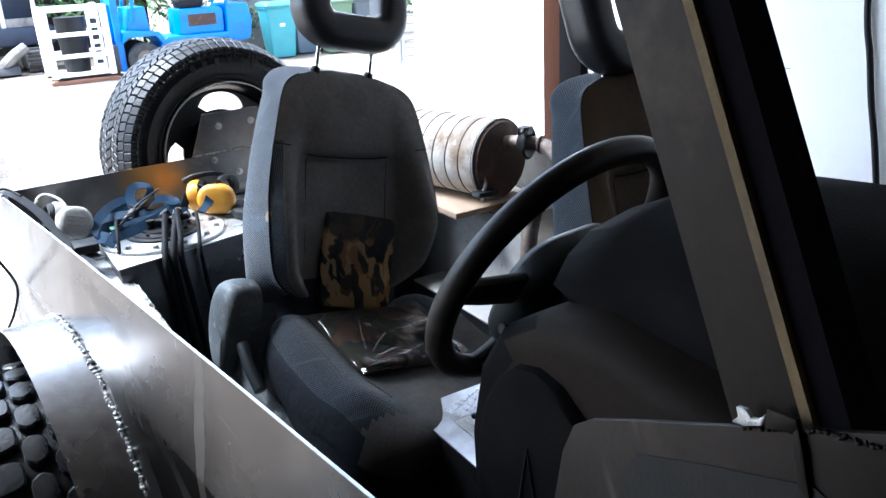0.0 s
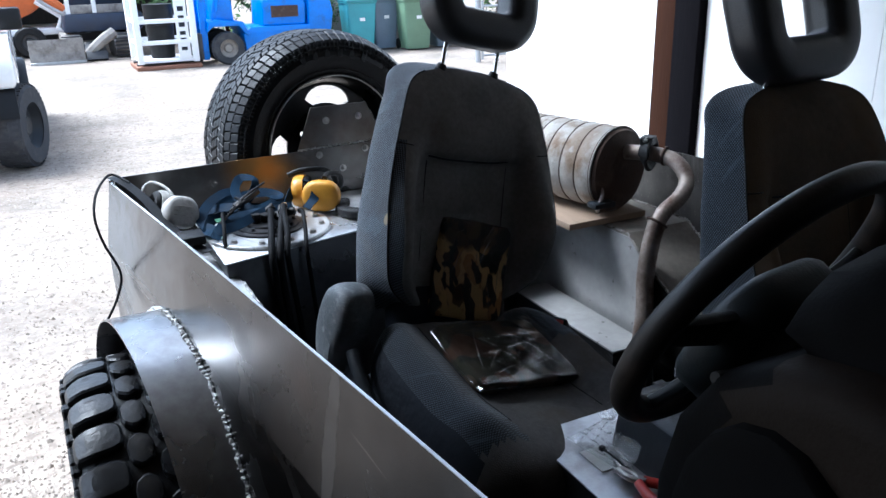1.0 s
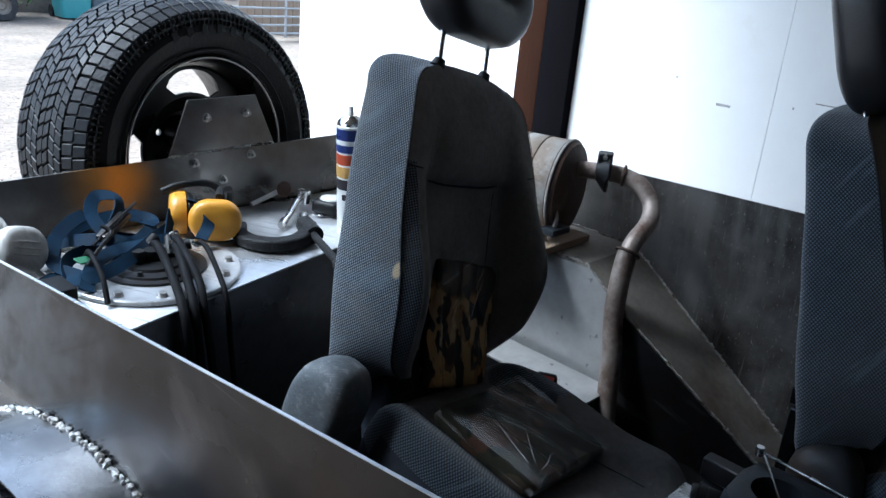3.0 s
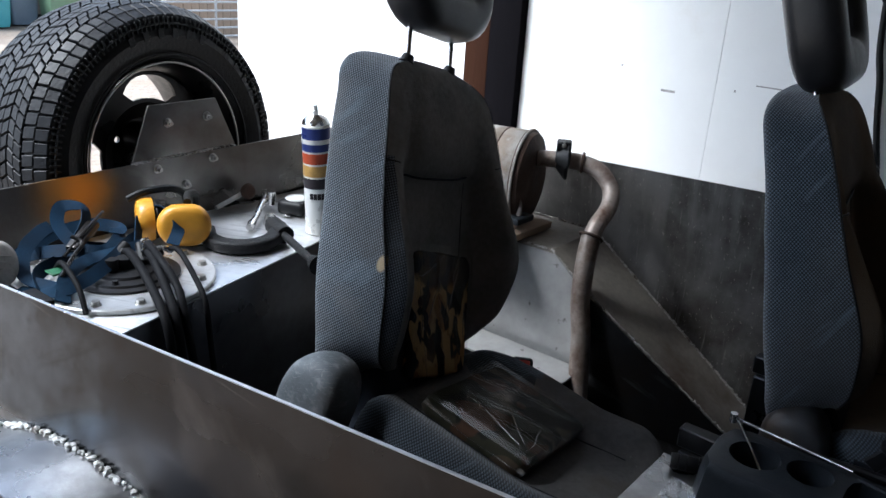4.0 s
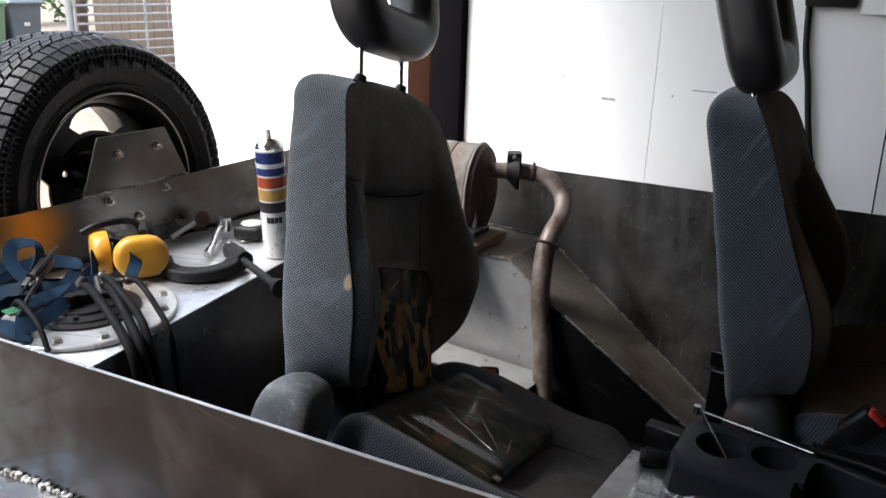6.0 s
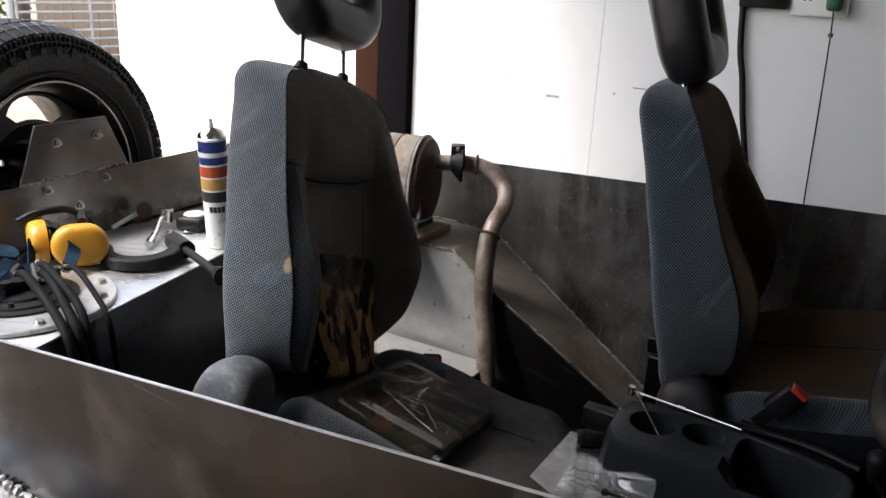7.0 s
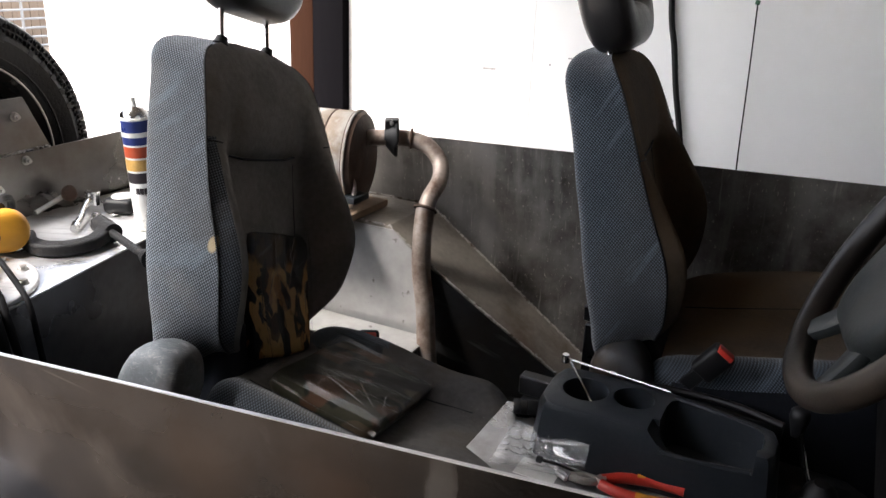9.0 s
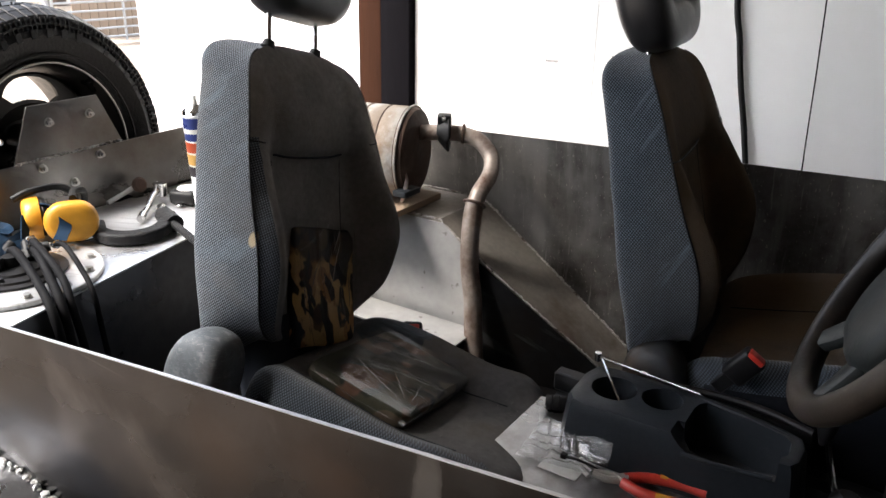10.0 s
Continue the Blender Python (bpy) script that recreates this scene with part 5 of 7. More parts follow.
part("gaiter", revolve([(0.05, 0.0), (0.045, 0.015), (0.03, 0.03), (0.024, 0.05), (0.012, 0.06), (0.0, 0.06)], 24, Matrix.Translation((1.02, 0.79, 0.8635))), BLACK_PLASTIC, lever)


def buckle(m, label):
    b = thing("belt_buckle", label, "buckle", m @ Matrix.Diagonal((0.92, 1.15, 0.9, 1)), "belt buckles")
    part("stalk", box((-0.014, -0.004, -0.05), (0.014, 0.004, 0.0), 0.002, 1), BLACK_PLASTIC, b)
    part("case", box((-0.024, -0.013, -0.01), (0.024, 0.013, 0.06), 0.008, 3), BLACK_PLASTIC, b)
    part("button", box((-0.017, -0.0135, 0.052), (0.017, 0.004, 0.0635), 0.003, 2), RED, b, "red release button")
    return b


RED = mat("red_plastic", (0.42, 0.03, 0.02), 0.45, 0, 0.2, 20)
buckle(frame_of((0.1, -0.9, 0.3), (0.9, 0.2, 0.0), (1.125, 1.002, 1.012)) @ pose(0, 0, 0, 0, 55, 0), "black belt buckle with a red button by the seat")
buckle(frame_of((0.5, -0.85, 0.0), (0.75, 0.44, 0.6), (1.165, 1.705, 0.853)), "black belt buckle lying with red button showing")

# ---- dash and wheel ----
dash = thing("dashboard", "brown-black moulded dashboard with rounded end", "dashboard")
dash_out = [(0.70, 0.93), (0.745, 1.08), (0.748, 1.22), (0.725, 1.31), (0.68, 1.375), (0.62, 1.412), (0.55, 1.425), (0.42, 1.415), (0.20, 1.375), (0.0, 1.33), (-0.15, 1.30), (-0.15, 0.93)]
bm = bmesh.new()
secs = []
for x, k in ((0.598, 0.90), (0.602, 0.96), (0.612, 0.99), (0.63, 1.0), (0.9, 1.0), (1.3, 1.0), (1.60, 1.0), (1.64, 0.98), (1.655, 0.93)):
    secs.append([(x, 0.3 + (y - 0.3) * k, 1.15 + (z - 1.15) * k) for y, z in dash_out])
add_loft(bm, secs)
bmesh.ops.recalc_face_normals(bm, faces=bm.faces)
# Driver-side roll and all low faces take the blacker hood plastic.
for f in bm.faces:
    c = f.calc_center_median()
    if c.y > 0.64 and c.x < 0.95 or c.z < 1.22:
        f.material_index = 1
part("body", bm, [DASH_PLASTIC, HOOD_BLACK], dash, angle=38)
bm = bmesh.new()
secs = []
for x, k in ((0.655, 0.55), (0.67, 0.72), (0.70, 0.88), (0.76, 0.98), (0.85, 1.0), (0.93, 0.96), (0.99, 0.86), (1.03, 0.7), (1.05, 0.5)):
    secs.append([(x, y, 1.36 + (z - 1.36) * k) for y, z in [(0.22, 1.37), (0.27, 1.45), (0.36, 1.505), (0.47, 1.525), (0.58, 1.515), (0.64, 1.49), (0.645, 1.475), (0.62, 1.46), (0.60, 1.37)]])
add_loft(bm, secs)
part("instrument_hood", bm, HOOD_BLACK, dash, "dark hood over the instruments", angle=60)
bm = bmesh.new()
add_loft(bm, [[(x, 0.50 + (y - 0.50) * k, 1.18 + (z - 1.18) * k) for y, z in [(0.66, 0.98), (0.695, 1.08), (0.705, 1.17), (0.70, 1.24), (0.685, 1.29), (0.66, 1.33), (0.63, 1.355), (0.595, 1.365), (0.56, 1.36), (0.52, 1.335), (0.485, 1.29), (0.46, 1.23), (0.445, 1.15), (0.43, 0.98)]] for x, k in ((0.602, 1.0), (0.588, 0.985), (0.584, 0.95))])
part("end_panel", bm, HOOD_BLACK, dash, "black arched end panel", angle=40)
bm = bmesh.new()
dia = [(0.60, 1.27), (0.585, 1.20), (0.60, 1.13), (0.615, 1.20)]
add_sweep(bm, [(0.5835, y, z) for y, z in dia], circle(0.0022, 6), closed=True)
part("emblem", bm, GREY_PLASTIC, dash, "plain diamond outline")

WT = 29.4
wheel = thing("steering_wheel", "worn dark steering wheel with padded spokes", "steering wheel",
              frame_of((-1, -0.144, 0), (0, -math.sin(radians(WT)), math.cos(radians(WT))), (0.756, 0.765, 1.383)))
bm = bmesh.new()
add_sweep(bm, [(0.1805 * math.cos(2 * math.pi * i / 64), 0.1805 * math.sin(2 * math.pi * i / 64), 0) for i in range(64)], circle(0.0165, 14), closed=True)
part("rim", bm, WHEEL_RIM, wheel, "shiny hand-worn rim")
bm = bmesh.new()
add_loft(bm, [[(a * k, -0.025 + b * k, z) for a, b in rrect(0.185, 0.175, 0.06, 5)] for z, k in ((-0.05, 0.8), (-0.035, 0.98), (-0.005, 1.0), (0.005, 0.93), (0.010, 0.75))])
part("hub_pad", bm, HUB_GREY, wheel, "grey padded hub", angle=60)
for a in (8, 172, 243, 297):
    t = radians(a)
    bm = bmesh.new()
    add_sweep(bm, [(r * math.cos(t), r * math.sin(t), z) for r, z in ((0.04, -0.02), (0.09, -0.016), (0.14, -0.008), (0.175, 0.0))], lambda u: rrect(0.05 - 0.02 * u, 0.016, 0.006, 2), up=(0, 0, 1))
    part("spoke", bm, HUB_GREY, wheel)
part("column", revolve([(0.0, -0.30), (0.045, -0.30), (0.045, -0.10), (0.055, -0.06), (0.05, -0.035), (0.0, -0.035)], 28), BLACK_PLASTIC, wheel)
for s in (-1, 1):
    part("stalk", tube([(s * 0.04, 0.0, -0.075), (s * 0.10, 0.012, -0.07), (s * 0.155, 0.02, -0.062)], 0.0065, 8), BLACK_PLASTIC, wheel)

# ---- windscreen pillar and scuttle plate ----
pillar = thing("windscreen_pillar", "bare grey steel windscreen pillar with tan seal", "pillar")


def raked(y0, y1, x0, x1):
    """A strip raked with the screen: y0..y1 at z = 1.474, from the scuttle up."""
    bm = bmesh.new()
    k = 0.456
    z0, z1 = 1.40, 2.15
    add_loft(bm, [[(x0, y0 + k * (z - 1.474), z), (x1, y0 + k * (z - 1.474), z), (x1, y1 + k * (z - 1.474), z), (x0, y1 + k * (z - 1.474), z)] for z in (z0, 1.7, z1)])
    return bm


part("face", raked(0.2575, 0.319, 0.535, 0.56), STEEL_GRIMY, pillar, smooth=False)
part("seal", raked(0.2490, 0.2570, 0.531, 0.552), SEAL, pillar, "tan foam seal strip", smooth=False)
part("frame", raked(0.2270, 0.2485, 0.536, 0.566), DARK_FRAME, pillar, "black screen frame", smooth=False)
scuttle = thing("scuttle_plate", "grey steel plate with rounded corner below the pillar", "panel")
o = [(0.15, 1.0), (0.49, 1.0), (0.488, 1.30), (0.476, 1.36), (0.462, 1.392), (0.441, 1.408), (0.40, 1.428), (0.30, 1.474), (0.20, 1.52), (0.15, 1.52)]
part("plate", prism(o, 0.527, 0.5325, "x", 0.001), STEEL_GRIMY, scuttle)
# The hollow's darkness is a flat black sheet laid on the plate.
part("pocket", prism([(0.20, 1.02), (0.40, 1.02), (0.41, 1.20), (0.412, 1.30), (0.402, 1.335), (0.405, 1.375), (0.39, 1.405), (0.33, 1.43), (0.25, 1.46), (0.20, 1.44)], 0.5255, 0.5268, "x"), BLACK_PLASTIC, scuttle, "dark pocket in the plate, painted as a flat black patch", smooth=False)
for bits, mat_ in (([(0.3075, 1.4755), (0.303, 1.4815), (0.305, 1.4875), (0.298, 1.4885), (0.294, 1.4845), (0.289, 1.486), (0.284, 1.4925), (0.286, 1.4835), (0.298, 1.4772)], WELD),
                   ([(0.2835, 1.4965), (0.264, 1.4985), (0.2625, 1.4935), (0.266, 1.489), (0.284, 1.4830)], STEEL_GRIMY),
                   ([(0.2650, 1.4890), (0.2625, 1.4940), (0.2575, 1.4805), (0.2540, 1.4660), (0.2500, 1.4520), (0.2590, 1.4560), (0.2600, 1.4690), (0.2640, 1.4760)], STEEL_GRIMY)):
    part("torn_weld", prism(bits, 0.5225, 0.5267, "x", 0.0006), mat_, scuttle, "ragged torn weld metal")
bm = bmesh.new()
add_beads(bm, [(0.5265, 0.30, 1.474), (0.5265, 0.25, 1.497), (0.5265, 0.19, 1.51)], 0.0022, rnd)
tagged(part("weld_seam", bm, STEEL_GRIMY, scuttle), kind="stuff")

PALE = mat("pale_plastic", (0.55, 0.55, 0.53), 0.5, 0, 0.15, 12, tint=(0.3, 0.28, 0.25), tint_scale=16, tint_at=(0.58, 0.8))

# ---- camouflage cloth in a clear bag, on the leaning seat ----
def camo(name, tan, at, shift):
    m = mat(name, (0.010, 0.011, 0.008), 0.8, 0, 0.3, 30, spec=0.2)
    layer(m, (0.024, 0.023, 0.014), 9.0, (0.49, 0.51), 1.0, detail=2.0, shift=shift)
    layer(m, (0.055, 0.028, 0.016), 10.0, (0.54, 0.56), 1.0, detail=2.0, shift=shift + 3.1)
    return layer(m, tan, 9.5, at, 1.0, (1, 1.4, 1), detail=2.0, shift=shift + 7.7)


CAMO = camo("camouflage_cloth", (0.13, 0.075, 0.03), (0.60, 0.62), 0.0)
layer(CAMO, (0.60, 0.37, 0.15), 15.0, (0.465, 0.48), 1.0, (1, 1.5, 1), detail=2.5, shift=1.9)
layer(CAMO, (0.38, 0.19, 0.07), 17.0, (0.56, 0.575), 1.0, (1, 1.3, 1), detail=2.5, shift=6.4)
layer(CAMO, (0.016, 0.014, 0.010), 19.0, (0.56, 0.575), 1.0, (1, 1.8, 1), (0, 0, 25), detail=2.5, shift=9.4)
spot(CAMO, (-0.01, 0.105, 0.02), (0.15, 0.070, 0.2), (0.020, 0.017, 0.013), 0.9, 0.25)
CAMO_BACK = camo("camouflage_reverse", (0.05, 0.037, 0.024), (0.60, 0.62), 2.0)

def film_mat(name, shine, rough, haze, edge_gain=0.6):
    """Thin clear film: see-through, glossy, with a little whitish haze."""
    m = bpy.data.materials.new(name)
    m.use_nodes = True
    N, L = m.node_tree.nodes, m.node_tree.links
    N.remove(N["Principled BSDF"])
    clear = N.new("ShaderNodeBsdfTransparent")
    clear.inputs["Color"].default_value = (0.94, 0.94, 0.94, 1)
    milk = N.new("ShaderNodeBsdfDiffuse")
    milk.inputs["Color"].default_value = (0.7, 0.72, 0.74, 1)
    body = N.new("ShaderNodeMixShader")
    body.inputs["Fac"].default_value = haze
    gloss = N.new("ShaderNodeBsdfGlossy")
    gloss.inputs["Roughness"].default_value = rough
    face_on = N.new("ShaderNodeLayerWeight")
    face_on.inputs["Blend"].default_value = 0.5
    power = N.new("ShaderNodeMath")
    power.operation = "POWER"
    power.inputs[1].default_value = 3.0
    L.new(face_on.outputs["Facing"], power.inputs[0])
    edge = N.new("ShaderNodeMath")
    edge.operation = "MULTIPLY_ADD"
    edge.inputs[1].default_value, edge.inputs[2].default_value = edge_gain, shine
    L.new(power.outputs[0], edge.inputs[0])
    top = N.new("ShaderNodeMixShader")
    L.new(clear.outputs["BSDF"], body.inputs[1])
    L.new(milk.outputs["BSDF"], body.inputs[2])
    L.new(edge.outputs[0], top.inputs["Fac"])
    L.new(body.outputs["Shader"], top.inputs[1])
    L.new(gloss.outputs["BSDF"], top.inputs[2])
    L.new(top.outputs["Shader"], N["Material Output"].inputs["Surface"])
    return m


FILM = film_mat("clear_film", 0.05, 0.07, 0.0)
FILM_DULL = film_mat("dull_film", 0.06, 0.09, 0.0, 0.22)
HEM_FILM = film_mat("hem_film", 0.14, 0.10, 0.08)
BAG_FILM = film_mat("bag_film", 0.11, 0.10, 0.18)


def film_sheet(w, h, nx, ny, amp, seed, ridge=7.0, cross=0.6):
    """A crumpled film: sharp ridges running out from folds."""
    bm = bmesh.new()
    V = []
    for j in range(ny + 1):
        for i in range(nx + 1):
            u, v = i / nx - 0.5, j / ny - 0.5
            p = Vector((u * ridge * 0.9 + v * 1.1 + seed, (v - u) * 0.8, seed * 0.7))
            q = Vector((u * 0.9 - v * ridge * 0.8, u * 0.6 + seed, 3.0))
            z = amp * (max(0.0, 1 - abs(noise.noise(p)) * 9) ** 3 + cross * max(0.0, 1 - abs(noise.noise(q)) * 10) ** 3 + 0.7 * noise.noise(p * 0.6)) + 0.002
            e = min(0.5 - abs(u), 0.5 - abs(v))
            z *= min(1.0, 0.25 + e * 9)
            V.append(bm.verts.new((u * w + 0.004 * noise.noise(q), v * h + 0.004 * noise.noise(p), z)))
    for j in range(ny):
        for i in range(nx):
            a = j * (nx + 1) + i
            bm.faces.new((V[a], V[a + 1], V[a + nx + 2], V[a + nx + 1]))
    return bm


def slab(w, h, t, seed, n=18):
    """A folded cloth slab with soft uneven edges, lying on z = 0."""
    bm = bmesh.new()
    secs = []
    for z, k in ((0.0, 0.97), (t * 0.3, 1.0), (t * 0.75, 0.995), (t, 0.95)):
        ring = []
        for a, b, _ in refine_ring([(a, b, 0) for a, b in rrect(w * k, h * k, 0.012, 3)], 48):
            d = 0.004 * noise.noise(Vector((a * 14 + seed, b * 14, z * 40)))
            ring.append((a + d, b - d, z + (0.003 * noise.noise(Vector((a * 20, b * 20, seed))) if z else 0)))
        secs.append(ring)
    add_loft(bm, secs)
    return bm


pack = thing("packed_cloth", "camouflage cloth folded in a glossy clear bag", "cloth", NEAR_SEAT)
UP_M = Matrix.Rotation(radians(90 - NEAR_LEAN), 4, "X") @ Matrix.Translation((0.055, 0.140, -0.024)) @ Matrix.Rotation(radians(-7.5), 4, "Z")
FLAT_M = Matrix.Translation((0.038, -0.140, 0.013)) @ pose(0, 0, 0, 0, 0, -1.5)
part("upper_fold", slab(0.215, 0.235, 0.022, 1.0), CAMO, pack, m=UP_M, angle=60)
part("lower_fold", slab(0.285, 0.212, 0.036, 5.0), CAMO_BACK, pack, m=FLAT_M, angle=60)
f1 = part("film", film_sheet(0.232, 0.262, 90, 100, 0.007, 6.3, 3.0, 0.5), FILM, pack, "crumpled clear film", m=UP_M @ Matrix.Translation((0, 0, 0.023)), angle=180)
f2 = part("film", film_sheet(0.300, 0.228, 130, 110, 0.0045, 8.1, 3.6, 0.25), FILM_DULL, pack, "crumpled clear film", m=FLAT_M @ Matrix.Translation((0, 0, 0.038)), angle=180)
# Glints along the film's creases, put in as thin hazy pale tubes.
CREASE_GLINT = film_mat("crease_glint", 0.40, 0.15, 0.30)
rc = random.Random(12)
for who, m_, w_, h_, k_ in ((f1, UP_M, 0.19, 0.23, 7), (f2, FLAT_M, 0.28, 0.21, 3)):
    for i in range(k_):
        x0, y0 = rc.uniform(-0.5, 0.5) * w_, rc.uniform(-0.5, 0.3) * h_
        a = radians(rc.choice((62, 75, 100, 40)) + rc.uniform(-12, 12))
        n_ = rc.uniform(0.05, 0.13)
        if who is f2:
            a = radians(20 + 68 * i / k_ + rc.uniform(-6, 6))
            x0, y0 = -0.135 + 0.03 * math.cos(a), -0.10 + 0.03 * math.sin(a)
            n_ = rc.uniform(0.08, 0.18)
        pts = []
        for k in range(4):
            x, y = x0 + math.cos(a) * n_ * k / 3, y0 + math.sin(a) * n_ * k / 3
            pts.append((max(-0.5 * w_, min(0.5 * w_, x + rc.uniform(-0.003, 0.003))), max(-0.5 * h_, min(0.5 * h_, y + rc.uniform(-0.003, 0.003))), 0.0085 + rc.uniform(0, 0.0015)))
        bm = bmesh.new()
        add_sweep(bm, smooth_path(pts, 5), lambda u: circle(0.0002 + 0.0006 * math.sin(math.pi * u), 6))
        c_ = part("crease", bm, CREASE_GLINT, who)
        c_.visible_shadow = False
# the bag's sealed edges stick out past the slab, pinched at the front corner
def hem(pts, w, lift):
    bm = bmesh.new()
    rows = []
    P = smooth_path(pts, 8)
    for i, p in enumerate(P):
        k = i / (len(P) - 1)
        t = (P[min(i + 1, len(P) - 1)] - P[max(i - 1, 0)]).normalized()
        out = Vector((t.y, -t.x, 0)) * (w * (0.55 + 0.45 * math.sin(9 * k + w * 300)))
        up = Vector((0, 0, lift * math.sin(7 * k + 1) + 0.0012))
        rows.append([p, p + out * 0.5 + up, p + out + up * 1.4, p + out + up * 1.4 + Vector((0, 0, 0.0006)), p + out * 0.5 + up + Vector((0, 0, 0.0006)), p + Vector((0, 0, 0.0006))])
    add_loft(bm, rows)
    return bm


hems = [part("film_hem", hem(pts, w, lift), HEM_FILM, pack, "pale sealed film edge", m=FLAT_M, angle=60)
        for pts, w, lift in (([(-0.145, 0.10, 0.020), (-0.147, 0.0, 0.016), (-0.142, -0.108, 0.014)], -0.016, 0.004), ([(-0.142, -0.106, 0.012), (0.0, -0.110, 0.018), (0.146, -0.105, 0.016)], -0.012, 0.003), ([(0.147, -0.104, 0.016), (0.149, 0.0, 0.018), (0.145, 0.10, 0.02)], -0.010, 0.003))]
for f in (f1, f2, *hems):
    f.visible_shadow = False

# ---- the clear bag and pliers on the seat box ----
bag = thing("plastic_bag", "small crumpled clear plastic bag of fasteners", "bag")


def drape(bm, w, h, c00, c10, c01, c11):
    """Lays a flat sheet over the quad of four corners, its relief upright."""
    A, B, C, D = (Vector(c) for c in (c00, c10, c01, c11))
    for v in bm.verts:
        u, q = v.co.x / w + 0.5, v.co.y / h + 0.5
        p = (A * (1 - u) + B * u) * (1 - q) + (C * (1 - u) + D * u) * q
        v.co = p + Vector((-0.35, 0.0, 0.94)) * v.co.z
    return bm


fb_ = part("film", drape(film_sheet(0.19, 0.21, 90, 96, 0.009, 4.4, 5.0, 0.9), 0.19, 0.21, (0.915, 1.137, 0.868), (0.936, 1.134, 0.924), (0.885, 1.290, 0.8685), (1.000, 1.290, 0.886)), BAG_FILM, bag, angle=180)
fb_.visible_shadow = False
part("card", box((0.885, 1.175, 0.8640), (0.935, 1.245, 0.8650)), PALE, bag, "pale card inside")
for i in range(3):
    part("fastener", cyl((0.905 + 0.012 * i, 1.16, 0.868), (0.918 + 0.012 * i, 1.18 + 0.006 * i, 0.868), 0.004), BOLT, bag)
tie = thing("cable_tie", "black cable tie with a square head", "cable tie")
part("strap", tube([(0.910, 1.208, 0.886), (0.912, 1.17, 0.886), (0.916, 1.125, 0.874)], 0.0022, 6), BLACK_PLASTIC, tie)
part("head", box((0.905, 1.204, 0.882), (0.915, 1.214, 0.891), 0.001, 1), BLACK_PLASTIC, tie)
pliers = thing("pliers", "pliers with curved red handles", "pliers", pose(0.926, 1.050, 0.874, 0, 0, 12))
for s in (-1, 1):
    part("handle", tube([(s * 0.006, 0.055, 0.004), (s * 0.022, 0.02, 0.004), (s * 0.026, -0.03, 0.004), (s * 0.018, -0.075, 0.004)], 0.0095, 10), RED, pliers, "red dipped handle")
    part("grip", tube([(s * 0.027, 0.0, 0.007), (s * 0.0295, -0.03, 0.007), (s * 0.024, -0.06, 0.007)], 0.0085, 10), YELLOW, pliers, "amber grip inlay")
    part("jaw", tube([(s * 0.004, 0.05, 0.004), (-s * 0.007, 0.075, 0.004), (-s * 0.003, 0.105, 0.004)], 0.006, 8), BOLT, pliers)
part("pivot", cyl((0, 0.055, -0.004), (0, 0.055, 0.013), 0.008), BOLT, pliers)

# ---- on the tank ----
TZ = T_TOP + 0.003
sender = thing("tank_flange", "round bolted steel flange on the tank top", "flange", pose(0.582, 2.246, TZ))
bm = revolve([(0.0, 0.0), (0.163, 0.0), (0.165, 0.002), (0.165, 0.008), (0.163, 0.010), (0.0, 0.010)], 72)
part("plate", bm, STEEL_BRIGHT, sender, angle=30)
part("inner_disc", revolve([(0.0, 0.010), (0.098, 0.010), (0.1, 0.012), (0.1, 0.015), (0.085, 0.016), (0.083, 0.020), (0.06, 0.021), (0.058, 0.026), (0.0, 0.026)], 56), STEEL_IN, sender, "dark stepped inner disc", angle=30)
for i in range(12):
    a = 2 * math.pi * (i + 0.3) / 12
    bm = bmesh.new()
    hex_bolt(bm, (0.143 * math.cos(a), 0.143 * math.sin(a), 0.010), (0, 0, 1), 0.0075, 0.006, 0)
    part("bolt", bm, BOLT, sender)
for i in range(8):
    a = 2 * math.pi * i / 8
    bm = bmesh.new()
    hex_bolt(bm, (0.072 * math.cos(a), 0.072 * math.sin(a), 0.02), (0, 0, 1), 0.005, 0.005, 0)
    part("bolt", bm, STEEL_IN, sender)
part("sender_unit", cyl((0, 0, 0.025), (0, 0, 0.045), 0.018, 0.016), BLACK_PLASTIC, sender)
for p, q, r_ in (((0.02, 0.02, 0.03), (0.075, -0.01, 0.045), 0.011), ((-0.01, 0.03, 0.03), (0.03, 0.045, 0.05), 0.010), ((0.03, -0.01, 0.028), (0.05, 0.03, 0.05), 0.009), ((-0.03, -0.005, 0.026), (-0.03, -0.005, 0.05), 0.012)):
    part("union", cyl(p, q, r_, seg=12), BLACK_PLASTIC, sender, "dark hose union")


def hose(pts, r, label, fitting=True):
    h = thing("fuel_hose", label, "hose", group="fuel hoses")
    part("tube", tube(pts, r, 10), HOSE, h)
    if fitting:
        a, b = Vector(pts[0]), Vector(pts[1])
        d = (b - a).normalized()
        part("clip", cyl(a + d * 0.01, a + d * 0.022, r * 1.35), CHROME, h)
        part("union", cyl(a - d * 0.012, a + d * 0.008, r * 0.8), BOLT, h)
    return h


hose([(0.60, 2.285, 1.105), (0.592, 2.24, 1.118), (0.562, 2.13, 1.098), (0.537, 2.045, 1.06), (0.542, 2.035, 0.96), (0.55, 2.03, 0.80), (0.555, 2.03, 0.64)], 0.0085, "thick black fuel hose hanging over the tank edge")
hose([(0.628, 2.25, 1.112), (0.612, 2.20, 1.118), (0.580, 2.11, 1.094), (0.558, 2.048, 1.06), (0.560, 2.036, 0.96), (0.57, 2.03, 0.80), (0.575, 2.03, 0.64)], 0.009, "thick black fuel hose hanging over the tank edge")
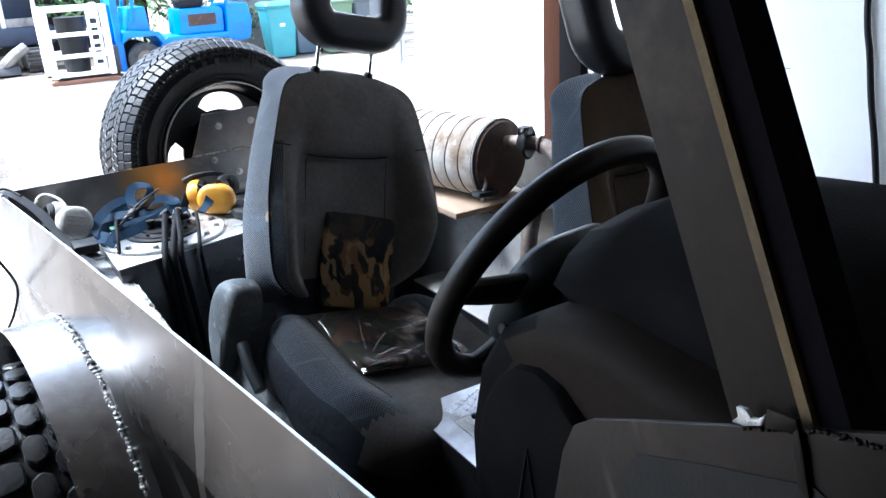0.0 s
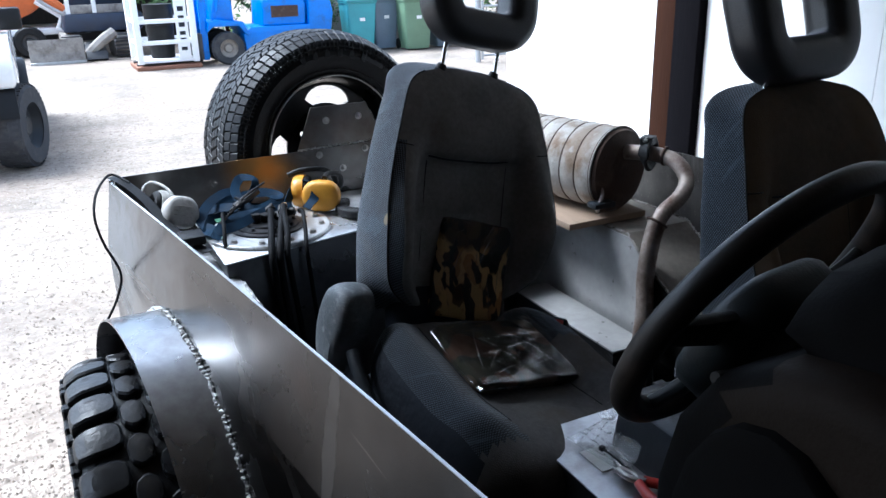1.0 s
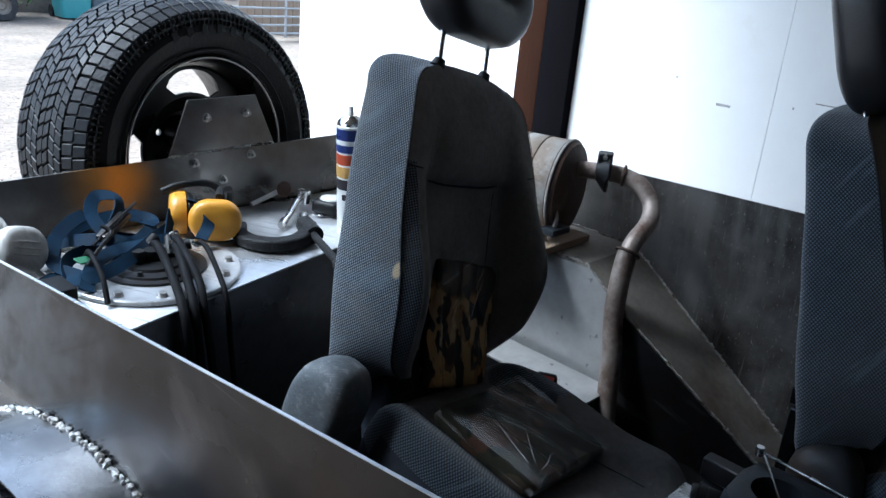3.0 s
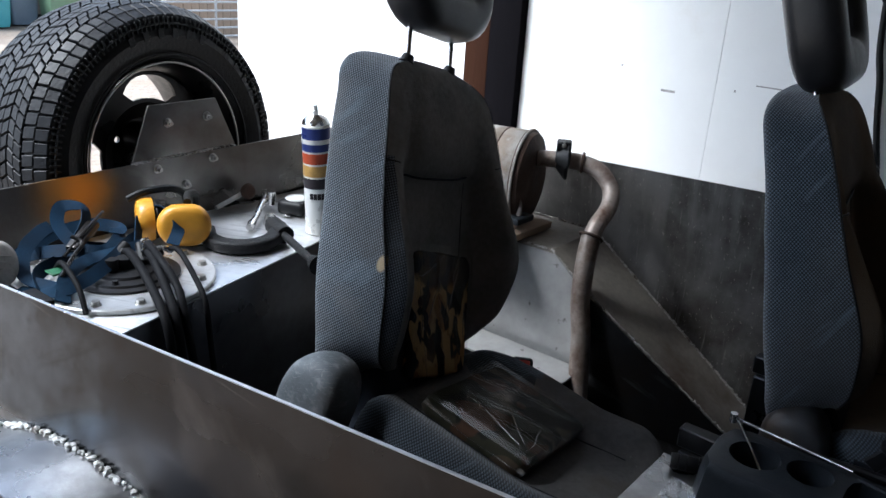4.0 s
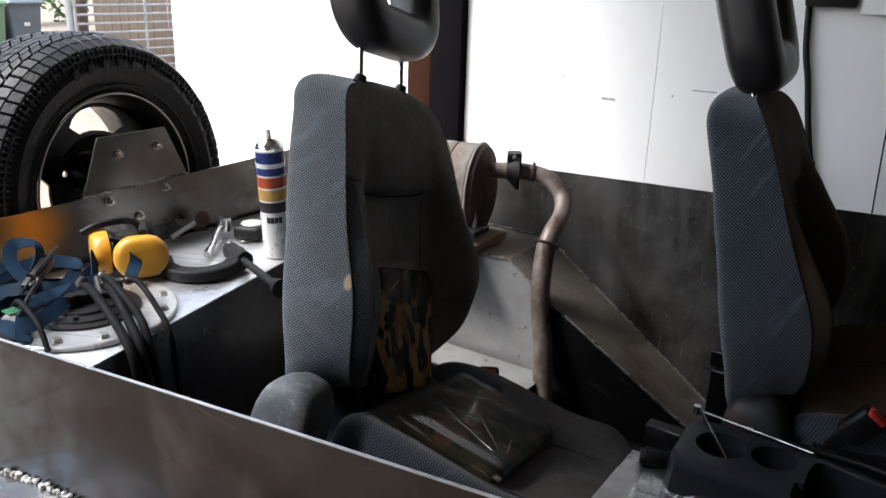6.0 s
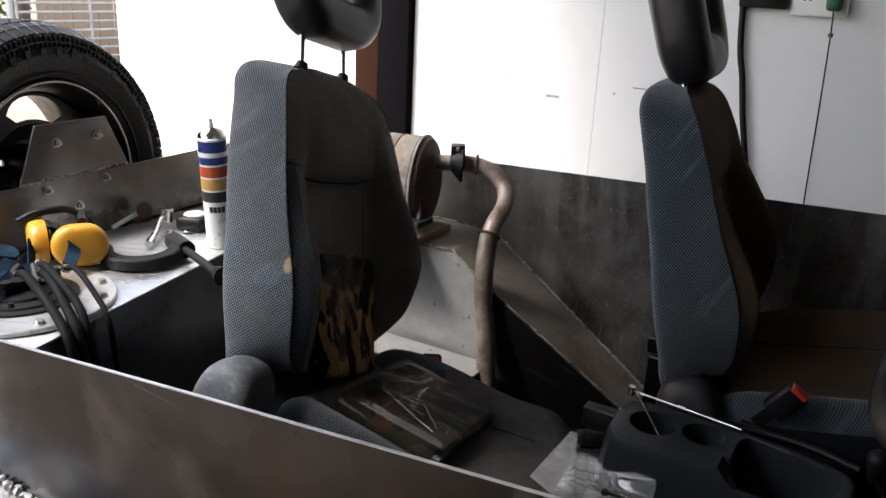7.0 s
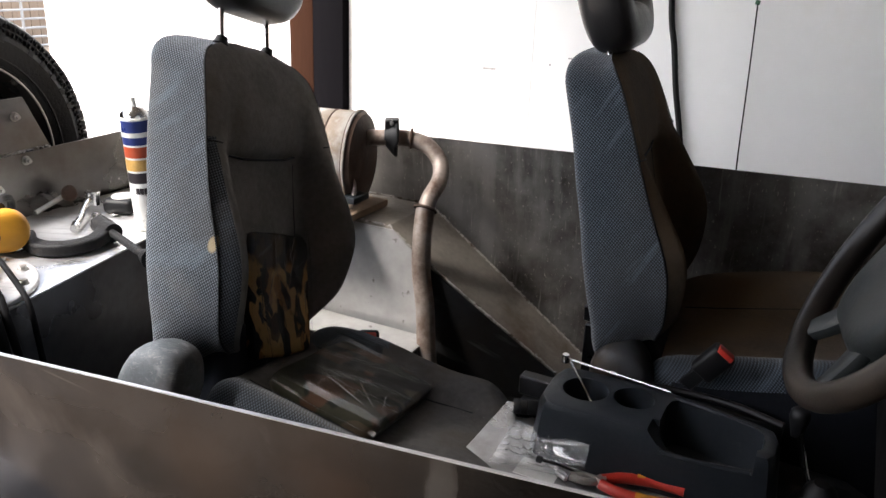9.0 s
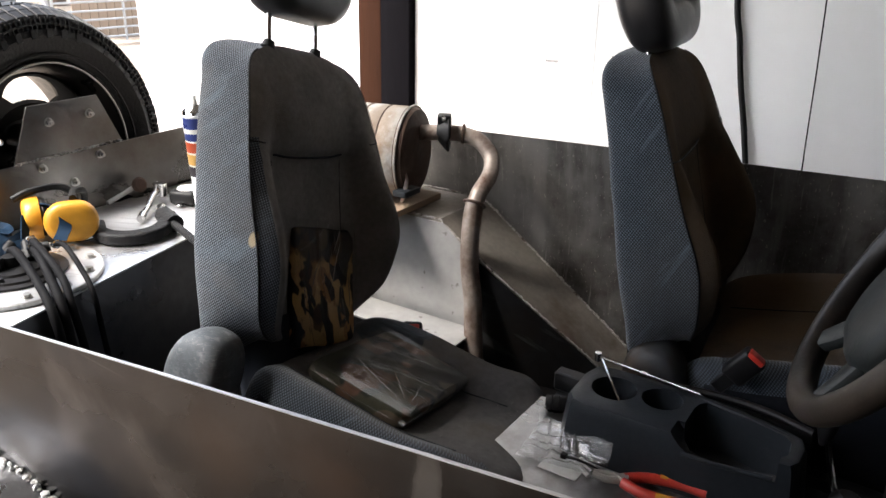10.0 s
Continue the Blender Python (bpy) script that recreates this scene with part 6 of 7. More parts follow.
hose([(0.635, 2.262, 1.125), (0.620, 2.21, 1.13), (0.595, 2.10, 1.10), (0.578, 2.05, 1.055), (0.586, 2.04, 0.95), (0.598, 2.035, 0.80), (0.605, 2.035, 0.64)], 0.0075, "black fuel hose hanging over the tank edge")
hose([(0.675, 2.255, 1.105), (0.668, 2.20, 1.118), (0.648, 2.12, 1.092), (0.632, 2.066, 1.06), (0.637, 2.060, 0.96), (0.645, 2.05, 0.80), (0.65, 2.05, 0.64)], 0.0055, "thin black fuel hose hanging over the tank edge")
hose([(0.49, 2.33, 1.09), (0.47, 2.26, 1.125), (0.455, 2.18, 1.11), (0.445, 2.14, 1.075)], 0.005, "thin black hose loop on the tank", False)


# ear defenders
def ear_cup(m, shell, cushion, parent, label):
    bm = bmesh.new()
    add_loft(bm, [[(a * k, b * k, z) for a, b in rrect(0.11, 0.088, 0.042, 6)] for z, k in ((0.0, 0.98), (0.012, 1.0), (0.024, 0.97), (0.031, 0.88), (0.034, 0.7), (0.035, 0.35))])
    c = part("cup", bm, shell, parent, label, m=m, angle=60)
    bm = bmesh.new()
    add_sweep(bm, [(a, b, -0.006) for a, b in rrect(0.078, 0.058, 0.028, 6)], circle(0.011, 8), closed=True)
    part("cushion", bm, cushion, c)
    return c


muffs = thing("ear_defenders", "yellow ear defenders with black headband", "ear defenders")
ear_cup(frame_of((0.83, -0.55, 0.0), (0.05, 0.1, 0.99), (0.766, 2.326, 1.118)), YELLOW, BLACK_PLASTIC, muffs, "scuffed yellow ear cup")
ear_cup(frame_of((-0.45, -0.89, 0.0), (0.05, 0.1, 0.99), (0.738, 2.398, 1.118)), YELLOW, BLACK_PLASTIC, muffs, "scuffed yellow ear cup")
part("badge", box((-0.007, -0.006, 0.0), (0.007, 0.006, 0.0012), 0.0005, 1, frame_of((0.83, -0.55, 0.0), (0.05, 0.1, 0.99), (0.779, 2.316, 1.108)) @ Matrix.Translation((0, 0, 0.031))), RED, muffs)
part("headband", tube([(0.775, 2.325, 1.165), (0.80, 2.36, 1.168), (0.84, 2.39, 1.155), (0.852, 2.41, 1.12), (0.835, 2.42, 1.09)], 0.008, 8), BLACK_PLASTIC, muffs, "black sprung headband")
part("headband", tube([(0.700, 2.43, 1.160), (0.735, 2.42, 1.172), (0.79, 2.41, 1.172), (0.83, 2.42, 1.15), (0.845, 2.425, 1.11)], 0.008, 8), BLACK_PLASTIC, muffs)
part("wire", tube([(0.745, 2.325, 1.078), (0.77, 2.30, 1.074), (0.81, 2.30, 1.076), (0.84, 2.33, 1.085)], 0.002, 6), BLACK_PLASTIC, muffs)

GRUBBY = mat("grubby_plastic", (0.46, 0.45, 0.43), 0.5, 0, 0.2, 14, tint=(0.18, 0.17, 0.15), tint_scale=22, tint_at=(0.5, 0.75))
white = thing("ear_defenders", "grubby white ear defenders by the tub corner", "ear defenders")
WM = frame_of((0.95, 0.15, -0.3), (0.25, 0.45, 0.85), (0.372, 2.340, 1.122)) @ Matrix.Diagonal((0.86, 0.98, 1.05, 1.0))
ear_cup(WM, GRUBBY, BLACK_PLASTIC, white, "grubby white ear cup")
for k in (-0.012, 0.0, 0.012):
    part("rib", tube([WM @ Vector((-0.03, k, 0.0335)), WM @ Vector((0.0, k, 0.0355)), WM @ Vector((0.03, k, 0.0335))], 0.002, 6), GRUBBY, white)
ear_cup(frame_of((-0.25, 0.75, -0.5), (0.2, 0.6, 0.75), (0.325, 2.40, 1.13)), GRUBBY, BLACK_PLASTIC, white, "grubby white ear cup")
part("headband", tube([(0.305, 2.41, 1.140), (0.300, 2.42, 1.175), (0.318, 2.425, 1.193), (0.342, 2.41, 1.190), (0.362, 2.385, 1.175), (0.372, 2.36, 1.150)], 0.0040, 8), GRUBBY, white, "grubby grey headband")

# black webbing and cord over the corner
web = thing("black_strap", "black webbing strap hung over the tub corner", "strap")


def ribbon(pts, w, t=0.0016, up=None, twist=0.0):
    bm = bmesh.new()
    P = smooth_path(pts, 10)
    rings = []
    n = len(P)
    for i, p in enumerate(P):
        T = (P[min(i + 1, n - 1)] - P[max(i - 1, 0)]).normalized()
        U = Vector(up if up is not None else (0, 0, 1))
        U = (U - T * U.dot(T)).normalized()
        if twist:
            U = Matrix.Rotation(twist * i / n, 3, T) @ U
        V = T.cross(U)
        rings.append([p + V * w / 2 + U * t / 2, p - V * w / 2 + U * t / 2, p - V * w / 2 - U * t / 2, p + V * w / 2 - U * t / 2])
    add_loft(bm, rings)
    return bm


part("webbing", ribbon([(0.232, 2.50, 1.205), (0.262, 2.44, 1.195), (0.30, 2.37, 1.16), (0.335, 2.28, 1.11), (0.37, 2.2, 1.085), (0.40, 2.13, 1.075)], 0.028), BLACK_PLASTIC, web)
part("buckle", box((0.345, 2.16, 1.085), (0.405, 2.23, 1.108), 0.004, 2), BLACK_PLASTIC, web)
cord = thing("power_cord", "black flex hanging over the tub corner outside", "cable")
part("flex", tube([(0.27, 2.43, 1.20), (0.235, 2.49, 1.213), (0.205, 2.42, 1.215), (0.175, 2.30, 1.205), (0.163, 2.227, 1.17), (0.175, 2.24, 1.10), (0.204, 2.293, 1.0), (0.185, 2.32, 0.92), (0.145, 2.327, 0.845), (0.135, 2.27, 0.80), (0.12, 2.21, 0.60), (0.10, 2.30, 0.30), (0.06, 2.5, 0.04), (-0.1, 2.7, 0.012), (-0.5, 2.6, 0.012)], 0.0034, 8), HOSE, cord)

# blue ratchet straps in a heap
BLUE_WEB = mat("blue_webbing", (0.0026, 0.0145, 0.034), 0.8, 0, 0.35, 20, 0.12, 300, spec=0.15, tint=(0.008, 0.028, 0.055), tint_scale=10, tint_at=(0.5, 0.75))
GREEN = mat("green_plastic", (0.018, 0.10, 0.045), 0.5, 0, 0.2, 10)
straps = thing("ratchet_strap", "blue ratchet strap heaped in loose loops", "strap")
B = TZ + 0.026
loops = [
    [(0.42, 2.24, B - 0.01), (0.45, 2.31, B + 0.005), (0.52, 2.35, B + 0.01), (0.58, 2.39, B + 0.06), (0.60, 2.42, B + 0.11), (0.565, 2.44, B + 0.12), (0.54, 2.41, B + 0.08), (0.55, 2.36, B + 0.03), (0.60, 2.33, B + 0.01)],
    [(0.66, 2.33, B + 0.005), (0.69, 2.37, B + 0.05), (0.725, 2.38, B + 0.085), (0.745, 2.35, B + 0.085), (0.735, 2.30, B + 0.05), (0.70, 2.27, B + 0.015)],
    [(0.44, 2.35, B - 0.01), (0.48, 2.42, B + 0.03), (0.54, 2.44, B + 0.06), (0.50, 2.40, B + 0.075), (0.45, 2.36, B + 0.05), (0.42, 2.30, B + 0.01), (0.44, 2.24, B)],
    [(0.40, 2.29, B - 0.015), (0.43, 2.22, B), (0.49, 2.22, B + 0.01), (0.56, 2.25, B + 0.03), (0.63, 2.32, B + 0.02), (0.68, 2.36, B + 0.015)],
    [(0.41, 2.36, B - 0.01), (0.46, 2.38, B + 0.02), (0.52, 2.33, B + 0.04), (0.57, 2.30, B + 0.03), (0.63, 2.35, B + 0.03), (0.66, 2.41, B + 0.02)],
    [(0.47, 2.44, B - 0.01), (0.55, 2.46, B + 0.02), (0.62, 2.44, B + 0.04), (0.66, 2.40, B + 0.03), (0.63, 2.36, B + 0.04)],
    [(0.43, 2.19, B - 0.015), (0.47, 2.25, B + 0.012), (0.53, 2.29, B + 0.02), (0.60, 2.28, B + 0.03), (0.67, 2.30, B + 0.02)],
]
ups = [(0.3, -0.8, 0.5), (0.7, 0.3, 0.6), (0.4, -0.6, 0.6), (0.1, -0.5, 0.8), (-0.3, -0.5, 0.8), (0.0, -0.7, 0.6), (0.3, -0.2, 0.9)]
for pts, u in zip([[(x, y, B + (z - B) * 0.62) for x, y, z in p] for p in loops], ups):
    part("webbing", ribbon(pts, 0.026, 0.002, u, 0.5), BLUE_WEB, straps)
part("ratchet", box((-0.045, -0.013, -0.007), (0.045, 0.013, 0.007), 0.004, 2, frame_of((0.75, 0.5, 0.25), (-0.5, 0.8, 0.0), (0.555, 2.345, B + 0.04))), STEEL_IN, straps, "plated ratchet")
part("lever_bar", tube([(0.50, 2.315, B + 0.02), (0.55, 2.335, B + 0.05), (0.615, 2.375, B + 0.07)], 0.0032, 8), STEEL_IN, straps)
part("hook", tube([(0.46, 2.25, B + 0.01), (0.50, 2.28, B + 0.03), (0.53, 2.30, B + 0.045), (0.52, 2.32, B + 0.055)], 0.004, 8), STEEL_IN, straps)
part("tag", box((0.455, 2.27, B + 0.006), (0.495, 2.30, B + 0.010), 0.001, 1), GREEN, straps)

# G-clamp, ratchet, tape measure, can, knob
IRON = mat("black_iron", (0.014, 0.014, 0.015), 0.6, 0.2, 0.4, 20, 0.3, 200, spec=0.2, tint=(0.04, 0.035, 0.03), tint_scale=20, tint_at=(0.55, 0.75))
gc = thing("g_clamp", "black painted iron G-clamp with a screw", "clamp")
bm = bmesh.new()
add_sweep(bm, smooth_path([(0.838, 2.345, TZ + 0.013), (0.808, 2.295, TZ + 0.014), (0.806, 2.245, TZ + 0.015), (0.838, 2.205, TZ + 0.016), (0.885, 2.198, TZ + 0.017), (0.930, 2.222, TZ + 0.020), (0.955, 2.245, TZ + 0.024)], 10), lambda u: rrect(0.030 + 0.006 * math.sin(math.pi * u), 0.026, 0.007, 3), up=(0, 0, 1))
part("frame", bm, IRON, gc, "black iron frame", angle=50)
part("boss", cyl((0.952, 2.262, TZ + 0.024), (0.930, 2.195, TZ + 0.022), 0.020), IRON, gc)
part("screw", cyl((0.958, 2.285, TZ + 0.025), (0.872, 2.040, TZ + 0.020), 0.0085), IRON, gc, "dull threaded screw")
part("swivel", cyl((0.874, 2.045, TZ + 0.020), (0.866, 2.020, TZ + 0.020), 0.014, 0.020), IRON, gc)
rat = thing("socket_ratchet", "chrome socket ratchet lying on the tank", "ratchet")
part("handle", tube([(0.93, 2.315, TZ + 0.012), (0.97, 2.345, TZ + 0.018), (1.02, 2.385, TZ + 0.03), (1.055, 2.405, TZ + 0.035)], 0.0075, 10), CHROME, rat)
part("head", cyl((1.055, 2.405, TZ + 0.018), (1.057, 2.405, TZ + 0.05), 0.017), CHROME, rat)
part("socket", cyl((0.972, 2.30, TZ + 0.014), (0.995, 2.325, TZ + 0.014), 0.014), CHROME, rat)
part("grip", tube([(0.925, 2.31, TZ + 0.011), (0.945, 2.327, TZ + 0.014)], 0.010, 10), CHROME, rat)
tape = thing("tape_measure", "black and grey tape measure lying flat", "tape measure", pose(1.098, 2.352, TZ, 0, 0, 20))
part("case", box((-0.036, -0.036, 0.0), (0.036, 0.036, 0.036), 0.012, 3), BLACK_PLASTIC, tape)
part("face", revolve([(0.0, 0.0), (0.027, 0.0), (0.025, 0.003), (0.0, 0.004)], 28, Matrix.Translation((0, 0, 0.036))), PALE, tape, "grey round label")
part("hook", box((-0.05, -0.01, 0.004), (-0.036, 0.01, 0.007), 0.001, 1), CHROME, tape)
knob = thing("drain_cock", "rusty brass cock by the tail sheet", "valve")
part("body", revolve([(0.0, 0.0), (0.018, 0.0), (0.02, 0.008), (0.014, 0.014), (0.0, 0.014)], 20, frame_of((1, 0, 0.3), (0, 0.3, 1), (1.045, 2.475, TZ + 0.035))), RUST, knob)
part("arm", tube([(1.035, 2.48, TZ + 0.03), (0.99, 2.475, TZ + 0.02), (0.95, 2.47, TZ + 0.012)], 0.006, 8), BOLT, knob)

can = thing("spray_can", "blue and white aerosol can without its cap", "spray can", pose(1.046, 2.212, TZ + 0.001, 0, -3.5, 0) @ Matrix.Diagonal((0.96, 0.96, 1.12, 1.0)))
CAN_WHITE = mat("can_white", (0.7, 0.7, 0.68), 0.35, 0.2, 0.06, 20)
CAN_BLUE = mat("can_blue", (0.025, 0.04, 0.16), 0.35, 0.2, 0.1, 20)
CAN_RED = mat("can_red", (0.4, 0.07, 0.03), 0.35, 0.2, 0.1, 20)
CAN_DARK = mat("can_dark", (0.03, 0.025, 0.03), 0.35, 0.2, 0.1, 20)
CAN_GOLD = mat("can_gold", (0.5, 0.3, 0.09), 0.4, 0.2, 0.3, 40)
r = 0.0325
part("body", revolve([(0.0, 0.0), (r - 0.002, 0.0), (r + 0.0008, 0.003), (r, 0.006), (r, 0.222), (r + 0.0008, 0.225), (r - 0.001, 0.227)], 40), CAN_WHITE, can)
for z0, z1, m_ in ((0.175, 0.221, CAN_BLUE), (0.150, 0.171, CAN_RED), (0.124, 0.146, CAN_GOLD), (0.099, 0.120, CAN_DARK)):
    part("label_band", revolve([(r, z0), (r + 0.0005, z0), (r + 0.0005, z1), (r, z1)], 40), m_, can)
part("label_bar", revolve([(r, 0.19), (r + 0.001, 0.19), (r + 0.001, 0.199), (r, 0.199)], 40), CAN_WHITE, can)
for k in range(4):
    a = radians(200 + 16 * k)
    part("label_mark", box((-0.004, -0.0006, 0), (0.004, 0.0006, 0.012), 0, 1, Matrix.Translation((math.cos(a) * (r + 0.0008), math.sin(a) * (r + 0.0008), 0.078)) @ Matrix.Rotation(a + math.pi / 2, 4, "Z")), CAN_DARK, can)
part("shoulder", revolve([(r - 0.001, 0.227), (0.030, 0.233), (0.022, 0.240), (0.014, 0.243), (0.0125, 0.245), (0.0, 0.246)], 32), CHROME, can, "bright metal shoulder")
part("nozzle", revolve([(0.0065, 0.244), (0.0065, 0.252), (0.0055, 0.253), (0.0055, 0.262), (0.0, 0.2625)], 20), PALE, can, "pale nozzle")

# ---- fittings on the white wall ----
flex = thing("wall_cable", "thick black cable hanging down the white wall", "cable")
part("cable", tube([(2.422, 1.47, 3.2), (2.422, 1.452, 2.2), (2.422, 1.425, 1.6), (2.42, 1.395, 1.42), (2.42, 1.373, 1.29), (2.42, 1.343, 1.15), (2.415, 1.30, 0.9), (2.39, 1.22, 0.3), (2.3, 1.1, 0.02)], 0.0095, 10), BLACK_PLASTIC, flex)
socket = thing("wall_socket", "white double socket with a green plug", "socket", pose(2.436, 1.215, 1.665))
part("plate", box((-0.03, -0.075, -0.045), (0.0, 0.075, 0.045), 0.004, 2), WHITE_PAINT, socket)
for y in (0.025, 0.042):
    part("slot", box((-0.0308, y - 0.003, -0.004), (-0.0298, y + 0.003, 0.002)), BLACK_PLASTIC, socket)
part("plug", box((-0.068, -0.064, -0.028), (-0.031, -0.02, 0.022), 0.012, 3), GREEN, socket, "green plug")
lead = thing("extension_lead", "thin lead with green ties from the plug", "cable")
part("lead", tube([(2.385, 1.173, 1.64), (2.40, 1.17, 1.56), (2.415, 1.165, 1.35), (2.42, 1.158, 1.07), (2.41, 1.14, 0.7), (2.38, 1.0, 0.1), (2.2, 0.8, 0.02)], 0.0022, 8), HOSE, lead)
part("tie", cyl((2.40, 1.171, 1.565), (2.401, 1.17, 1.577), 0.007), GREEN, lead, "green tie")
box_ = thing("junction_box", "black electrical box on the white wall", "electrical box", pose(2.436, 1.375, 1.69))
part("case", box((-0.05, -0.075, -0.055), (0.0, 0.06, 0.06), 0.008, 2), BLACK_PLASTIC, box_)
scratch = thing("wall_marks", "dark scuffs and scratches on the white boards", "mark")
MARK = mat("scuff", (0.32, 0.31, 0.3), 0.8, 0, 0.3, 60)
for y0, y1, z0, z1 in ((1.66, 1.74, 1.358, 1.362), (2.0, 2.05, 1.297, 1.305), (1.80, 1.805, 1.33, 1.338), (2.20, 2.207, 1.36, 1.366), (1.65, 1.66, 1.21, 1.216)):
    part("scuff", box((2.4352, y0, z0), (2.4362, y1, z1)), MARK, scratch)

# ---- the yard ----
BLUE = mat("forklift_blue", (0.012, 0.17, 0.62), 0.4, 0, 0.2, 4, tint=(0.03, 0.09, 0.25), tint_scale=5, tint_at=(0.55, 0.75))
ORANGE = mat("machine_orange", (0.55, 0.13, 0.03), 0.5, 0, 0.2, 4, tint=(0.3, 0.1, 0.05), tint_scale=5, tint_at=(0.55, 0.8))
DARK_METAL = mat("dark_metal", (0.05, 0.05, 0.052), 0.6, 0.4, 0.3, 6)
GALV = mat("galvanised", (0.42, 0.43, 0.44), 0.5, 0.7, 0.2, 8)
TEAL = mat("teal_plastic", (0.07, 0.30, 0.33), 0.5, 0, 0.12, 4)
SLATE = mat("slate_plastic", (0.14, 0.18, 0.23), 0.5, 0, 0.12, 4)
BIN_GREEN = mat("bin_green", (0.15, 0.24, 0.15), 0.5, 0, 0.12, 4)
BIN_GREY = mat("bin_grey", (0.12, 0.15, 0.18), 0.5, 0, 0.12, 4)
FENCE = mat("fence_timber", (0.30, 0.23, 0.17), 0.85, 0, 0.25, 3, 0.2, 40, stretch=(4, 4, 0.4))
STONE = mat("render_wall", (0.33, 0.30, 0.27), 0.9, 0, 0.3, 2, 0.5, 20, tint=(0.2, 0.17, 0.14), tint_scale=1.2, tint_at=(0.5, 0.7))
LEAF = mat("foliage", (0.06, 0.12, 0.03), 0.7, 0, 0.4, 5, island=0.45)
BARK = mat("bark", (0.12, 0.09, 0.07), 0.9, 0, 0.3, 8, 0.5, 20)
CAR_WHITE = mat("car_white", (0.75, 0.75, 0.74), 0.25, 0, 0.03, 3, coat=0.5)
GLASS_DARK = mat("dark_glass", (0.02, 0.025, 0.03), 0.05, 0, 0.1, 3)
PALLET = mat("pallet_brown", (0.22, 0.10, 0.06), 0.8, 0, 0.25, 6, 0.2, 40)

# scattered stones on the gravel
rs = np.random.RandomState(3)
V, FC = [], []
for _ in range(34000):
    d = rs.rand() ** 1.6
    y = 2.9 + 9.5 * d
    x = rs.uniform(-3.5, 3.0) * (0.5 + 0.75 * d) - 0.1
    s = rs.uniform(0.003, 0.012) * (1.6 if rs.rand() > 0.94 else 1.0)
    o = len(V)
    a0 = rs.rand() * 6.28
    for k in range(5):
        a = a0 + k * 1.2566
        V.append((x + s * rs.uniform(0.7, 1.2) * math.cos(a), y + s * rs.uniform(0.7, 1.2) * math.sin(a), -0.002))
    V.append((x + s * rs.uniform(-0.3, 0.3), y + s * rs.uniform(-0.3, 0.3), s * rs.uniform(0.35, 0.75)))
    FC += [(o + k, o + (k + 1) % 5, o + 5) for k in range(5)]
me = bpy.data.meshes.new("gravel_stones")
me.from_pydata(V, [], FC)
me.materials.append(mat("stones", (0.25, 0.21, 0.175), 0.95, 0, 0.3, 20, island=0.45, spec=0.2))
tagged(new("gravel_stones", me), "loose pale stones scattered over the yard", "gravel", kind="stuff")


def wheel_at(parent, p, r, w, rim_mat=None, tyre_mat=None, steer=0.0, treads=0):
    m = frame_of((math.cos(radians(steer)), -math.sin(radians(steer)), 0), (0, 0, 1), p)
    wh = part("wheel", revolve([(r * 0.55, -w / 2), (r * 0.9, -w / 2), (r * 0.97, -w * 0.4), (r, -w * 0.25), (r, w * 0.25), (r * 0.97, w * 0.4), (r * 0.9, w / 2), (r * 0.55, w / 2)], 40, m), tyre_mat or RUBBER, parent, "worn black tyre")
    part("rim", revolve([(0.0, w * 0.28), (r * 0.22, w * 0.3), (r * 0.3, w * 0.15), (r * 0.48, w * 0.2), (r * 0.57, w * 0.46), (r * 0.57, -w * 0.46), (r * 0.45, -w * 0.2), (r * 0.3, -w * 0.15), (r * 0.2, -w * 0.3), (0.0, -w * 0.28)], 24, m), rim_mat or DARK_METAL, wh)
    if treads:
        bm = bmesh.new()
        for i in range(treads):
            turn = m @ Matrix.Rotation(2 * math.pi * i / treads, 4, "Z")
            for z0, z1, k in ((-0.46, -0.20, 0), (-0.15, 0.15, 0.5), (0.20, 0.46, 0)):
                add_box(bm, (r * 0.965, -r * 0.032, w * z0), (r * (1.015 if k else 0.998), r * 0.032, w * z1), 0, 1, turn @ Matrix.Rotation(2 * math.pi * k / treads, 4, "Z"))
        tagged(part("tread", bm, tyre_mat or RUBBER, wh, smooth=False), kind="stuff")
    return wh


DUSTY_RUBBER = mat("dusty_rubber", (0.045, 0.046, 0.050), 0.85, 0, 0.3, 10, 0.2, 60, spec=0.2, tint=(0.09, 0.085, 0.08), tint_scale=8, tint_at=(0.5, 0.75))

# forklift, seen from its side
fl = thing("forklift", "blue forklift truck with raised mast", "forklift")
FY = 15.45
wheel_at(fl, (3.29, FY - 0.42, 0.285), 0.285, 0.2, STEEL_DIRTY, DUSTY_RUBBER, 0.0, 30)
wheel_at(fl, (4.66, FY - 0.40, 0.235), 0.235, 0.17, STEEL_DIRTY, DUSTY_RUBBER, 0.0, 30)
wheel_at(fl, (3.29, FY + 0.42, 0.285), 0.285, 0.2)
wheel_at(fl, (4.66, FY + 0.40, 0.235), 0.235, 0.17)
part("chassis", prism([(3.62, 0.16), (4.35, 0.16), (4.42, 0.42), (4.55, 0.52), (4.95, 0.50), (5.02, 0.62), (3.72, 0.62), (3.58, 0.50)], FY - 0.45, FY + 0.45, "y", 0.02), BLUE, fl)
part("wing", prism([(2.95, 0.58), (3.05, 0.66), (3.50, 0.66), (3.62, 0.50), (3.68, 0.50), (3.58, 0.72), (3.10, 0.78), (2.98, 0.74)], FY - 0.52, FY + 0.52, "y", 0.01), BLUE, fl)
part("scuttle", prism([(3.05, 0.70), (3.45, 0.70), (3.42, 1.15), (3.12, 1.15)], FY - 0.4, FY + 0.4, "y", 0.02), BLUE, fl)
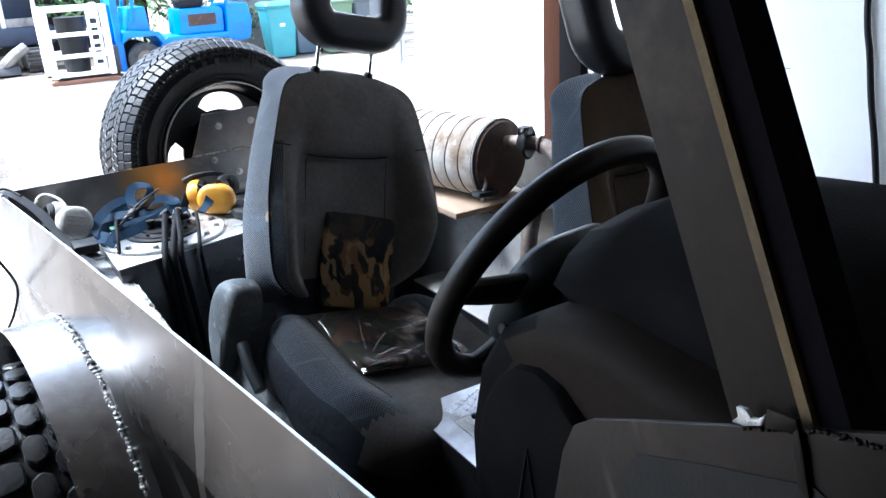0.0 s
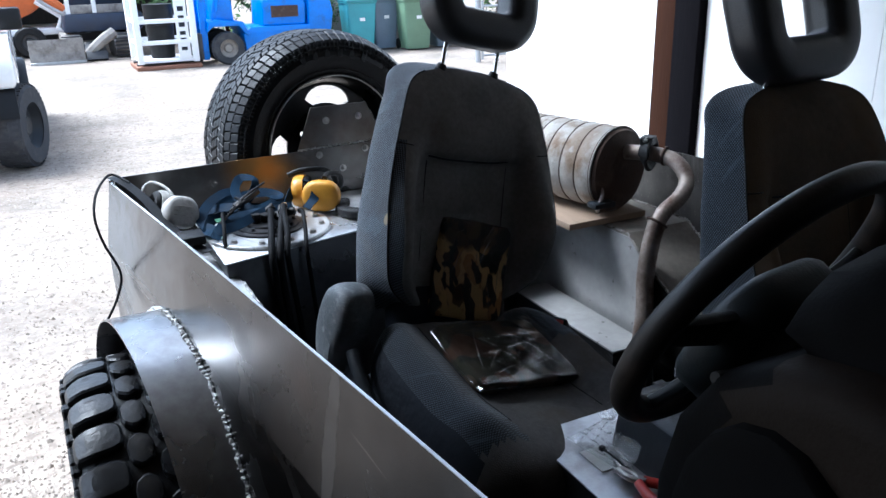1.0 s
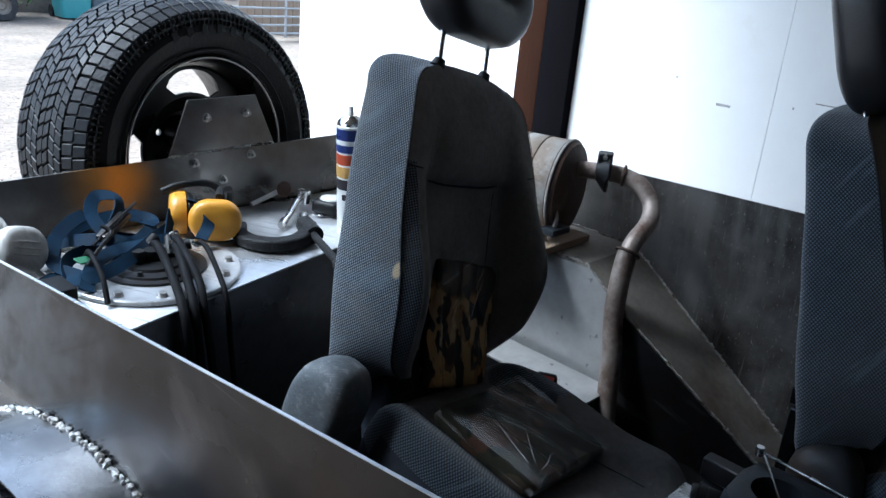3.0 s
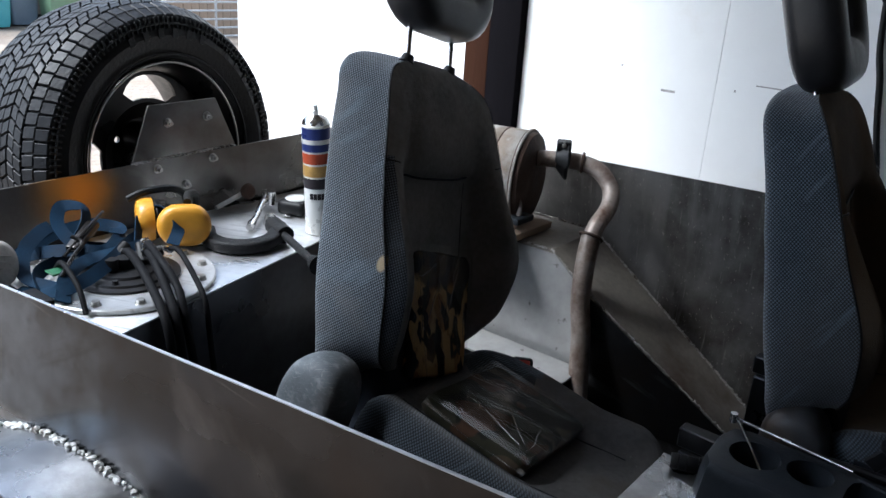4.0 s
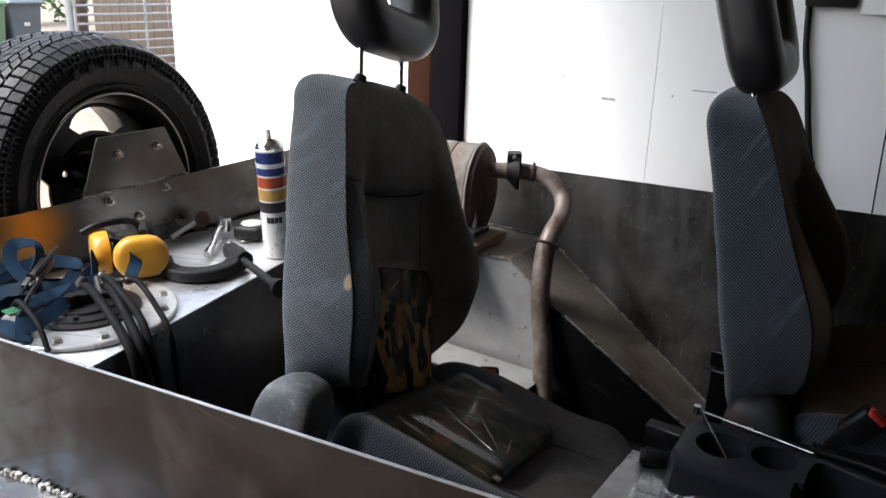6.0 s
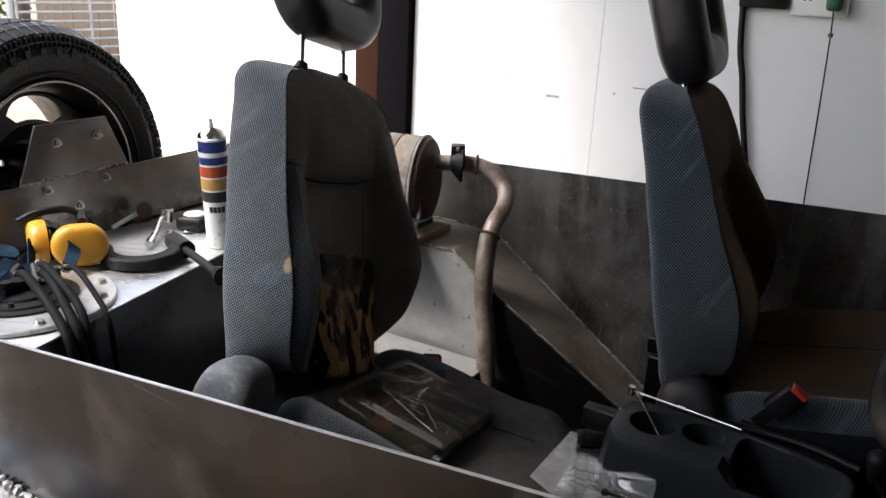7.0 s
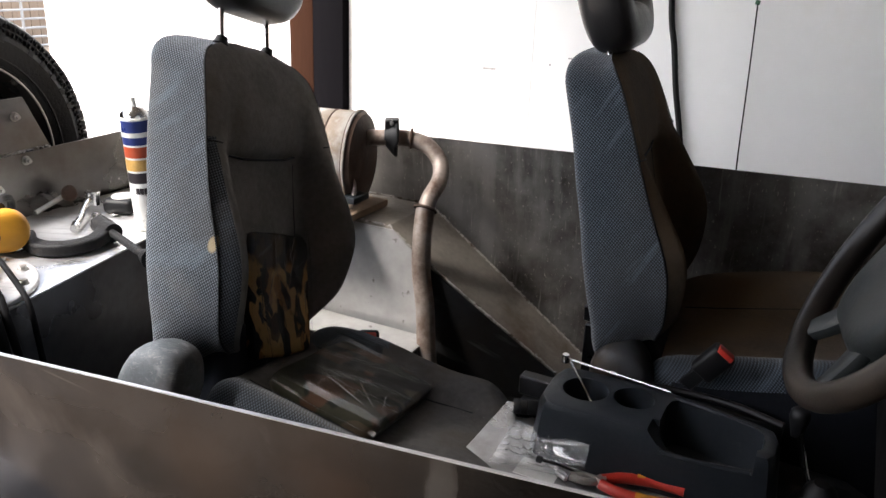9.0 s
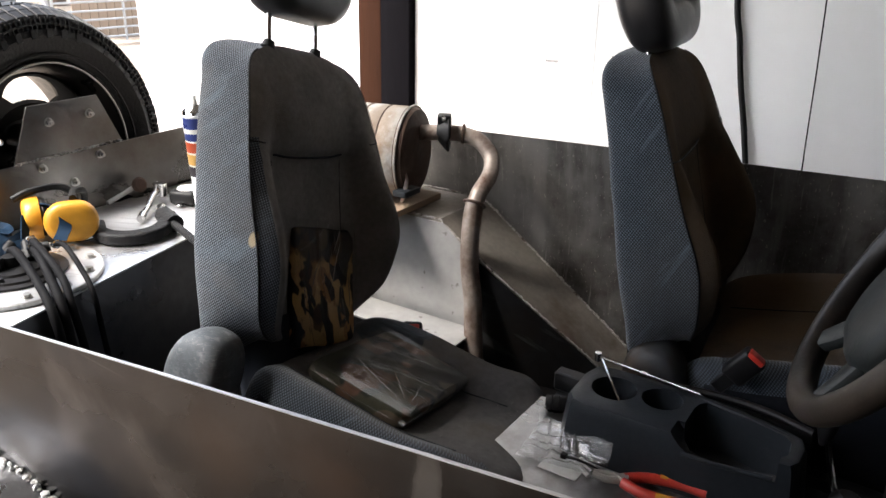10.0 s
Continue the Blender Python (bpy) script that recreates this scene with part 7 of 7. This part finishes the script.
part("engine_cover", prism([(3.95, 0.62), (4.75, 0.62), (4.78, 1.0), (4.70, 1.06), (3.98, 1.06)], FY - 0.40, FY + 0.40, "y", 0.03), BLUE, fl)
part("grille", box((4.12, FY - 0.412, 0.76), (4.62, FY - 0.398, 0.96), 0.004, 1), RUST, fl, "rusty louvre grille")
part("counterweight", prism([(4.78, 0.42), (5.22, 0.45), (5.28, 0.80), (5.22, 1.10), (4.80, 1.10)], FY - 0.46, FY + 0.46, "y", 0.05), BLUE, fl)
part("seat", prism([(4.05, 1.06), (4.45, 1.06), (4.50, 1.20), (4.62, 1.60), (4.52, 1.62), (4.40, 1.24), (4.05, 1.20)], FY - 0.24, FY + 0.24, "y", 0.03), BLACK_PLASTIC, fl)
for x, y in ((3.15, -0.42), (3.15, 0.42), (4.85, -0.42), (4.85, 0.42)):
    part("guard_post", tube([(x, FY + y, 0.9), (x + (0.12 if x < 4 else -0.05), FY + y, 1.5), (x + (0.3 if x < 4 else -0.15), FY + y, 2.1)], 0.03, 8), BLUE, fl)
part("guard_roof", box((3.40, FY - 0.46, 2.08), (4.75, FY + 0.46, 2.14), 0.02), BLUE, fl)
for y in (-0.34, 0.34):
    part("mast_rail", box((2.86, FY + y - 0.05, 0.10), (2.97, FY + y + 0.05, 2.3), 0.01), BLUE, fl)
part("mast_cross", box((2.88, FY - 0.34, 1.2), (2.94, FY + 0.34, 1.3), 0.01), BLUE, fl)
part("fork_carriage", box((2.80, FY - 0.45, 0.12), (2.86, FY + 0.45, 0.55), 0.01), DARK_METAL, fl)
for y in (-0.25, 0.25):
    part("fork", prism([(2.80, 0.07), (2.86, 0.07), (2.86, 0.5), (2.82, 0.5), (2.81, 0.11), (1.75, 0.10), (1.75, 0.07)], FY + y - 0.05, FY + y + 0.05, "y", 0.004), DARK_METAL, fl)

# white stillage on the forks
cage = thing("stillage", "white painted steel cage on a brown pallet", "crate")
CX0, CX1, CY0, CY1 = 1.80, 2.72, 15.0, 15.9
part("pallet", box((1.72, CY0 - 0.05, 0.0), (2.80, CY1 + 0.05, 0.065), 0.01), PALLET, cage, "brown timber base")
part("base", box((CX0, CY0, 0.115), (CX1, CY1, 0.16), 0.006), WHITE_PAINT, cage)
for x in (CX0, CX1):
    for y in (CY0, CY1):
        part("post", box((x - 0.05, y - 0.05, 0.105), (x + 0.05, y + 0.05, 1.25), 0.008), WHITE_PAINT, cage)
for z in (0.45, 0.80, 1.2):
    for y in (CY0, CY1):
        part("rail", box((CX0, y - 0.02, z - 0.035), (CX1, y + 0.02, z + 0.035), 0.005), WHITE_PAINT, cage)
    for x in (CX0, CX1):
        part("rail", box((x - 0.02, CY0, z - 0.03), (x + 0.02, CY1, z + 0.03), 0.005), WHITE_PAINT, cage)
part("panel", box((2.44, CY0 - 0.01, 0.16), (2.64, CY0 + 0.01, 1.15), 0.004), WHITE_PAINT, cage)
for k in range(6):
    part("marking", box((2.49, CY0 - 0.0135, 0.30 + 0.13 * k), (2.59, CY0 - 0.0105, 0.36 + 0.13 * k + 0.02 * (k % 2))), GREY_PLASTIC, cage, "plain dark bar")
solid("plastic_drum", revolve([(0.0, 0.0), (0.2, 0.0), (0.24, 0.55), (0.26, 0.56), (0.26, 0.62), (0.24, 0.63), (0.25, 0.9), (0.0, 0.9)], 28, Matrix.Translation((2.24, 15.45, 0.161))), BLACK_PLASTIC, "black plastic drum standing in the cage", "drum")


def wheelie_bin(x, y, col, label, w=0.60, h=1.02):
    b = thing("wheelie_bin", label, "bin", pose(x, y, 0, 0, 0, rnd.uniform(-4, 4)), "wheelie bins")
    bm = bmesh.new()
    add_loft(bm, [[(a, c, z) for a, c in rrect(w * k, 0.62 * k, 0.05, 3)] for z, k in ((0.03, 0.76), (0.10, 0.80), (h - 0.10, 0.98), (h - 0.09, 1.04), (h - 0.05, 1.04))])
    part("body", bm, col, b, angle=40)
    bm = bmesh.new()
    add_loft(bm, [[(a, c - 0.02, z) for a, c in rrect(w * k, 0.66 * k, 0.05, 3)] for z, k in ((h - 0.05, 1.07), (h - 0.03, 1.08), (h + 0.01, 1.0), (h + 0.03, 0.8))])
    part("lid", bm, col, b, angle=40)
    part("handle", cyl((-w * 0.35, 0.36, h - 0.08), (w * 0.35, 0.36, h - 0.08), 0.018), col, b)
    for s in (-1, 1):
        part("wheel", cyl((s * w * 0.36, 0.26, 0.1), (s * w * 0.44, 0.26, 0.1), 0.1), RUBBER, b)
    part("label_mark", box((-0.05, -0.305, 0.60), (0.05, -0.292, 0.66)), WHITE_PAINT, b)
    return b


wheelie_bin(5.92, 15.45, TEAL, "teal wheelie bin standing against the wall")
wheelie_bin(6.52, 15.75, SLATE, "slate blue wheelie bin standing against the wall", 0.56)
wheelie_bin(7.02, 15.25, BIN_GREEN, "dull green wheelie bin standing in the row")
wheelie_bin(7.70, 15.35, BIN_GREY, "dark grey wheelie bin at the row's end")

# wall and fence behind
solid("wall_yard", box((5.3, 16.3, 0.0), (8.4, 16.6, 2.6), 0.01), STONE, "stained rendered yard wall", kind="structure")
fence = thing("fence", "weathered close-boarded timber fence", "fence", kind="structure")
bm = box((-0.07, -0.012, 0.0), (0.07, 0.012, 2.0), 0.003, 1)
finish(bm, False)
plank = mesh_of("plank", bm, FENCE)
for i in range(44):
    o = new("plank", plank)
    o.parent = fence
    o.matrix_basis = pose(7.95 + 0.146 * i, 13.35 - 0.02 * i + rnd.uniform(-0.006, 0.006), 0.0, 0, rnd.uniform(-0.4, 0.4), -8)
gate = thing("field_gate", "galvanised tubular field gate before the fence", "gate")
for i in range(9):
    z = 0.12 + 0.135 * i
    part("bar", cyl((7.05, 12.55, z), (10.4, 12.25, z), 0.018, seg=10), GALV, gate)
for x in (7.05, 8.2, 9.3, 10.4):
    part("upright", cyl((x, 12.55 - (x - 7.05) * 0.09, 0.05), (x, 12.55 - (x - 7.05) * 0.09, 1.25), 0.022, seg=10), GALV, gate)
part("gatepost", cyl((7.0, 12.62, 0.0), (7.0, 12.62, 1.4), 0.05), GALV, gate)

# mini excavator and trailer, far off
DUSTY = mat("dusty_steel", (0.26, 0.24, 0.215), 0.7, 0.3, 0.35, 6, 0.2, 40, tint=(0.12, 0.10, 0.09), tint_scale=5, tint_at=(0.5, 0.7))
NAVY = mat("navy_paint", (0.02, 0.028, 0.05), 0.5, 0, 0.25, 5)
# The shed's inner shade is put into the colour of its back.
SHED_SHADE = mat("shaded_boards", (0.035, 0.03, 0.027), 0.9, 0, 0.3, 4, 0.2, 30, spec=0.1, stretch=(4, 4, 0.4))
ex = thing("mini_excavator", "small tracked excavator with scraped blade and pale cab", "excavator", pose(1.35, 18.2, 0, 0, 0, 0))
for x in (-0.45, 0.48):
    tk = part("track", prism([(-0.75, 0.16), (-0.62, 0.03), (-0.5, 0.0), (0.62, 0.0), (0.75, 0.10), (0.75, 0.34), (0.60, 0.46), (-0.58, 0.46), (-0.72, 0.36)], x - 0.17, x + 0.17, "x", 0.02), DUSTY, ex, "dusty rubber track")
    for k in range(7):
        part("grouser", box((x - 0.18, -0.79 if 1 < k < 6 else -0.74, 0.03 + 0.066 * k), (x + 0.18, -0.70, 0.06 + 0.066 * k), 0.006, 1), DARK_METAL, tk)
blade = part("blade", prism([(-1.20, 0.02), (-1.14, 0.0), (-1.08, 0.20), (-1.12, 0.43), (-1.17, 0.45), (-1.15, 0.2)], -1.22, -0.28, "x", 0.008), DUSTY, ex, "scraped steel blade")
part("blade_edge", box((-1.23, -1.215, 0.0), (-0.27, -1.18, 0.05), 0.004, 1), GALV, blade)
for x in (-0.9, -0.5):
    part("blade_arm", tube([(x, -1.1, 0.2), (x + 0.25, -0.7, 0.26), (x + 0.5, -0.2, 0.24)], 0.06, 8), DUSTY, ex)
part("arm", tube([(-0.2, -0.95, 0.12), (0.05, -0.98, 0.35), (0.3, -0.9, 0.5)], 0.10, 8), DUSTY, ex, "dusty digging arm folded down")
part("bucket", prism([(-1.15, 0.04), (-0.95, 0.0), (-0.80, 0.10), (-0.78, 0.30), (-0.9, 0.22), (-1.05, 0.18)], -0.25, 0.12, "x", 0.01), DARK_METAL, ex)
part("house", prism([(-0.55, 0.5), (0.85, 0.5), (0.95, 0.62), (0.90, 0.84), (-0.5, 0.84)], -0.55, 0.55, "y", 0.04), NAVY, ex, "dark blue engine house")
for x in (-0.42, 0.05, 0.62):
    part("cab_post", box((x - 0.04, -0.5, 0.84), (x + 0.04, -0.42, 2.1), 0.01), CAR_WHITE, ex, "pale cab post")
part("cab_panel", box((-0.42, -0.49, 0.84), (0.62, -0.44, 1.0), 0.01), DUSTY, ex, "dusty lower cab panel")
part("cab_back", box((-0.42, 0.2, 0.84), (0.62, 0.3, 2.1), 0.02), NAVY, ex)
part("cab_roof", box((-0.5, -0.55, 2.1), (0.7, 0.45, 2.2), 0.04), CAR_WHITE, ex)
part("boom", tube([(-0.5, -0.2, 0.9), (-0.75, -0.25, 1.15), (-1.1, -0.3, 1.5), (-1.6, -0.3, 1.9)], 0.10, 8), ORANGE, ex, "orange boom")
part("ram", tube([(-0.35, -0.3, 0.75), (-0.75, -0.35, 1.0), (-1.1, -0.4, 1.3)], 0.035, 8), GALV, ex)
tr = thing("flat_trailer", "grey flat trailer with a machine on it", "trailer", pose(-0.2, 19.4, 0, 0, 0, 0))
part("bed", box((-1.6, -0.8, 0.42), (1.55, 0.8, 0.54), 0.02), WHITE_PAINT, tr)
for x in (-0.4, 0.4):
    wheel_at(tr, (x, -0.85, 0.3), 0.3, 0.18)
part("a_frame", tube([(0.95, -0.7, 0.54), (1.3, -0.7, 1.15), (1.45, -0.7, 0.54)], 0.045, 8), WHITE_PAINT, tr)
part("stay", tube([(0.6, -0.7, 1.05), (0.95, -0.7, 0.8), (1.25, -0.7, 0.56)], 0.035, 8), WHITE_PAINT, tr)
part("load", prism([(-1.4, 0.62), (0.1, 0.66), (0.5, 0.82), (1.0, 1.15), (1.25, 1.6), (-1.4, 1.7)], -0.6, 0.6, "y", 0.05), ORANGE, tr, "orange machine body")
van = thing("dark_shed", "dark open-fronted shed behind the machines", "shed")
part("back", box((-6.0, 22.0, 0.0), (4.5, 22.2, 3.2)), SHED_SHADE, van)
part("roof", box((-6.2, 19.6, 3.0), (4.7, 22.3, 3.15), 0.02), GALV, van)
for x in (-6.0, -1.0, 4.4):
    part("post", box((x - 0.08, 19.7, 0.0), (x + 0.08, 19.86, 3.0)), BROWN_WOOD, van)


def leaves(bm, c, rx, ry, rz, n, size):
    for _ in range(n):
        u = Vector((rnd.gauss(0, 1), rnd.gauss(0, 1), rnd.gauss(0, 1))).normalized() * rnd.uniform(0.55, 1.05)
        p = Vector(c) + Vector((u.x * rx, u.y * ry, u.z * rz))
        a = Vector((rnd.uniform(-1, 1), rnd.uniform(-1, 1), rnd.uniform(-0.6, 1))).normalized()
        b = a.orthogonal().normalized()
        s = size * rnd.uniform(0.6, 1.4)
        bm.faces.new([bm.verts.new(p + a * s), bm.verts.new(p + b * s * 0.45), bm.verts.new(p - a * s), bm.verts.new(p - b * s * 0.45)])


def tree(x, y, h, r, label):
    t = thing("tree", label, "tree", group="yard trees")
    bm = bmesh.new()
    top = Vector((x + rnd.uniform(-0.3, 0.3), y, h * 0.6))
    add_sweep(bm, smooth_path([(x, y, -0.1), (x + 0.1, y, h * 0.3), top], 5), lambda u: circle(0.16 * (1 - 0.55 * u), 8))
    for k in range(6):
        a = rnd.uniform(0, 6.28)
        e = top + Vector((math.cos(a) * r * 0.7, math.sin(a) * r * 0.7, h * rnd.uniform(0.05, 0.3)))
        add_sweep(bm, smooth_path([(x + 0.05, y, h * rnd.uniform(0.25, 0.5)), (top + e) / 2, e], 4), lambda u: circle(0.06 * (1 - 0.7 * u), 6))
    part("trunk", bm, BARK, t)
    bm = bmesh.new()
    for _ in range(16):
        leaves(bm, (x + rnd.uniform(-r, r) * 0.8, y + rnd.uniform(-r, r) * 0.8, h * rnd.uniform(0.3, 1.0)), r * 0.42, r * 0.42, r * 0.36, 170, 0.11)
    part("crown", bm, LEAF, t, smooth=False)
    return t


for x, y, h, r in ((3.6, 18.6, 4.2, 1.5), (5.0, 19.3, 4.6, 1.6), (8.8, 18.6, 4.8, 1.7), (-8.5, 21.0, 5.5, 2.0), (11.5, 19.5, 5.5, 2.0)):
    tree(x, y, h, r, "broad green tree behind the yard")
hedge = bmesh.new()
for i in range(46):
    leaves(hedge, (-14 + i * 0.75, 23.6 + rnd.uniform(-0.3, 0.3), rnd.uniform(0.4, 3.6)), 0.7, 0.5, 0.7, 130, 0.13)
tagged(part("hedge", hedge, LEAF, None, smooth=False), "dense green hedge along the yard", "hedge", kind="stuff")
weeds = bmesh.new()
for i in range(26):
    leaves(weeds, (rnd.uniform(3.4, 7.8), 16.1 + rnd.uniform(-0.1, 0.15), rnd.uniform(0.05, 1.5)), 0.22, 0.12, 0.25, 40, 0.05)
tagged(part("ivy", weeds, LEAF, None, smooth=False), "ivy and weeds at the foot of the wall", "ivy", kind="stuff")

# white pick-up at the edge of the yard
pu = thing("pickup_truck", "white pick-up truck parked in the yard", "car", pose(-1.56, 7.95, 0, 0, 0, -90))
PY = 0.0


part("body", prism([(-3.6, 0.55), (-3.6, 1.02), (-3.3, 1.12), (-1.2, 1.16), (-0.4, 1.14), (-0.20, 1.07), (-0.13, 0.95), (-0.12, 0.80), (-0.14, 0.76), (-0.16, 0.78), (-0.30, 0.93), (-0.50, 0.99), (-0.72, 0.95), (-0.90, 0.80), (-0.98, 0.58)], PY - 0.05, PY + 1.53, "y", 0.03), CAR_WHITE, pu)
part("bumper", box((-0.30, PY + 0.2, 0.42), (-0.08, PY + 1.32, 0.62), 0.05, 3), PALE, pu, "pale grey bumper")
for y in (PY + 0.2, PY + 1.2):
    part("headlight", box((-0.17, y - 0.17, 0.80), (-0.108, y + 0.17, 0.94), 0.02, 2), GALV, pu, "clear headlight")
part("cab", prism([(-3.3, 1.12), (-1.35, 1.15), (-1.9, 1.72), (-3.1, 1.76), (-3.4, 1.5)], PY + 0.05, PY + 1.40, "y", 0.05), CAR_WHITE, pu)
part("side_glass", prism([(-3.1, 1.18), (-1.62, 1.2), (-2.0, 1.64), (-3.0, 1.68)], PY + 0.035, PY + 0.045, "y"), GLASS_DARK, pu)
part("side_glass", prism([(-3.1, 1.18), (-1.62, 1.2), (-2.0, 1.64), (-3.0, 1.68)], PY + 1.402, PY + 1.412, "y"), GLASS_DARK, pu)
part("windscreen", prism([(0.25, 1.2), (1.35, 1.2), (1.25, 1.66), (0.35, 1.66)], -1.63, -1.62, "x"), GLASS_DARK, pu)
part("arch_liner", prism([(-0.92, 0.5), (-0.86, 0.78), (-0.66, 0.90), (-0.5, 0.93), (-0.32, 0.88), (-0.18, 0.74), (-0.12, 0.5)], PY + 0.02, PY + 1.505, "y"), BLACK_PLASTIC, pu)
wheel_at(pu, (-0.50, PY + 0.10, 0.375), 0.375, 0.26)
wheel_at(pu, (-3.0, PY + 0.10, 0.375), 0.375, 0.26)
wheel_at(pu, (-0.50, PY + 1.475, 0.375), 0.375, 0.28, GREY_PLASTIC, DUSTY_RUBBER, 20.0, 44)
wheel_at(pu, (-3.0, PY + 1.475, 0.375), 0.375, 0.28)
part("mirror", box((-1.15, PY + 1.40, 1.18), (-1.0, PY + 1.66, 1.38), 0.03), BLACK_PLASTIC, pu, "black door mirror")
